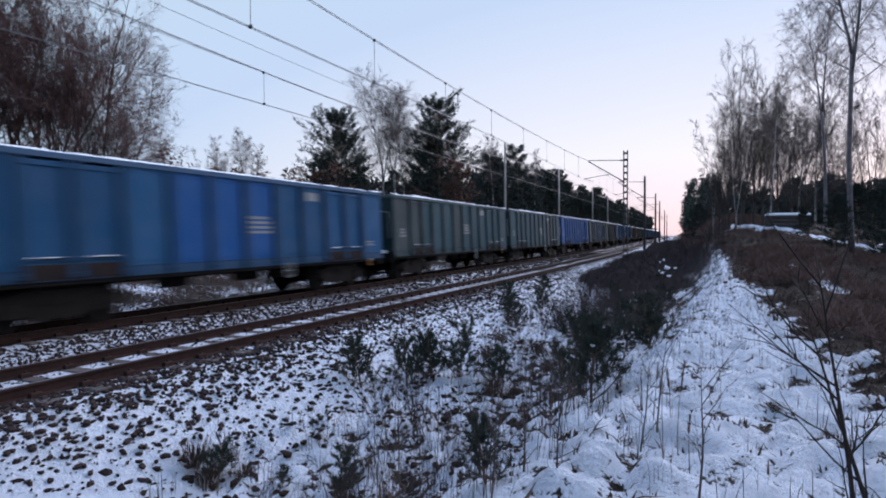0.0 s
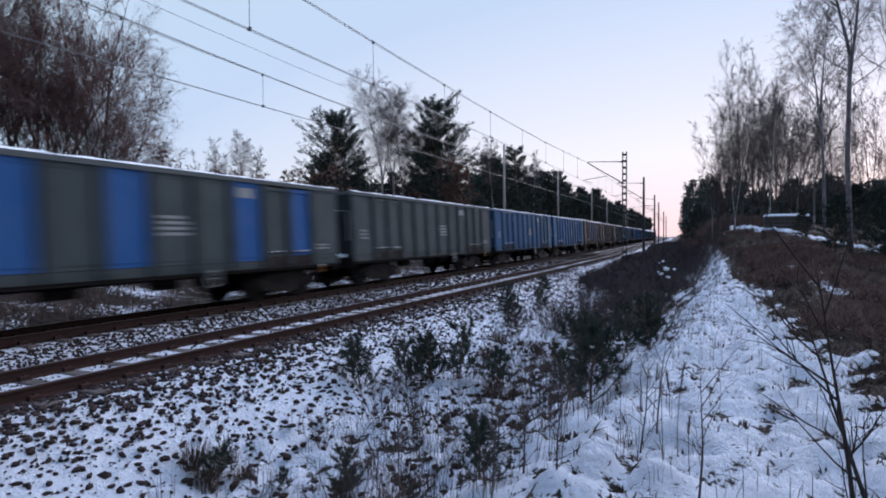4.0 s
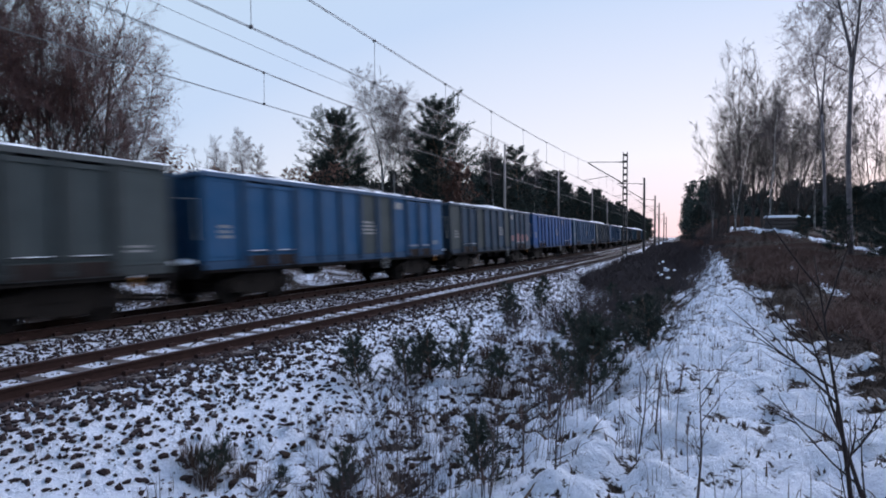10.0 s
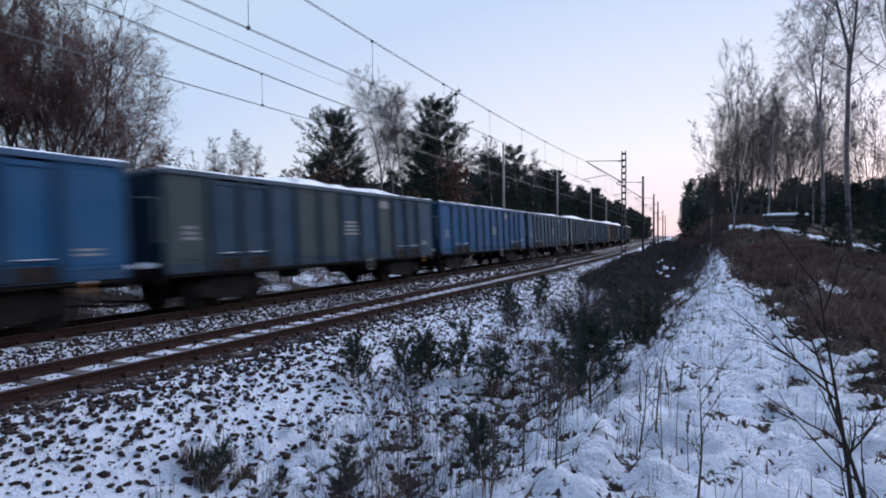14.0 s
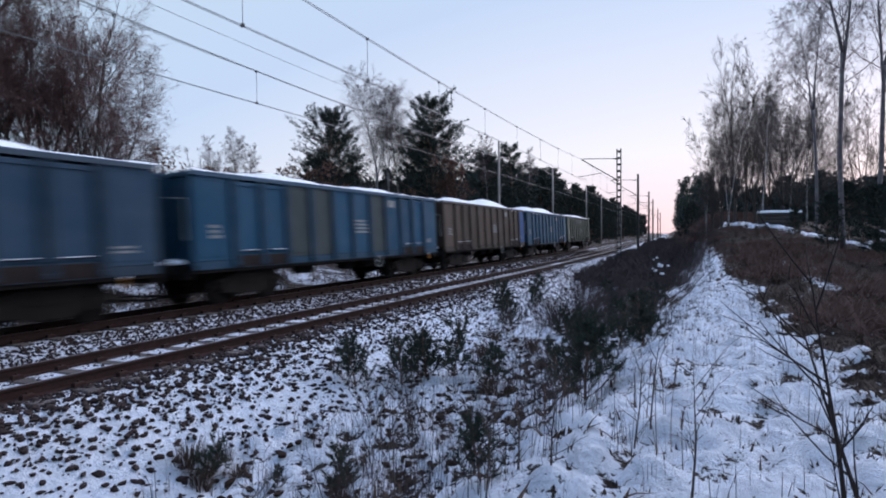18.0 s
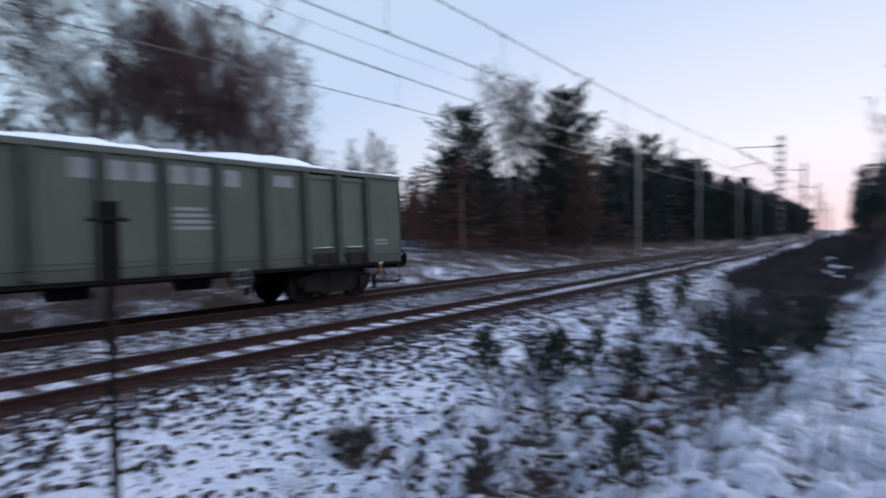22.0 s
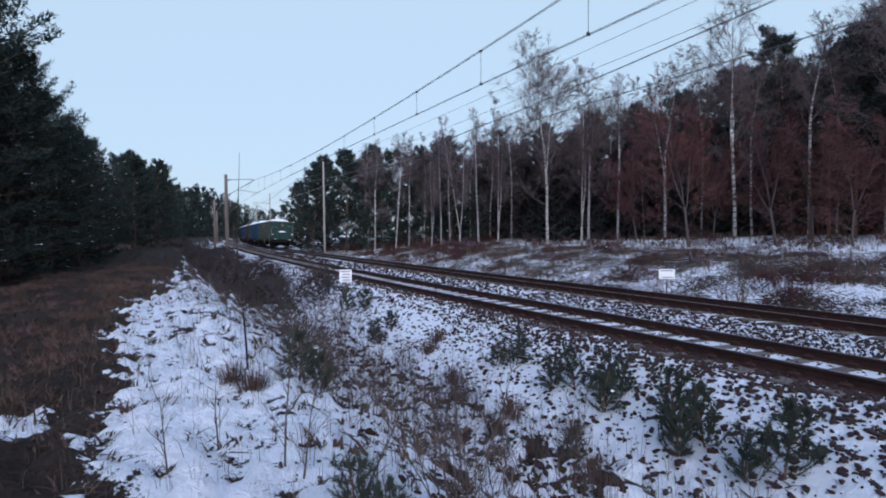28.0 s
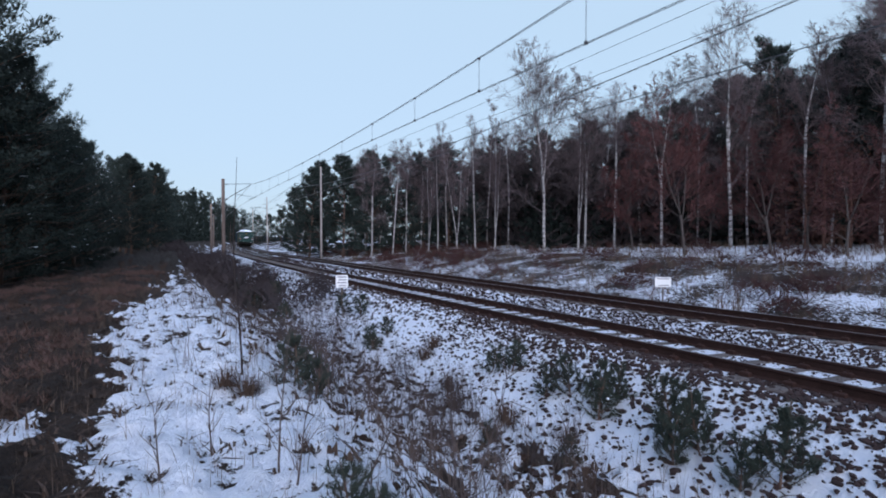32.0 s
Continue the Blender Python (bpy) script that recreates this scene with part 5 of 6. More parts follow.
for s in range(4):
    proto("bush_pine", "pine_tree", conifer(220 + s, 10, start=0.05, width=0.27, whorls=15, per=8, lets=6, blades=8, blade=0.26, half=0.036, shape="egg"), 10, "dense dark pine, green down to the ground", "tree", "pines")
for s in range(2):
    proto("spruce", "spruce_tree", conifer(240 + s, 9, start=0.03, width=0.20, whorls=16, per=7, lets=5, blades=7, blade=0.20, half=0.024, droop=-0.25), 9, "narrow dark green spruce tree", "tree", "spruces")
for s in range(3):
    proto("near_pine", "pine_tree", conifer(280 + s, 12, start=0.10, width=0.29, whorls=13, per=10, lets=7, blades=9, blade=0.25, half=0.024, shape="dome"), 12, "dense dark green pine with fine needles", "tree", "pines")
for s in range(2):
    proto("layered_pine", "pine_tree", conifer(290 + s, 13, start=0.30, width=0.24, whorls=9, per=7, lets=8, blades=9, blade=0.28, half=0.030, shape="round"), 13, "dark pine with open layers of boughs", "tree", "pines")
for s in range(3):
    proto("edge_pine", "pine_tree", conifer(295 + s, 9, start=0.02, width=0.28, whorls=20, per=9, lets=8, blades=9, blade=0.17, half=0.016, snow=0.07, shape="egg"), 9, "dense young pine with a dusting of snow on its boughs", "tree", "pines")
for s in range(2):
    proto("big_birch", "birch_tree", grown_tree(140 + s, 16, fork=0.48, leaders=2, wide=0.20, sides=20, side_len=0.30, angle=0.82, rise=0.12, droop=-0.11, twigs=9, fine=14, low=5, r=0.0078, thin=0.009, stout=0.9, crook=0.04, pale=0.045, mats=(BIRCH, TWIG, None)), 16,
          "tall birch with a broad haze of fine bare twigs", "tree", "birches")
for s in range(2):
    proto("near_birch", "birch_tree", grown_tree(145 + s, 16, fork=0.50, leaders=2, wide=0.14, sides=20, side_len=0.25, angle=0.76, rise=0.10, droop=-0.12, twigs=9, fine=11, low=5, r=0.0062, thin=0.006, stout=0.95, crook=0.035, pale=0.06, mats=(BACKLIT_BIRCH, TWIG, None)), 16,
          "tall slender birch with a pale trunk and thin hanging twigs", "tree", "birches")
for s in range(2):
    proto("far_pine", "pine_tree", conifer(260 + s, 14, start=0.40, width=0.20, whorls=10, per=6, lets=5, blades=6, blade=0.40, half=0.06, shape="round"), 14, "tall dark pine deep in the wood", "tree", "pines")
    proto("far_bush_pine", "pine_tree", conifer(270 + s, 10, start=0.04, width=0.30, whorls=13, per=7, lets=5, blades=6, blade=0.34, half=0.055, shape="egg"), 10, "dense dark pine deep in the wood", "tree", "pines")

TREES_RND = random.Random(77)


def spot(az, d, s):
    """A place d metres from the camera, seen from where it is held when it looks that way."""
    a = radians(az)
    ex, ey = eye(min(151.0, max(27.0, az)))
    return (ex - math.sin(a) * d, ey + math.cos(a) * d, s)


def plant(kind, az, dist, top, ground=None, variant=None, lean=0.0):
    """A tree of that kind, az degrees to the left of the line's far end and dist metres off; top is its height above the rails."""
    x, y, _ = spot(az, dist, 0)
    plant_at(kind, x, y, top, variant, lean)


def plant_at(kind, x, y, top, variant=None, lean=0.0):
    if math.hypot(x, y) > 58 and kind in FAR_KINDS:
        kind, variant = FAR_KINDS[kind], None
    z = height(x, y)
    own = random.Random(int(x * 97) * 1009 + int(y * 131))
    e = KINDS[kind][(own.randrange(len(KINDS[kind])) if variant is None else variant)]
    s = max(0.15, (top - z) / e[2])
    m = pose(x, y, z, lean, lean * 0.5, own.uniform(0, 360)) @ Matrix.Diagonal((s, s, s, 1))
    if e[6] is None:
        e[6] = tree_thing(e[0], e[1], e[3], e[4], e[5])
        e[6].matrix_basis = m
    else:
        c = copy_thing(e[6], pose(0, 0, 0))
        c.matrix_basis = m


for i in range(26):
    az = 50 + i * 1.75
    plant("brown", az, 36 + TREES_RND.uniform(-2, 7), 5.2 + TREES_RND.uniform(-0.8, 1.6) + 2.5 * smooth(80, 92, az))
# far side, along the way the train comes from
for az, d, top, v in ((63.9, 36, 18.4, 0), (61.6, 37, 18.0, 1), (59.4, 36, 16.6, 3), (57.2, 36, 12.6, 0), (55.8, 37, 9.4, 2), (66.8, 38, 18.6, 2), (69.8, 36, 18.8, 1), (73.5, 37, 18.0, 3)):
    plant("oak", az, d, top, variant=v)
plant("bare", 50.2, 62, 11.2)
plant("birch", 45.8, 62, 11.6)
plant("birch", 49.3, 60, 12.0)
plant("birch", 46.9, 60, 12.8)
plant("spruce", 43.5, 70, 7.6)
plant("near_pine", 38.2, 44, 11.5, variant=0)
plant("near_pine", 36.4, 45, 10.2, variant=1)
plant("near_pine", 39.6, 47, 8.4, variant=2)
plant("big_birch", 33.2, 56, 18.4, variant=0)
plant("big_birch", 30.8, 58, 17.0, variant=1)
plant("birch", 28.4, 60, 15.5, variant=2)
plant("near_pine", 27.2, 53, 15.2, variant=1)
plant("layered_pine", 26.4, 55, 12.6, variant=1)
plant("near_pine", 28.8, 54, 11.0, variant=2)
plant("brown", 25.4, 49, 9.6, variant=0)
plant("brown", 26.6, 48, 7.4, variant=1)
plant("big_birch", 32.0, 57, 16.6, variant=1)
plant("brown", 33.0, 52, 6.2, variant=1)
plant("brown", 40, 50, 5.0)
plant("near_pine", 22.3, 72, 12.4, variant=0)
plant("near_pine", 20.6, 76, 11.6, variant=1)
plant("birch", 21.2, 70, 14.5)
plant("layered_pine", 18.9, 80, 14.6, variant=0)
plant("birch", 17.4, 90, 15.6)
plant("bush_pine", 16.2, 95, 13.0)
plant("pine", 14.8, 105, 14.0)
for i in range(30):
    az = 23.5 - i * 0.5
    d = line(az, [(8.6, 190), (10.8, 150), (14.2, 112), (17.7, 96), (23.5, 78)]) + TREES_RND.uniform(-4, 6)
    top = line(az, [(8.6, 8.6), (10.8, 11.6), (14.2, 13.6), (17.7, 14.4), (23.5, 12.4)]) * TREES_RND.uniform(0.84, 1.03)
    x, y, _ = spot(az, d, 0)
    if lateral(x, y) < -11:
        plant_at(("bush_pine", "brown", "pine", "red", "bush_pine", "birch")[i % 6], x, y, top if i % 6 not in (1, 3) else top * 0.8)
for i in range(26):
    y = 95 + i * 8.5
    x = -(D_NEAR + 13.5 + TREES_RND.uniform(0, 7)) - bend(y)
    plant_at(("bush_pine", "pine", "bush_pine", "bare")[i % 4], x, y, 11.5 + TREES_RND.uniform(-2.5, 2.0))
for i in range(40):
    y = 118 + i * 6.5
    plant_at(("bush_pine", "pine", "bush_pine")[i % 3], -(D_NEAR + 10.5 + TREES_RND.uniform(0, 4)) - bend(y), y, 11.6 + TREES_RND.uniform(-2.0, 2.0))
# camera's side, the same way
for az, d, top, kind in ((-1.0, 46, 13.2, "bare"), (-2.1, 44, 15.2, "bare"), (-2.9, 46, 14.8, "bare"), (-0.1, 48, 11.2, "bare"), (-3.8, 45, 13.0, "bare"), (-4.9, 48, 13.0, "bare"), (-5.9, 44, 14.2, "bare"), (-7.0, 47, 13.4, "bare"),
                         (0.3, 49, 8.6, "birch2"), (-1.6, 43, 11.0, "birch2"), (-4.3, 42, 10.5, "birch"), (-8.4, 36, 15.8, "near_birch"), (-10.3, 28, 17.6, "near_birch"), (-12.4, 28, 16.0, "near_birch"), (-18.0, 30, 14.0, "bare"),
                         (-9.5, 55, 13.0, "bare"), (-7.7, 58, 13.0, "birch"), (-11.5, 52, 13.6, "bare"), (-6.4, 60, 12.6, "birch")):
    plant(kind, az, d, top)
for az, d, top in ((1.6, 80, 6.0), (0.7, 74, 5.2), (2.1, 100, 6.0), (-0.4, 84, 6.2)):
    plant("bush_pine", az, d, top)
for az, d, top in ((-9.2, 27, 3.5), (-12.6, 26, 3.6), (-6.8, 33, 3.2), (-10.6, 31, 4.2), (-13.8, 23, 3.8), (-11.6, 34, 4.0)):
    plant("bush_pine", az, d, top)
for i in range(10):
    plant("bush_pine", -4.0 - i * 1.7, 92 + TREES_RND.uniform(-6, 14), 7.6 + TREES_RND.uniform(-0.8, 1.2))
# wood on the far side, abreast and the way the train goes
for az, d, top, kind in ((84, 38, 15, "brown"), (93, 37, 15.5, "oak"), (96.5, 39, 13.5, "red"), (99.2, 41, 13, "red"), (94.2, 43, 15, "bare"), (98.5, 45, 18.4, "birch"), (86.5, 36, 18, "oak"), (90.8, 40, 14.5, "red"), (101.5, 44, 18.8, "birch"), (100, 43, 17.5, "bare"), (104.6, 41, 18.6, "birch2"), (99.4, 48, 18.0, "pine"), (102.8, 50, 18.6, "pine"), (105.8, 48, 18.0, "bush_pine"), (101.0, 38, 12.5, "red"), (97.4, 50, 18, "bush_pine"), (106.2, 39, 11.5, "red"), (89.5, 36, 16.5, "oak"), (91, 34, 9, "brown"), (95, 37, 9.0, "brown"), (97, 44, 13, "birch"), (103.5, 38, 13.4, "spruce"), (100, 42, 9, "brown"), (107, 42, 14, "birch"),
                         (109.5, 46, 15.5, "pine"), (112, 44, 16, "pine"), (115, 46, 15.5, "bush_pine"), (111, 38, 8, "red"), (117.5, 42, 15, "birch"), (119, 47, 15.6, "pine"), (121, 52, 15.2, "bush_pine")):
    plant(kind, az, d, top)
for az, d, top, kind, v in ((140.5, 44, 16.6, "big_birch", 0), (137.1, 45, 15.4, "birch2", 0), (136.4, 46, 14.6, "big_birch", 1), (133.6, 46, 14.6, "birch", 1), (131.0, 50, 15, "birch2", 1), (129.2, 44, 14.6, "big_birch", 0), (123.2, 42, 16.8, "big_birch", 1), (121.8, 46, 14.5, "birch", 3),
                            (112.3, 40, 17.2, "big_birch", 0), (145.6, 50, 14.5, "birch2", 0), (147.6, 53, 14.0, "birch", 2), (149.6, 52, 13.8, "birch2", 1), (144.2, 55, 13.5, "birch", 0), (151.6, 58, 12.6, "birch", 1),
                            (153.4, 60, 12.8, "birch2", 0), (155.0, 62, 12.6, "birch", 3), (156.4, 60, 12.8, "birch", 2), (157.8, 64, 12.2, "birch2", 1), (159.2, 66, 12.0, "birch", 0), (154.2, 66, 12.0, "birch", 2), (150.6, 60, 12.6, "birch", 0), (152.6, 57, 12.0, "birch2", 1), (146.4, 58, 13.6, "birch", 1), (158.6, 60, 11.8, "birch", 3), (160.4, 70, 11.5, "birch", 1), (134.8, 52, 14.6, "birch", 2), (126.0, 50, 15.5, "birch", 0), (118.6, 48, 15.5, "birch", 2), (115.6, 44, 15.0, "birch", 3), (148.5, 62, 13.0, "birch", 3), (142.6, 58, 14.0, "birch", 1)):
    plant(kind, az, d, top, variant=v)
for az, d, top, kind in ((127.1, 38, 11.5, "red"), (120.0, 37, 10.0, "red"), (117.2, 40, 10.0, "red"), (131.8, 43, 9.5, "red"), (125, 44, 9.5, "red"), (114.5, 36, 9.0, "red"), (161.6, 68, 12.2, "bush_pine"), (163.4, 76, 12.6, "bush_pine"), (165.0, 74, 11.2, "bush_pine"), (166.2, 82, 9.5, "bush_pine"), (160.2, 74, 11.4, "pine")):
    plant(kind, az, d, top)
for i in range(34):
    az = 109 + i * 1.52
    d = 54 + (i % 3) * 7 + TREES_RND.uniform(-2, 3) + 14 * smooth(130, 160, az)
    top = 17.4 - 4.4 * smooth(114, 146, az) + TREES_RND.uniform(-1.3, 0.9)
    plant("pine" if i % 3 else "bush_pine", az, d, top)
for i in range(16):
    az = 118 + i * 2.7
    plant("bush_pine" if i % 2 else "spruce", az, 50 + TREES_RND.uniform(-1, 6) + 12 * smooth(130, 160, az), 7.5 + TREES_RND.uniform(-1.5, 2))
# young pines on the camera's side, the way the train goes
for x, y, top in ((8.0, -20, 9.6), (5.9, -22.5, 9.0), (7.6, -24, 9.8), (4.7, -25.5, 8.0), (6.4, -28, 8.8), (3.7, -29, 7.2), (5.0, -31.5, 7.6), (3.1, -33, 6.6), (4.2, -35.5, 7.2), (2.7, -38, 6.8), (3.8, -41, 7.4), (8.8, -17, 10.2), (10, -14, 10), (9, -21, 10),
                  (0.9, -47, 7.0), (1.4, -52, 8.0), (-0.2, -58, 8.0), (0.6, -64, 8.6), (-1.0, -70, 8.0), (-1.4, -80, 9.0), (-2.4, -90, 9.0), (-3.2, -100, 9.5)):
    plant_at("edge_pine" if y > -42 else "bush_pine", x, y, top * 1.12)
plant("pine", 182.0, 56, 8.8, variant=0)
plant("bare", 181.0, 62, 8.0)
plant("layered_pine", 193.2, 24, 12.6, variant=1)
for i in range(9):
    plant("bush_pine", 163 + i * 1.2, 165 + i * 9, 11.0 + TREES_RND.uniform(-1, 1.5))


def woods(name, label, seed, spots, mat, n, blade, low=False):
    """Trees too far in to be told apart: crowns of loose tufts, as one object."""
    rnd = random.Random(seed)
    b = Buf()
    for x, y, h, w in spots:
        z = height(x, y)
        if not low:
            b.tube([(x, y, z - 0.3), (x, y, z + h * 0.8)], [0.12, 0.05], 4)
        for k in range(n):
            u = rnd.uniform(0.02, 1.0)
            rr = w * (1.06 - u) ** 0.6
            a = rnd.uniform(0, 6.28)
            s = rnd.uniform(0.1, 1) ** 0.6
            c = Vector((x + math.cos(a) * rr * s, y + math.sin(a) * rr * s, z + u * h))
            for _ in range(4):
                e = Vector((rnd.gauss(0, 1), rnd.gauss(0, 1), rnd.gauss(1.6 if low else 0.2, 0.8))).normalized() * blade * rnd.uniform(0.6, 1.3)
                f = e.orthogonal().normalized() * blade * (0.05 if low else 0.24)
                b.add([tuple(c - f), tuple(c + f), tuple(c + e)], [(0, 1, 2)])
    tagged(put(name, b.mesh(name, mat)), label, "woods", kind="stuff")


def ring(seed, n, az0, az1, d0, d1, h0, h1, w0, w1):
    rnd = random.Random(seed)
    out = []
    while len(out) < n:
        az = rnd.uniform(az0, az1)
        d = rnd.uniform(d0, d1)
        x, y = -math.sin(radians(az)) * d, math.cos(radians(az)) * d
        if not -(24 if y < 25 else 15) < lateral(x, y) < (15 if d < 100 else 11):
            out.append((x, y, rnd.uniform(h0, h1), rnd.uniform(w0, w1)))
    return out


woods("wood_along_the_line", "dark pine wood where the line curves away", 40, [(on_line(D_NEAR - random.Random(i).uniform(8.5, 22), y), y, random.Random(i + 900).uniform(9, 12) + 9 * smooth(120, 240, abs(y)), 3.2) for i in range(190) for y in ((-(100 + i * 2.6) if i < 115 else 150 + (i - 115) * 3.6),)], NEEDLE, 80, 0.95)
woods("distant_woods", "dark distant pine woods along the horizon", 31, ring(1, 420, 0, 360, 150, 330, 9, 14, 2.4, 3.6), NEEDLE, 40, 1.2)
woods("wood_interior", "dark depth of the pine wood beyond the tracks", 32, ring(2, 150, 104, 166, 62, 100, 9, 13, 2.2, 3.2), NEEDLE, 70, 0.8)
woods("birch_thicket", "grey-brown thicket of thin young birches at the edge of the wood", 45, ring(21, 100, 124, 162, 49, 66, 7.5, 10.5, 1.6, 2.4), TWIG_DARK, 110, 1.3, True)
woods("wood_undergrowth", "dark undergrowth at the edge of the wood", 33, ring(3, 110, 100, 165, 50, 66, 2.5, 5.5, 1.4, 2.2), NEEDLE, 60, 0.55)
woods("brown_thicket", "brown thicket of young oak and beech", 34, ring(4, 190, 36, 118, 40, 62, 4.2, 7.0, 2.0, 3.0), LEAF_BROWN, 165, 0.23)
woods("twiggy_thicket", "mauve-brown thicket of bare young trees beyond the tracks", 46, ring(14, 110, 72, 120, 38, 54, 6.0, 9.5, 1.8, 2.6), TWIG_RED, 170, 0.55, True)
woods("wood_beyond_the_track", "dark mixed wood beyond the tracks", 35, ring(5, 170, 7, 30, 70, 190, 9, 13, 2.2, 3.4) + ring(15, 80, 15, 40, 58, 84, 6.5, 9, 2.2, 3.0), NEEDLE, 85, 0.62)
woods("wood_on_the_rise", "dark pine wood on the rise behind birches", 36, ring(6, 120, -26, 2, 74, 115, 4.0, 5.8, 2.2, 3.2) + ring(12, 60, 0.5, 6.2, 100, 230, 4.0, 6.5, 2.2, 3.2), NEEDLE, 70, 0.8)
woods("bank_brush", "dark reddish brush on the top of the bank", 41, [(on_line(D_NEAR - random.Random(i + 50).uniform(8.6 - 2.1 * smooth(35, 60, y), 15), y), y, random.Random(i + 70).uniform(0.4, 0.95) * (1 + smooth(60, 160, y)), 1.6) for i in range(150) for y in (54 + 170 * random.Random(i).random() ** 1.6,)], BRUSH_RED, 90, 0.5, True)
woods("low_bank_brush", "low reddish dead growth on the top of the bank", 47, [(on_line(D_NEAR - random.Random(i + 50).uniform(8.4, 14), y), y, random.Random(i + 70).uniform(0.06, 0.2), 1.2) for i in range(120) for y in (24 + 30 * random.Random(i + 5).random(),) if ridge(on_line(D_NEAR - random.Random(i + 50).uniform(8.4, 14), y), y) < 0.05], BRUSH_RED, 80, 0.16, True)
woods("heath_brush", "low reddish tangle of dead growth on the heath", 44, [(on_line(D_NEAR - heath(y) - 0.6 - 7 * random.Random(i + 450).random(), y), y, random.Random(i + 470).uniform(0.10, 0.26), 0.9) for i in range(120) for y in (5 + 22 * random.Random(i + 400).random(),)], BRUSH_RED, 90, 0.26, True)
woods("heath_tangle", "matted reddish-brown dead growth and roots on the heath", 48, [(on_line(D_NEAR - heath(y) - 0.5 - 6 * random.Random(i + 650).random() ** 1.3, y), y, random.Random(i + 670).uniform(0.03, 0.12), 0.5) for i in range(130) for y in (-2.6 - 24 * random.Random(i + 600).random(),)], BRUSH_RED, 60, 0.11, True)
woods("ditch_brush", "dark grey brush along the ditch", 43, [(on_line(D_NEAR - random.Random(i + 350).uniform(1.9, 5.9 + 1.6 * smooth(40, 60, abs(y))), y), y, random.Random(i + 370).uniform(0.5, 1.2), 1.2) for i in range(200) for y in ((random.Random(i + 300).uniform(24, 150) if i % 4 else -random.Random(i + 300).uniform(19, 80)),)], TWIG_DARK, 90, 0.45, True)
woods("far_bank_brush", "dark brown brush beyond the tracks", 42, [(on_line(D_NEAR + random.Random(i + 250).uniform(10.5, 24), y), y, random.Random(i + 270).uniform(0.4, 0.9), 1.3) for i in range(110) for y in (random.Random(i + 200).uniform(-75, -8),) if random.Random(i + 220).random() < 0.8], TWIG_RED, 80, 0.4, True)
woods("leafy_thicket", "brown leafy thicket under the trees beyond the track", 39, ring(9, 150, 13, 50, 44, 100, 3.2, 6.0, 1.8, 2.8), LEAF_BROWN, 150, 0.24)
woods("wood_behind_the_heath", "dark young pines behind the heath", 37, ring(7, 110, 168, 215, 34, 170, 6, 9, 2.0, 3.0), NEEDLE, 80, 0.6)
woods("wood_behind_the_camera", "pines on the rise behind the bank", 38, ring(8, 90, 215, 330, 30, 90, 7, 11, 2.0, 3.0), NEEDLE, 50, 0.8)

# ---------------------------------------------------------------- low growth


def young_pine(seed, h):
    """Knee-high to man-high pine: whorls of shoots that sweep out and turn up, with long needles."""
    rnd = random.Random(seed)
    tr, cr, sn = Buf(), Buf(), Buf()
    trunk = wander(rnd, (0, 0, -0.05), (rnd.gauss(0, 0.10), rnd.gauss(0, 0.10), 1), h, 6, 0.06, 0.02)
    tr.tube(trunk, [0.014 * h + 0.004 - 0.012 * h * i / 6 for i in range(7)], 6)

    def needles(pts, n, first=0.2):
        for _ in range(n):
            q, d = along(pts, rnd.uniform(first, 1.0))
            a = (d * rnd.uniform(0.3, 1.0) + Vector((rnd.gauss(0, 0.55), rnd.gauss(0, 0.55), rnd.gauss(0.1, 0.5)))).normalized() * rnd.uniform(0.045, 0.10)
            w = a.orthogonal().normalized() * 0.0040
            w.rotate(Matrix.Rotation(rnd.uniform(0, 6.28), 3, a))
            cr.add([tuple(q - w), tuple(q + w), tuple(q + a)], [(0, 1, 2)])
    for i in range(5):
        u = 0.10 + 0.80 * i / 5
        turn = rnd.uniform(0, 6.28)
        for k in range(6 if i < 4 else 4):
            if rnd.random() < 0.15:
                continue
            p, td = along(trunk, min(1, u + rnd.uniform(-0.03, 0.03)))
            L = h * (0.50 - 0.32 * u) * rnd.uniform(0.6, 1.2)
            a = turn + 6.2832 * k / 6 + rnd.gauss(0, 0.2)
            sh = wander(rnd, p, (math.cos(a), math.sin(a), 0.25 + 0.7 * u), L, 5, 0.08, 0.15)
            tr.tube(sh, [0.007, 0.006, 0.005, 0.004, 0.003, 0.002], 4, cap=False)
            needles(sh, 86)
            for _k in range(3):
                q, d = along(sh, rnd.uniform(0.35, 0.9))
                s2 = wander(rnd, q, off_axis(rnd, d, 0.7), L * rnd.uniform(0.3, 0.5), 3, 0.1, 0.14)
                tr.tube([s2[0], s2[-1]], [0.004, 0.002], 3, cap=False)
                needles(s2, 44, 0.1)
            if rnd.random() < 0.05:
                q, d = along(sh, rnd.uniform(0.5, 0.9))
                base, faces = ico()
                s = rnd.uniform(0.010, 0.026)
                sn.add([tuple(Vector(v * np.array([s * 1.5, s * 1.5, s])) + q + Vector((0, 0, 0.012))) for v in base], faces)
    needles(trunk, 90, 0.35)
    return tr.mesh("stem", PINE_BARK, True), cr.mesh("needles", NEEDLE_YOUNG), sn.mesh("snow", SNOW, True)


def shrub(seed, h, n, spread, fine, mat):
    """Bare many-stemmed shrub."""
    rnd = random.Random(seed)
    b = Buf()
    for _ in range(n):
        st = wander(rnd, (rnd.gauss(0, 0.06), rnd.gauss(0, 0.06), -0.05), off_axis(rnd, Vector((0, 0, 1)), rnd.uniform(0.05, spread)), h * rnd.uniform(0.6, 1.0), 5, 0.09, 0.06)
        b.tube(st[::2] + st[-1:], [0.0045, 0.0038, 0.0028, 0.0012], 3, point=True, cap=False)
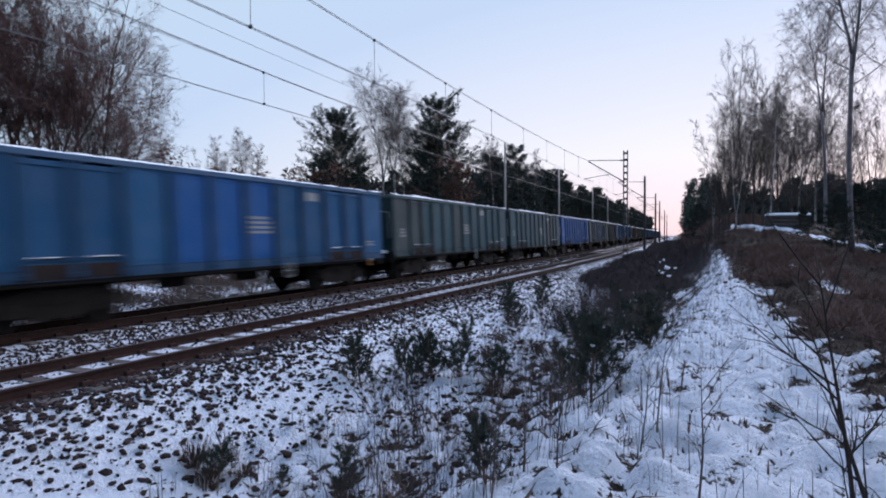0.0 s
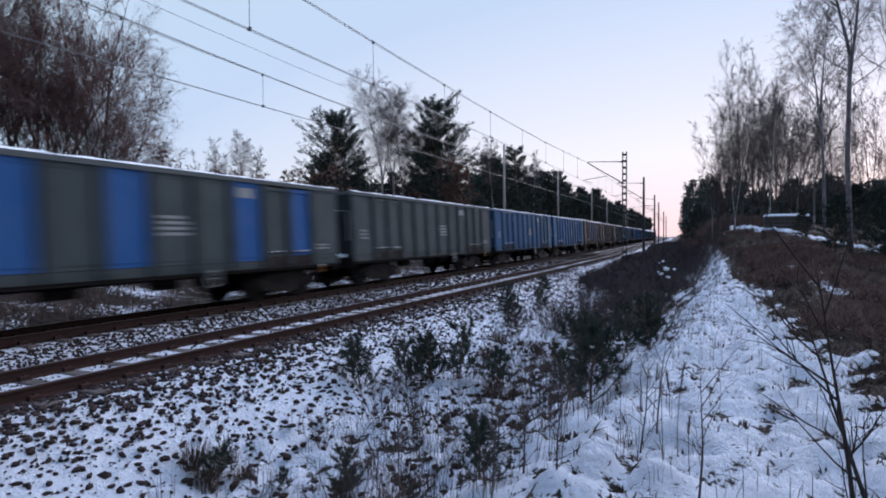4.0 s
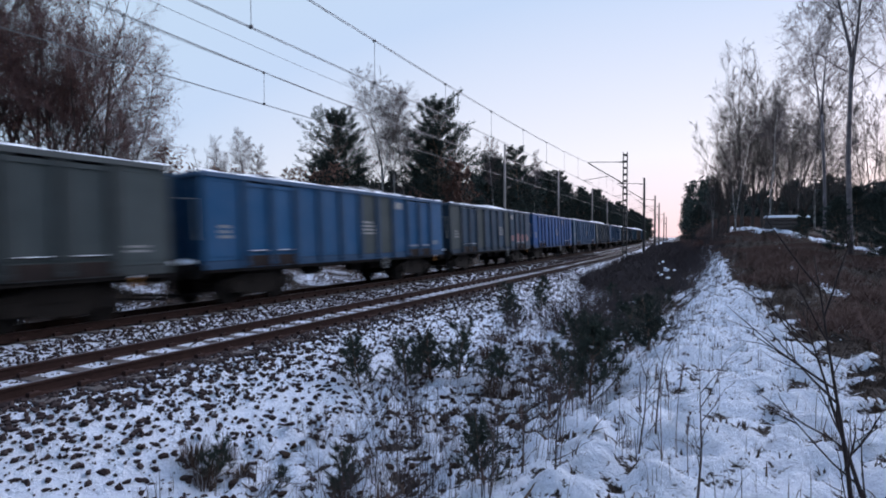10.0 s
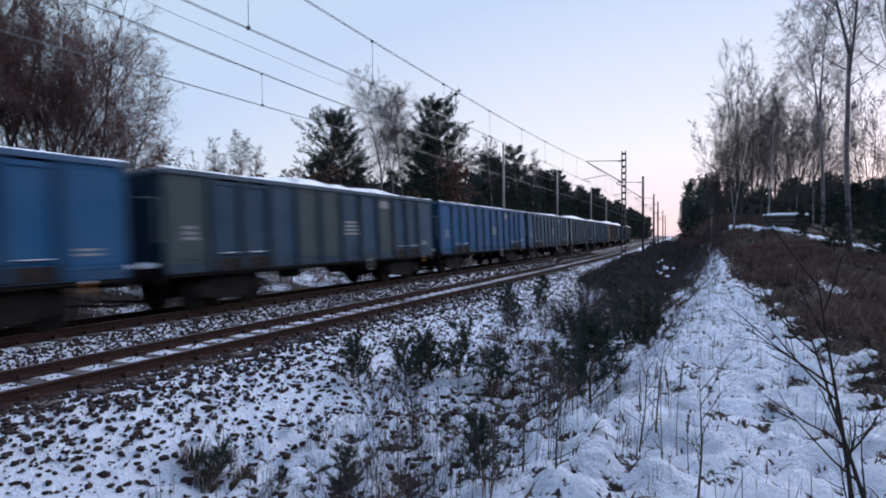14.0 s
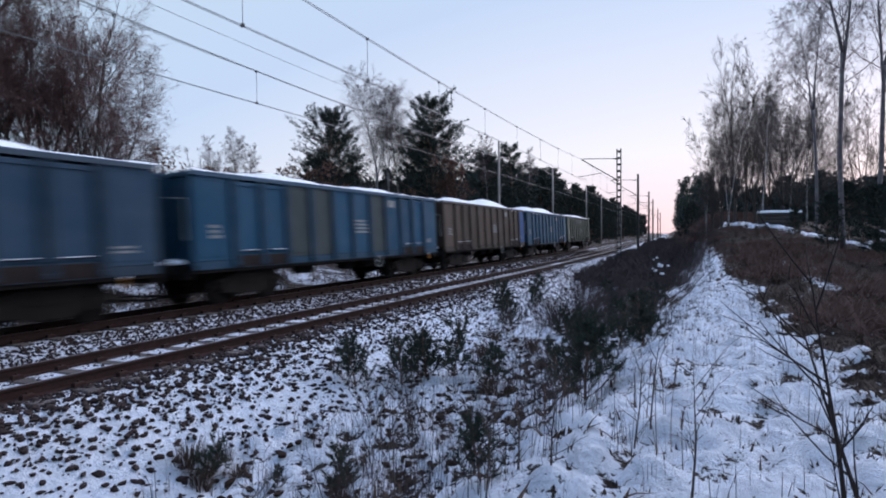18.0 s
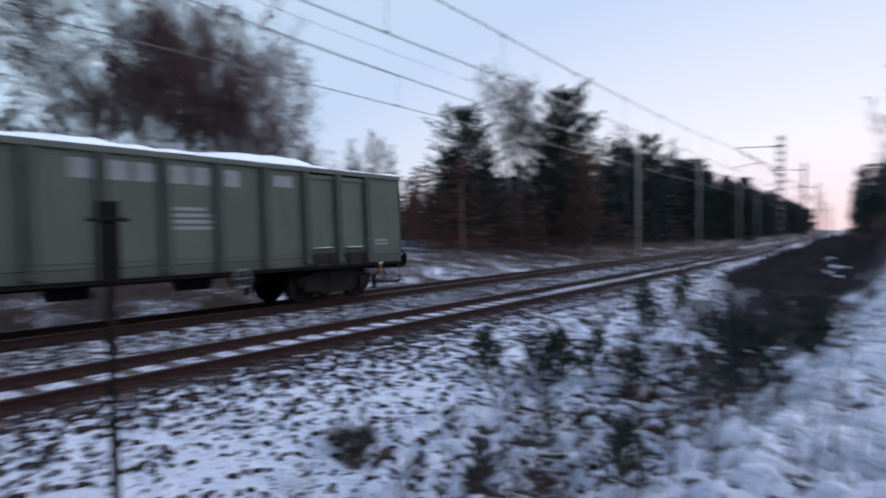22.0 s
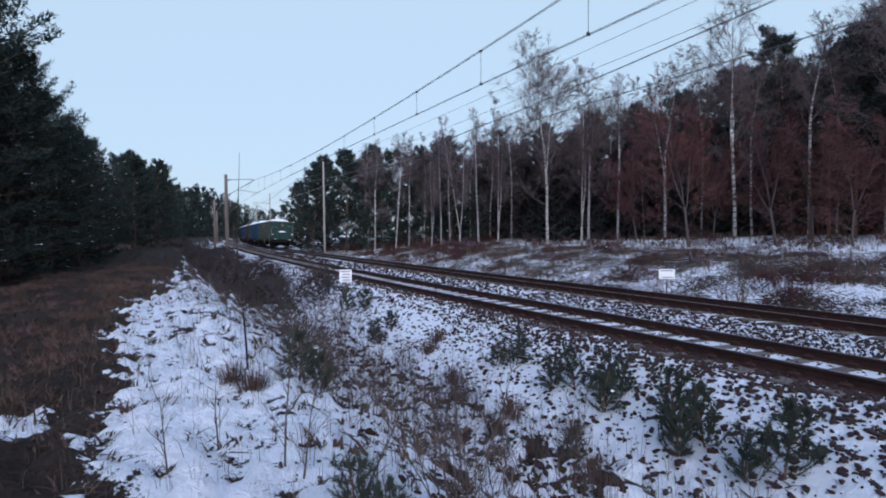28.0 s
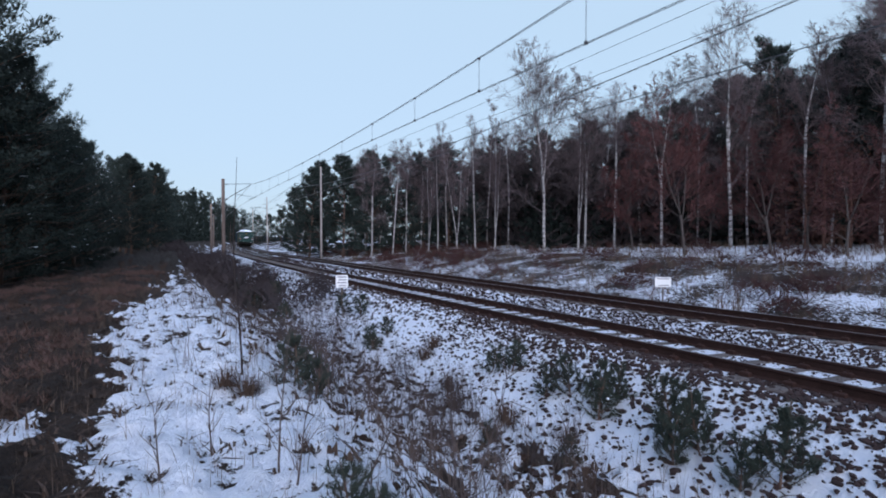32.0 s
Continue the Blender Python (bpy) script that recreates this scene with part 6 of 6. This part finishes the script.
        for _k in range(fine):
            q, d = along(st, rnd.uniform(0.3, 0.95))
            e = off_axis(rnd, d, rnd.uniform(0.4, 0.9))
            b.blade(q, e, h * rnd.uniform(0.12, 0.32), 0.0035)
            b.blade(q + e * h * 0.08, off_axis(rnd, e, 0.6), h * rnd.uniform(0.08, 0.18), 0.0025)
    return b.mesh("bush", mat)


def spread_things(name, protos, label, category, group, spots, parts):
    first = {}
    rnd = random.Random(len(name) * 7 + len(spots))
    for x, y, s in spots:
        k = rnd.randrange(len(protos))
        m = pose(x, y, height(x, y) - 0.02, rnd.uniform(-5, 5), rnd.uniform(-5, 5), rnd.uniform(0, 360)) @ Matrix.Diagonal((s, s, s * rnd.uniform(0.85, 1.1), 1))
        if k not in first:
            t = thing(name, label, category, group)
            for pn, me in zip(parts, protos[k]):
                o = put(pn, me, t)
                if pn == "snow":
                    o["kind"] = "stuff"
            t.matrix_basis = m
            first[k] = t
        else:
            copy_thing(first[k], pose(0, 0, 0)).matrix_basis = m


PINE_SPOTS = [(-5.39, 7.92, 1.05), (-4.82, 8.47, 1.1), (-4.62, 9.0, 1.2), (-4.1, 9.1, 1.15), (-3.35, 8.97, 0.9), (-4.95, 9.3, 0.9), (-1.15, 6.1, 1.0), (-2.0, 8.7, 0.9), (-1.6, 11.6, 1.2), (-1.9, 10.2, 1.0), (-1.52, 4.1, 0.6), (-3.54, 5.0, 0.6),
              (-4.07, 4.64, 0.3), (-5.0, 4.55, 0.6), (-5.8, 16.4, 1.1), (-5.2, 15.2, 1.0), (-5.85, 20.2, 1.1), (-5.3, 18.4, 0.9), (-2.6, 12.6, 1.1), (-3.2, 14.0, 1.0), (-1.3, 13.5, 1.1), (-0.9, 9.2, 0.9), (-2.4, 16.5, 1.1), (-1.6, 19.0, 1.2), (-3.4, 21.5, 1.2),
              (-5.9, -16.3, 1.0), (-5.6, -17.2, 0.9), (-5.5, -13.4, 0.75), (-5.77, -8.27, 0.8), (-5.6, -8.7, 0.65), (-5.5, -7.0, 0.65), (-5.74, -6.69, 0.75), (-5.85, -6.2, 0.85), (-5.51, -5.87, 0.8), (-5.9, -5.9, 0.7), (-5.57, -4.71, 0.9), (-5.6, -4.35, 0.85), (-5.3, -4.5, 0.7), (-5.52, -3.43, 0.95), (-5.3, -3.7, 0.7),
              (-0.95, -3.15, 0.5), (-1.15, -3.05, 0.4), (-1.42, -6.1, 0.75), (-1.7, -6.5, 0.6), (-4.0, -6.3, 0.4), (-4.4, -5.2, 0.45), (-3.9, -17.5, 1.0), (-3.2, -19.5, 1.0), (-4.4, -22.0, 1.1), (-3.6, -26.0, 1.2), (-4.6, -12.0, 0.7),
              spot(100, 5.4, 0.7), spot(93, 5.2, 0.5), spot(107, 5.0, 0.6), spot(89, 5.5, 0.6)]
spread_things("young_pine", [young_pine(300 + i, 0.95) for i in range(5)], "small dark-green young pine in the snow", "young pine", "young pines beside the track", PINE_SPOTS, ("stem", "needles", "snow"))

sr = random.Random(61)
SHRUB_SPOTS = []
while len(SHRUB_SPOTS) < 210:
    y = sr.uniform(-30, 12) if sr.random() < 0.3 else sr.uniform(6, 60)
    q = sr.uniform(3.0, 6.6) if sr.random() < 0.8 else sr.uniform(2.4, 7.2)
    x = q - D_NEAR - bend(y)
    if math.hypot(x, y) > 3.4 and (abs(y) > 1.5 or x < -3.6):
        SHRUB_SPOTS.append((x, y, sr.uniform(0.55, 1.25)))
spread_things("bare_shrub", [(shrub(400 + i, 1.0, 9, 0.5, 6, STEM),) for i in range(5)], "bare brownish shrub with thin upright twigs", "shrub", "shrubs beside the track", SHRUB_SPOTS, ("bush",))


def scrub():
    """Reddish scrub beyond the tracks, too much of it to count."""
    rnd = random.Random(91)
    b = Buf()
    for _ in range(560):
        y = rnd.uniform(-75, 95)
        q = -rnd.uniform(10.5, 30)
        x = q - D_NEAR - bend(y)
        z = height(x, y)
        h = rnd.uniform(0.5, 1.5)
        for _s in range(9):
            st = wander(rnd, (x + rnd.gauss(0, 0.2), y + rnd.gauss(0, 0.2), z - 0.05), off_axis(rnd, Vector((0, 0, 1)), rnd.uniform(0.05, 0.6)), h * rnd.uniform(0.5, 1), 3, 0.1, 0.05)
            b.tube([st[0], st[-1]], [0.010, 0.003], 3, point=True, cap=False)
            for _k in range(5):
                q2, d2 = along(st, rnd.uniform(0.3, 1))
                b.blade(q2, off_axis(rnd, d2, 0.6), h * 0.3, 0.006)
                b.blade(q2, off_axis(rnd, d2, 0.8), h * 0.2, 0.005)
    tagged(put("reddish_scrub", b.mesh("reddish_scrub", BRUSH_RED)), "reddish-brown bare scrub beyond the tracks", "scrub", kind="stuff")


scrub()
def ditch_scrub():
    """Dark thin scrub that fills the ditch."""
    rnd = random.Random(93)
    b = Buf()
    n = 0
    while n < 1250:
        u = rnd.random()
        y = 14.5 + 86 * rnd.random() ** 1.4 if u < 0.62 else (rnd.uniform(-34, -5) if u < 0.76 else rnd.uniform(24, 95))
        q = rnd.gauss(4.2 + outset(y) * 0.35, 0.95 + 0.9 * smooth(20, 50, y)) if u < 0.76 else rnd.uniform(5, 8.6)
        if q < 2.1:
            continue
        n += 1
        x = q - D_NEAR - bend(y)
        z = height(x, y)
        h = rnd.uniform(0.35, 1.05) * (1 + smooth(25, 60, y))
        for _s in range(8):
            st = wander(rnd, (x + rnd.gauss(0, 0.12), y + rnd.gauss(0, 0.12), z - 0.05), off_axis(rnd, Vector((0, 0, 1)), rnd.uniform(0.03, 0.4)), h * rnd.uniform(0.5, 1), 3, 0.08, 0.05)
            b.tube([st[0], st[-1]], [0.007 * (1 + smooth(25, 60, y)), 0.002], 3, point=True, cap=False)
            for _k in range(5):
                q2, d2 = along(st, rnd.uniform(0.25, 1))
                b.blade(q2, off_axis(rnd, d2, 0.5), h * 0.3, 0.004)
                b.blade(q2, off_axis(rnd, d2, 0.8), h * 0.2, 0.0035)
    tagged(put("ditch_scrub", b.mesh("ditch_scrub", TWIG_DARK)), "dark thin scrub filling the ditch beside the track", "scrub", kind="stuff")


ditch_scrub()
HEATH = []
while len(HEATH) < 230:
    y = sr.uniform(2.5, 60) if sr.random() < 0.65 else -sr.uniform(2.5, 30)
    q = heath(y) + 0.2 + (5 if y < 15 else 2.5) * sr.random() ** 1.4
    x = q - D_NEAR - bend(y)
    if math.hypot(x, y) > 2.6:
        HEATH.append((x, y, sr.uniform(0.25, 0.55) if y < 12 else sr.uniform(0.3, 0.65)))
spread_things("dead_weed_clump", [(shrub(440 + i, 1.0, 16, 0.5, 7, GRASS_DARK),) for i in range(4)], "dark brown clump of dead weeds", "weeds", "weeds on the bank", HEATH, ("bush",))


def blades(name, mat, label, count, where, h0, h1, width, lean, per):
    """Tufts of grass blades as one object."""
    rnd = random.Random(count)
    b = Buf()
    n = 0
    while n < count:
        x, y, s = where(rnd)
        if math.hypot(x, y) < 1.3:
            continue
        z = height(x, y) - 0.02
        n += 1
        for _ in range(per):
            a = rnd.uniform(0, 6.2832)
            h = rnd.uniform(h0, h1) * s
            t = abs(rnd.gauss(0, lean)) * h
            px, py = x + rnd.gauss(0, 0.05) * s, y + rnd.gauss(0, 0.05) * s
            dx, dy = math.cos(a), math.sin(a)
            w = width * s
            b.add([(px - dy * w, py + dx * w, z), (px + dy * w, py - dx * w, z), (px + dx * t * 0.35 + dy * w * 0.7, py + dy * t * 0.35 - dx * w * 0.7, z + h * 0.55), (px + dx * t * 0.35 - dy * w * 0.7, py + dy * t * 0.35 + dx * w * 0.7, z + h * 0.55),
                   (px + dx * t, py + dy * t, z + h * rnd.uniform(0.75, 1.0))], [(0, 1, 2, 3), (3, 2, 4)])
    tagged(put(name, b.mesh(name, mat)), label, "grass", kind="stuff")


def on_heath(rnd):
    y = rnd.choice((1, 1, -1)) * (1.0 + 27 * rnd.random() ** 1.6)
    q = heath(y) - 0.1 + 7.5 * rnd.random() ** 1.3
    return q - D_NEAR - bend(y), y, rnd.uniform(0.7, 1.3)


def in_ditch(rnd):
    y = rnd.uniform(-26, 34)
    q = rnd.gauss(4.4, 1.1)
    return q - D_NEAR - bend(y), y, rnd.uniform(0.6, 1.3)


def by_the_pines(rnd):
    y = rnd.uniform(1.5, 11)
    q = rnd.gauss(4.9, 0.9)
    return q - D_NEAR - bend(y), y, rnd.uniform(0.6, 1.3)


def by_the_far_pines(rnd):
    y = -2.5 - 11 * rnd.random()
    q = rnd.gauss(4.6, 1.0)
    return q - D_NEAR - bend(y), y, rnd.uniform(0.6, 1.3)


def on_bank(rnd):
    y = rnd.uniform(-18, 26)
    q = rnd.uniform(5.8, 8.9)
    return q - D_NEAR - bend(y), y, rnd.uniform(0.5, 1.1)


def beyond(rnd):
    y = rnd.uniform(-75, 70)
    q = -rnd.uniform(9.5, 30)
    return q - D_NEAR - bend(y), y, rnd.uniform(1.0, 2.0)


blades("dry_heather", GRASS_DARK, "dark brown dead heather and grass on the bank", 4800, on_heath, 0.03, 0.12, 0.010, 2.2, 7)
blades("dry_grass_in_ditch", GRASS_DRY, "straw-coloured dry grass in the snow", 2200, in_ditch, 0.12, 0.40, 0.0028, 0.35, 5)
blades("dry_grass_on_bank", GRASS_DRY, "thin dry grass stalks through the snow", 1500, on_bank, 0.06, 0.40, 0.0024, 0.4, 4)
blades("thin_grey_stalks", TWIG_DARK, "thin dark grass stalks in the snowy ditch", 420, by_the_pines, 0.15, 0.55, 0.003, 0.3, 6)
blades("thin_mauve_stalks", STEM, "thin mauve-brown stalks of dead weeds in the snow", 460, by_the_far_pines, 0.12, 0.55, 0.0028, 0.3, 6)
blades("dry_grass_beyond", GRASS_DRY, "rough brown grass beyond the tracks", 5200, beyond, 0.15, 0.34, 0.009, 0.4, 5)
blades("dark_leaf_clods", GRASS_DARK, "dark dead leaves and clods in the snow", 2300, in_ditch, 0.03, 0.10, 0.018, 1.4, 7)
blades("dark_tufts_on_bank", GRASS_DARK, "dark tufts of dead grass through the snow", 1800, on_bank, 0.02, 0.08, 0.009, 1.6, 9)



def make_clods():
    """Dark lumps of soil, moss and dead leaves that stand out of the snow in the ditch and on the bank."""
    rnd = random.Random(17)
    base, faces = ico()
    b = Buf()
    n = 0
    while n < 2400:
        y = rnd.uniform(-14, 15)
        q = rnd.uniform(2.9, 6.0)
        x = q - D_NEAR - bend(y)
        if noise.noise((x * 0.9, y * 0.9, 55.0)) + 0.5 * noise.noise((x * 2.7, y * 2.7, 56.0)) < rnd.uniform(-0.05, 0.30) or math.hypot(x, y) < 3.4:
            continue
        n += 1
        g = height(x, y)
        s = 0.014 + 0.036 * rnd.random() ** 2.0
        a = rnd.uniform(0, 6.28)
        ca, sa = math.cos(a), math.sin(a)
        pts = []
        for p in base:
            k = rnd.uniform(0.65, 1.3)
            px, py, pz = p[0] * s * 1.5 * k, p[1] * s * k, p[2] * s * 0.9 * k
            pts.append((x + px * ca - py * sa, y + px * sa + py * ca, g + pz + s * 0.25))
        b.add(pts, faces)
    tagged(put("dark_clods", b.mesh("dark_clods", CLOD)), "dark clods of soil and dead leaves in the snow", "clods", kind="stuff")


CLOD = plain("dark_soil_and_leaves", (0.010, 0.008, 0.007), (0.050, 0.030, 0.022), 9.0, 0.95, bumpy=0.5, dist=0.01, world_space=True, spec=0.1)
make_clods()


def tussock(seed):
    """A tussock of dead grass: many thin blades that arch over."""
    rnd = random.Random(seed)
    b = Buf()
    for _ in range(190):
        a = rnd.uniform(0, 6.2832)
        rr = 0.16 * rnd.random() ** 0.7
        h = rnd.uniform(0.10, 0.40)
        out = rnd.uniform(0.05, 0.30)
        w = rnd.uniform(0.002, 0.005)
        dx, dy = math.cos(a), math.sin(a)
        px, py = dx * rr, dy * rr
        b.add([(px - dy * w, py + dx * w, -0.03), (px + dy * w, py - dx * w, -0.03), (px + dx * out * 0.4 + dy * w, py + dy * out * 0.4 - dx * w, h * 0.75), (px + dx * out * 0.4 - dy * w, py + dy * out * 0.4 + dx * w, h * 0.75),
               (px + dx * out, py + dy * out, h * rnd.uniform(0.6, 1.05))], [(0, 1, 2, 3), (3, 2, 4)])
    return b.mesh("tuft", TUSSOCK)


TUSSOCK = plain("brown_tussock_grass", (0.040, 0.026, 0.020), (0.105, 0.068, 0.050), 5.0, 0.92, bumpy=0)
TUSSOCKS = [(-5.0, 4.45, 0.86), (-5.3, 4.55, 0.94), (-5.15, 4.9, 0.70), (-4.75, 4.75, 0.62), (-3.3, 8.7, 0.86), (-3.0, 8.9, 0.70), (-3.45, 4.85, 0.62), (-0.85, -5.95, 0.86), (-0.7, -6.1, 0.70), (-4.36, -7.97, 0.94), (-4.75, -8.8, 0.86), (-4.5, -6.65, 0.94), (-4.05, -6.35, 0.86), (-4.9, -5.8, 0.78),
            (-5.3, -10.8, 1.01), (-5.7, -11.2, 0.94), (-5.0, -13.0, 0.94), (-4.2, -4.75, 0.70), (-2.3, -5.2, 0.55), (0.45, 5.7, 0.31), (0.75, 5.0, 0.35), (0.7, 6.5, 0.39), (-4.4, 11.2, 1.01), (-3.6, 12.2, 1.01), (-4.9, 13.2, 1.01), (-2.9, 10.6, 0.78)]
spread_things("grass_tussock", [(tussock(800 + i),) for i in range(4)], "brown tussock of dead grass standing in the snow", "tussock", "tussocks beside the track", TUSSOCKS, ("tuft",))

# ---------------------------------------------------------------- small things by the track


def notice(x, y, turn, w, h, z, label, rows):
    g = height(x, y)
    t = thing("notice_board", label, "sign", "notice boards", at=pose(x, y, 0, 0, 0, turn))
    b = Buf()
    b.box(-w / 2, w / 2, -0.012, 0.012, z - h / 2, z + h / 2, 0)
    bo = put("board", b.mesh("board", WHITE_PAINT), t)
    b = Buf()
    for i in range(rows):
        zz = z + h * (0.34 - 0.68 * i / max(1, rows - 1))
        b.box(-w * 0.38, w * (0.38 - 0.1 * (i % 2)), 0.0125, 0.0135, zz - h * 0.05, zz + h * 0.05, 0)
    put("lettering", b.mesh("lettering", GREY_INK), bo)
    b = Buf()
    b.tube([(0, -0.03, g - 0.3), (0, -0.03, z + h / 2 - 0.02)], 0.028, 8)
    put("post", b.mesh("post", TIMBER), t)


notice(*spot(161.7, 19.2, 0)[:2], -20, 0.42, 0.44, 0.42, "small white notice board on a post beside the track", 4)
notice(*spot(129.25, 21.3, 0)[:2], -40, 0.56, 0.36, 0.29, "wide white notice board on a post beyond the tracks", 2)


def signal_post():
    x, y, _ = spot(69.4, 4.9, 0)
    g = height(x, y)
    t = thing("trackside_post", "dark trackside post with a black box and bracket", "post", at=pose(x, y, 0, 0, 0, 70))
    b = Buf()
    b.tube([(0, 0, g - 0.3), (0, 0, 2.0)], 0.032, 10)
    put("pole", b.mesh("pole", UNDER), t)
    b = Buf()
    b.box(-0.07, 0.07, -0.07, 0.07, 1.55, 2.02, 0, 0.02)
    put("box", b.mesh("box", UNDER), t)
    b = Buf()
    b.box(-0.14, 0.14, -0.08, 0.08, 2.02, 2.05, 0, 0.01)
    b.box(-0.08, 0.07, -0.03, 0.03, 2.05, 2.18, 0, 0.01)
    put("bracket", b.mesh("bracket", UNDER), t)


signal_post()


def snow_pile():
    x, y, _ = spot(-5.6, 38, 0)
    g = height(x, y)
    t = thing("timber_stack", "low dark timber stack under a flat layer of snow", "timber stack", at=pose(x, y, g, 0, 0, 20))
    for i in range(4):
        for j in range(3):
            b = Buf()
            b.tube([(-1.0, -0.4 + i * 0.27, 0.13 + j * 0.22), (1.0, -0.4 + i * 0.27, 0.13 + j * 0.22)], 0.12, 8)
            put("log", b.mesh("log", OAK_BARK), t)
    b = Buf()
    b.box(-1.02, 1.02, -0.55, 0.55, 0.68, 0.82, 0, 0.06)
    put("snow", b.mesh("snow", SNOW), t)


snow_pile()


def sapling(x, y, h, seed, lean, label, n=9, mat=None, r=0.011):
    rnd = random.Random(seed)
    b = Buf()
    g = height(x, y)
    st = wander(rnd, (0, 0, -0.05), (lean[0], lean[1], 1), h, 8, 0.035, 0.02)
    b.tube(st, [r * (1.05 - 0.9 * i / 8) for i in range(9)], 6)
    for i in range(n):
        q, d = along(st, 0.12 + 0.82 * (i + rnd.random()) / n)
        L = h * rnd.uniform(0.18, 0.4)
        tw = wander(rnd, q, off_axis(rnd, d, rnd.uniform(0.5, 0.9)), L, 4, 0.09, 0.05)
        b.tube(tw, [r * 0.45, r * 0.36, r * 0.28, r * 0.2, r * 0.1], 4, point=True, cap=False)
        for _ in range(3):
            q2, d2 = along(tw, rnd.uniform(0.3, 0.9))
            b.tube(wander(rnd, q2, off_axis(rnd, d2, 0.6), L * 0.4, 3, 0.1, 0.04), [r * 0.22, r * 0.18, r * 0.14, r * 0.06], 3, point=True, cap=False)
    tagged(put("sapling", b.mesh("sapling", mat or STEM, True), m=pose(x, y, g)), label, "sapling", "saplings")


DARK_STEM = bark("dark_sapling_bark", (0.020, 0.014, 0.013), (0.046, 0.033, 0.031))
SAPLINGS = [(-11.5, 2.75, 1.45, (-0.12, 0.1)), (-13.5, 2.95, 1.2, (-0.35, 0.15)), (-15.5, 2.9, 1.1, (0.1, 0.1)), (171.6, 6.2, 2.45, (0.02, 0.02)), (168.2, 3.6, 1.0, (0.05, 0.0)), (166.6, 3.5, 0.75, (-0.2, 0.1)), (160.4, 3.3, 0.8, (-0.4, 0.3)),
            (31.0, 3.6, 1.15, (0, 0)), (52, 3.9, 0.9, (0, 0)), (58, 3.6, 0.95, (0, 0)), (41.0, 3.6, 0.6, (0, 0)), (5.2, 4.2, 0.75, (0, 0)), (6.8, 4.0, 0.7, (0.05, 0)), (1.5, 3.2, 0.8, (0.08, 0)), (18.5, 3.7, 0.8, (0.05, 0)), (22, 3.3, 0.7, (0, 0)), (15, 3.4, 0.7, (0, 0)),
            (174.5, 4.2, 0.6, (0, 0)), (179, 3.9, 0.6, (0, 0)), (152.5, 4.6, 1.0, (0, 0)), (140, 4.4, 0.9, (0, 0)), (132, 4.2, 0.8, (0, 0)), (166.3, 24, 1.6, (-0.05, 0.03)), (165.0, 27, 1.7, (-0.08, 0.05))]
for i, (az, d, h, ln) in enumerate(SAPLINGS):
    x, y, _ = spot(az, d, 0)
    tall = h > 2.3
    sapling(x, y, h, 500 + i, ln, "tall thin bare sapling" if tall else "thin bare sapling in the snow", n=0 if tall else 9, mat=DARK_STEM if i < 4 or tall else STEM, r=0.012 if tall or i < 3 else 0.0075)


def reed(x, y, h, seed):
    """Dry reed: a thin stalk with a drooping seed head."""
    rnd = random.Random(seed)
    t = thing("reed_stalk", "dry brown reed stalk with a feathery seed head", "reed", "reeds in the snow", at=pose(x, y, height(x, y) - 0.03, 0, 0, rnd.uniform(0, 360)))
    st = wander(rnd, (0, 0, 0), (rnd.gauss(0, 0.08), rnd.gauss(0, 0.08), 1), h, 6, 0.03, 0.02)
    b = Buf()
    b.tube(st, [0.0035 - 0.0004 * i for i in range(7)], 4)
    put("stalk", b.mesh("stalk", REED), t)
    b = Buf()
    for _ in range(60):
        q, d = along(st, rnd.uniform(0.72, 1.0))
        b.blade(q, off_axis(rnd, d, rnd.uniform(0.1, 0.6)), rnd.uniform(0.02, 0.05), 0.0035)
    put("seed_head", b.mesh("seed_head", REED), t, "brown feathery seed head")


REED = plain("dry_reed", (0.10, 0.06, 0.05), (0.19, 0.12, 0.095), 4.0, 0.9, bumpy=0)
for i, (az, d, h) in enumerate(((4.6, 3.9, 0.62), (3.3, 4.0, 0.68), (3.9, 4.5, 0.5), (5.6, 4.3, 0.45), (14.6, 3.7, 0.55), (15.8, 3.9, 0.6), (18.2, 4.1, 0.55), (2.2, 3.6, 0.4))):
    x, y, _ = spot(az, d, 0)
    reed(x, y, h, 700 + i)


def snowy_shrub(az, d, top):
    """Thin bare shrub that has caught lumps of snow."""
    rnd = random.Random(31)
    x, y, _ = spot(az, d, 0)
    g = height(x, y)
    t = thing("snowy_shrub", "thin bare shrub with lumps of snow caught in its twigs", "shrub", at=pose(x, y, g))
    b = Buf()
    tips = []
    for _ in range(9):
        st = wander(rnd, (rnd.gauss(0, 0.05), rnd.gauss(0, 0.05), -0.05), (rnd.gauss(0, 0.05), rnd.gauss(0, 0.05), 1), (top - g) * rnd.uniform(0.7, 1.02), 5, 0.06, 0.03)
        b.tube(st, [0.009 - 0.0013 * i for i in range(6)], 4)
        tips.append(st[-1])
    put("bush", b.mesh("bush", TWIG_DARK), t)
    b = Buf()
    base, faces = ico()
    for p in tips[:4]:
        for _ in range(3):
            s = rnd.uniform(0.02, 0.05)
            c = p + Vector((rnd.gauss(0, 0.07), rnd.gauss(0, 0.07), rnd.gauss(-0.06, 0.09)))
            b.add([tuple(Vector(v * np.array([s * 1.2, s * 1.2, s * 0.8]) * rnd.uniform(0.8, 1.2)) + c) for v in base], faces)
    o = put("snow", b.mesh("snow", SNOW, True), t, "lumps of snow")
    o["kind"] = "stuff"


snowy_shrub(4.9, 15.5, 1.55)

motions()
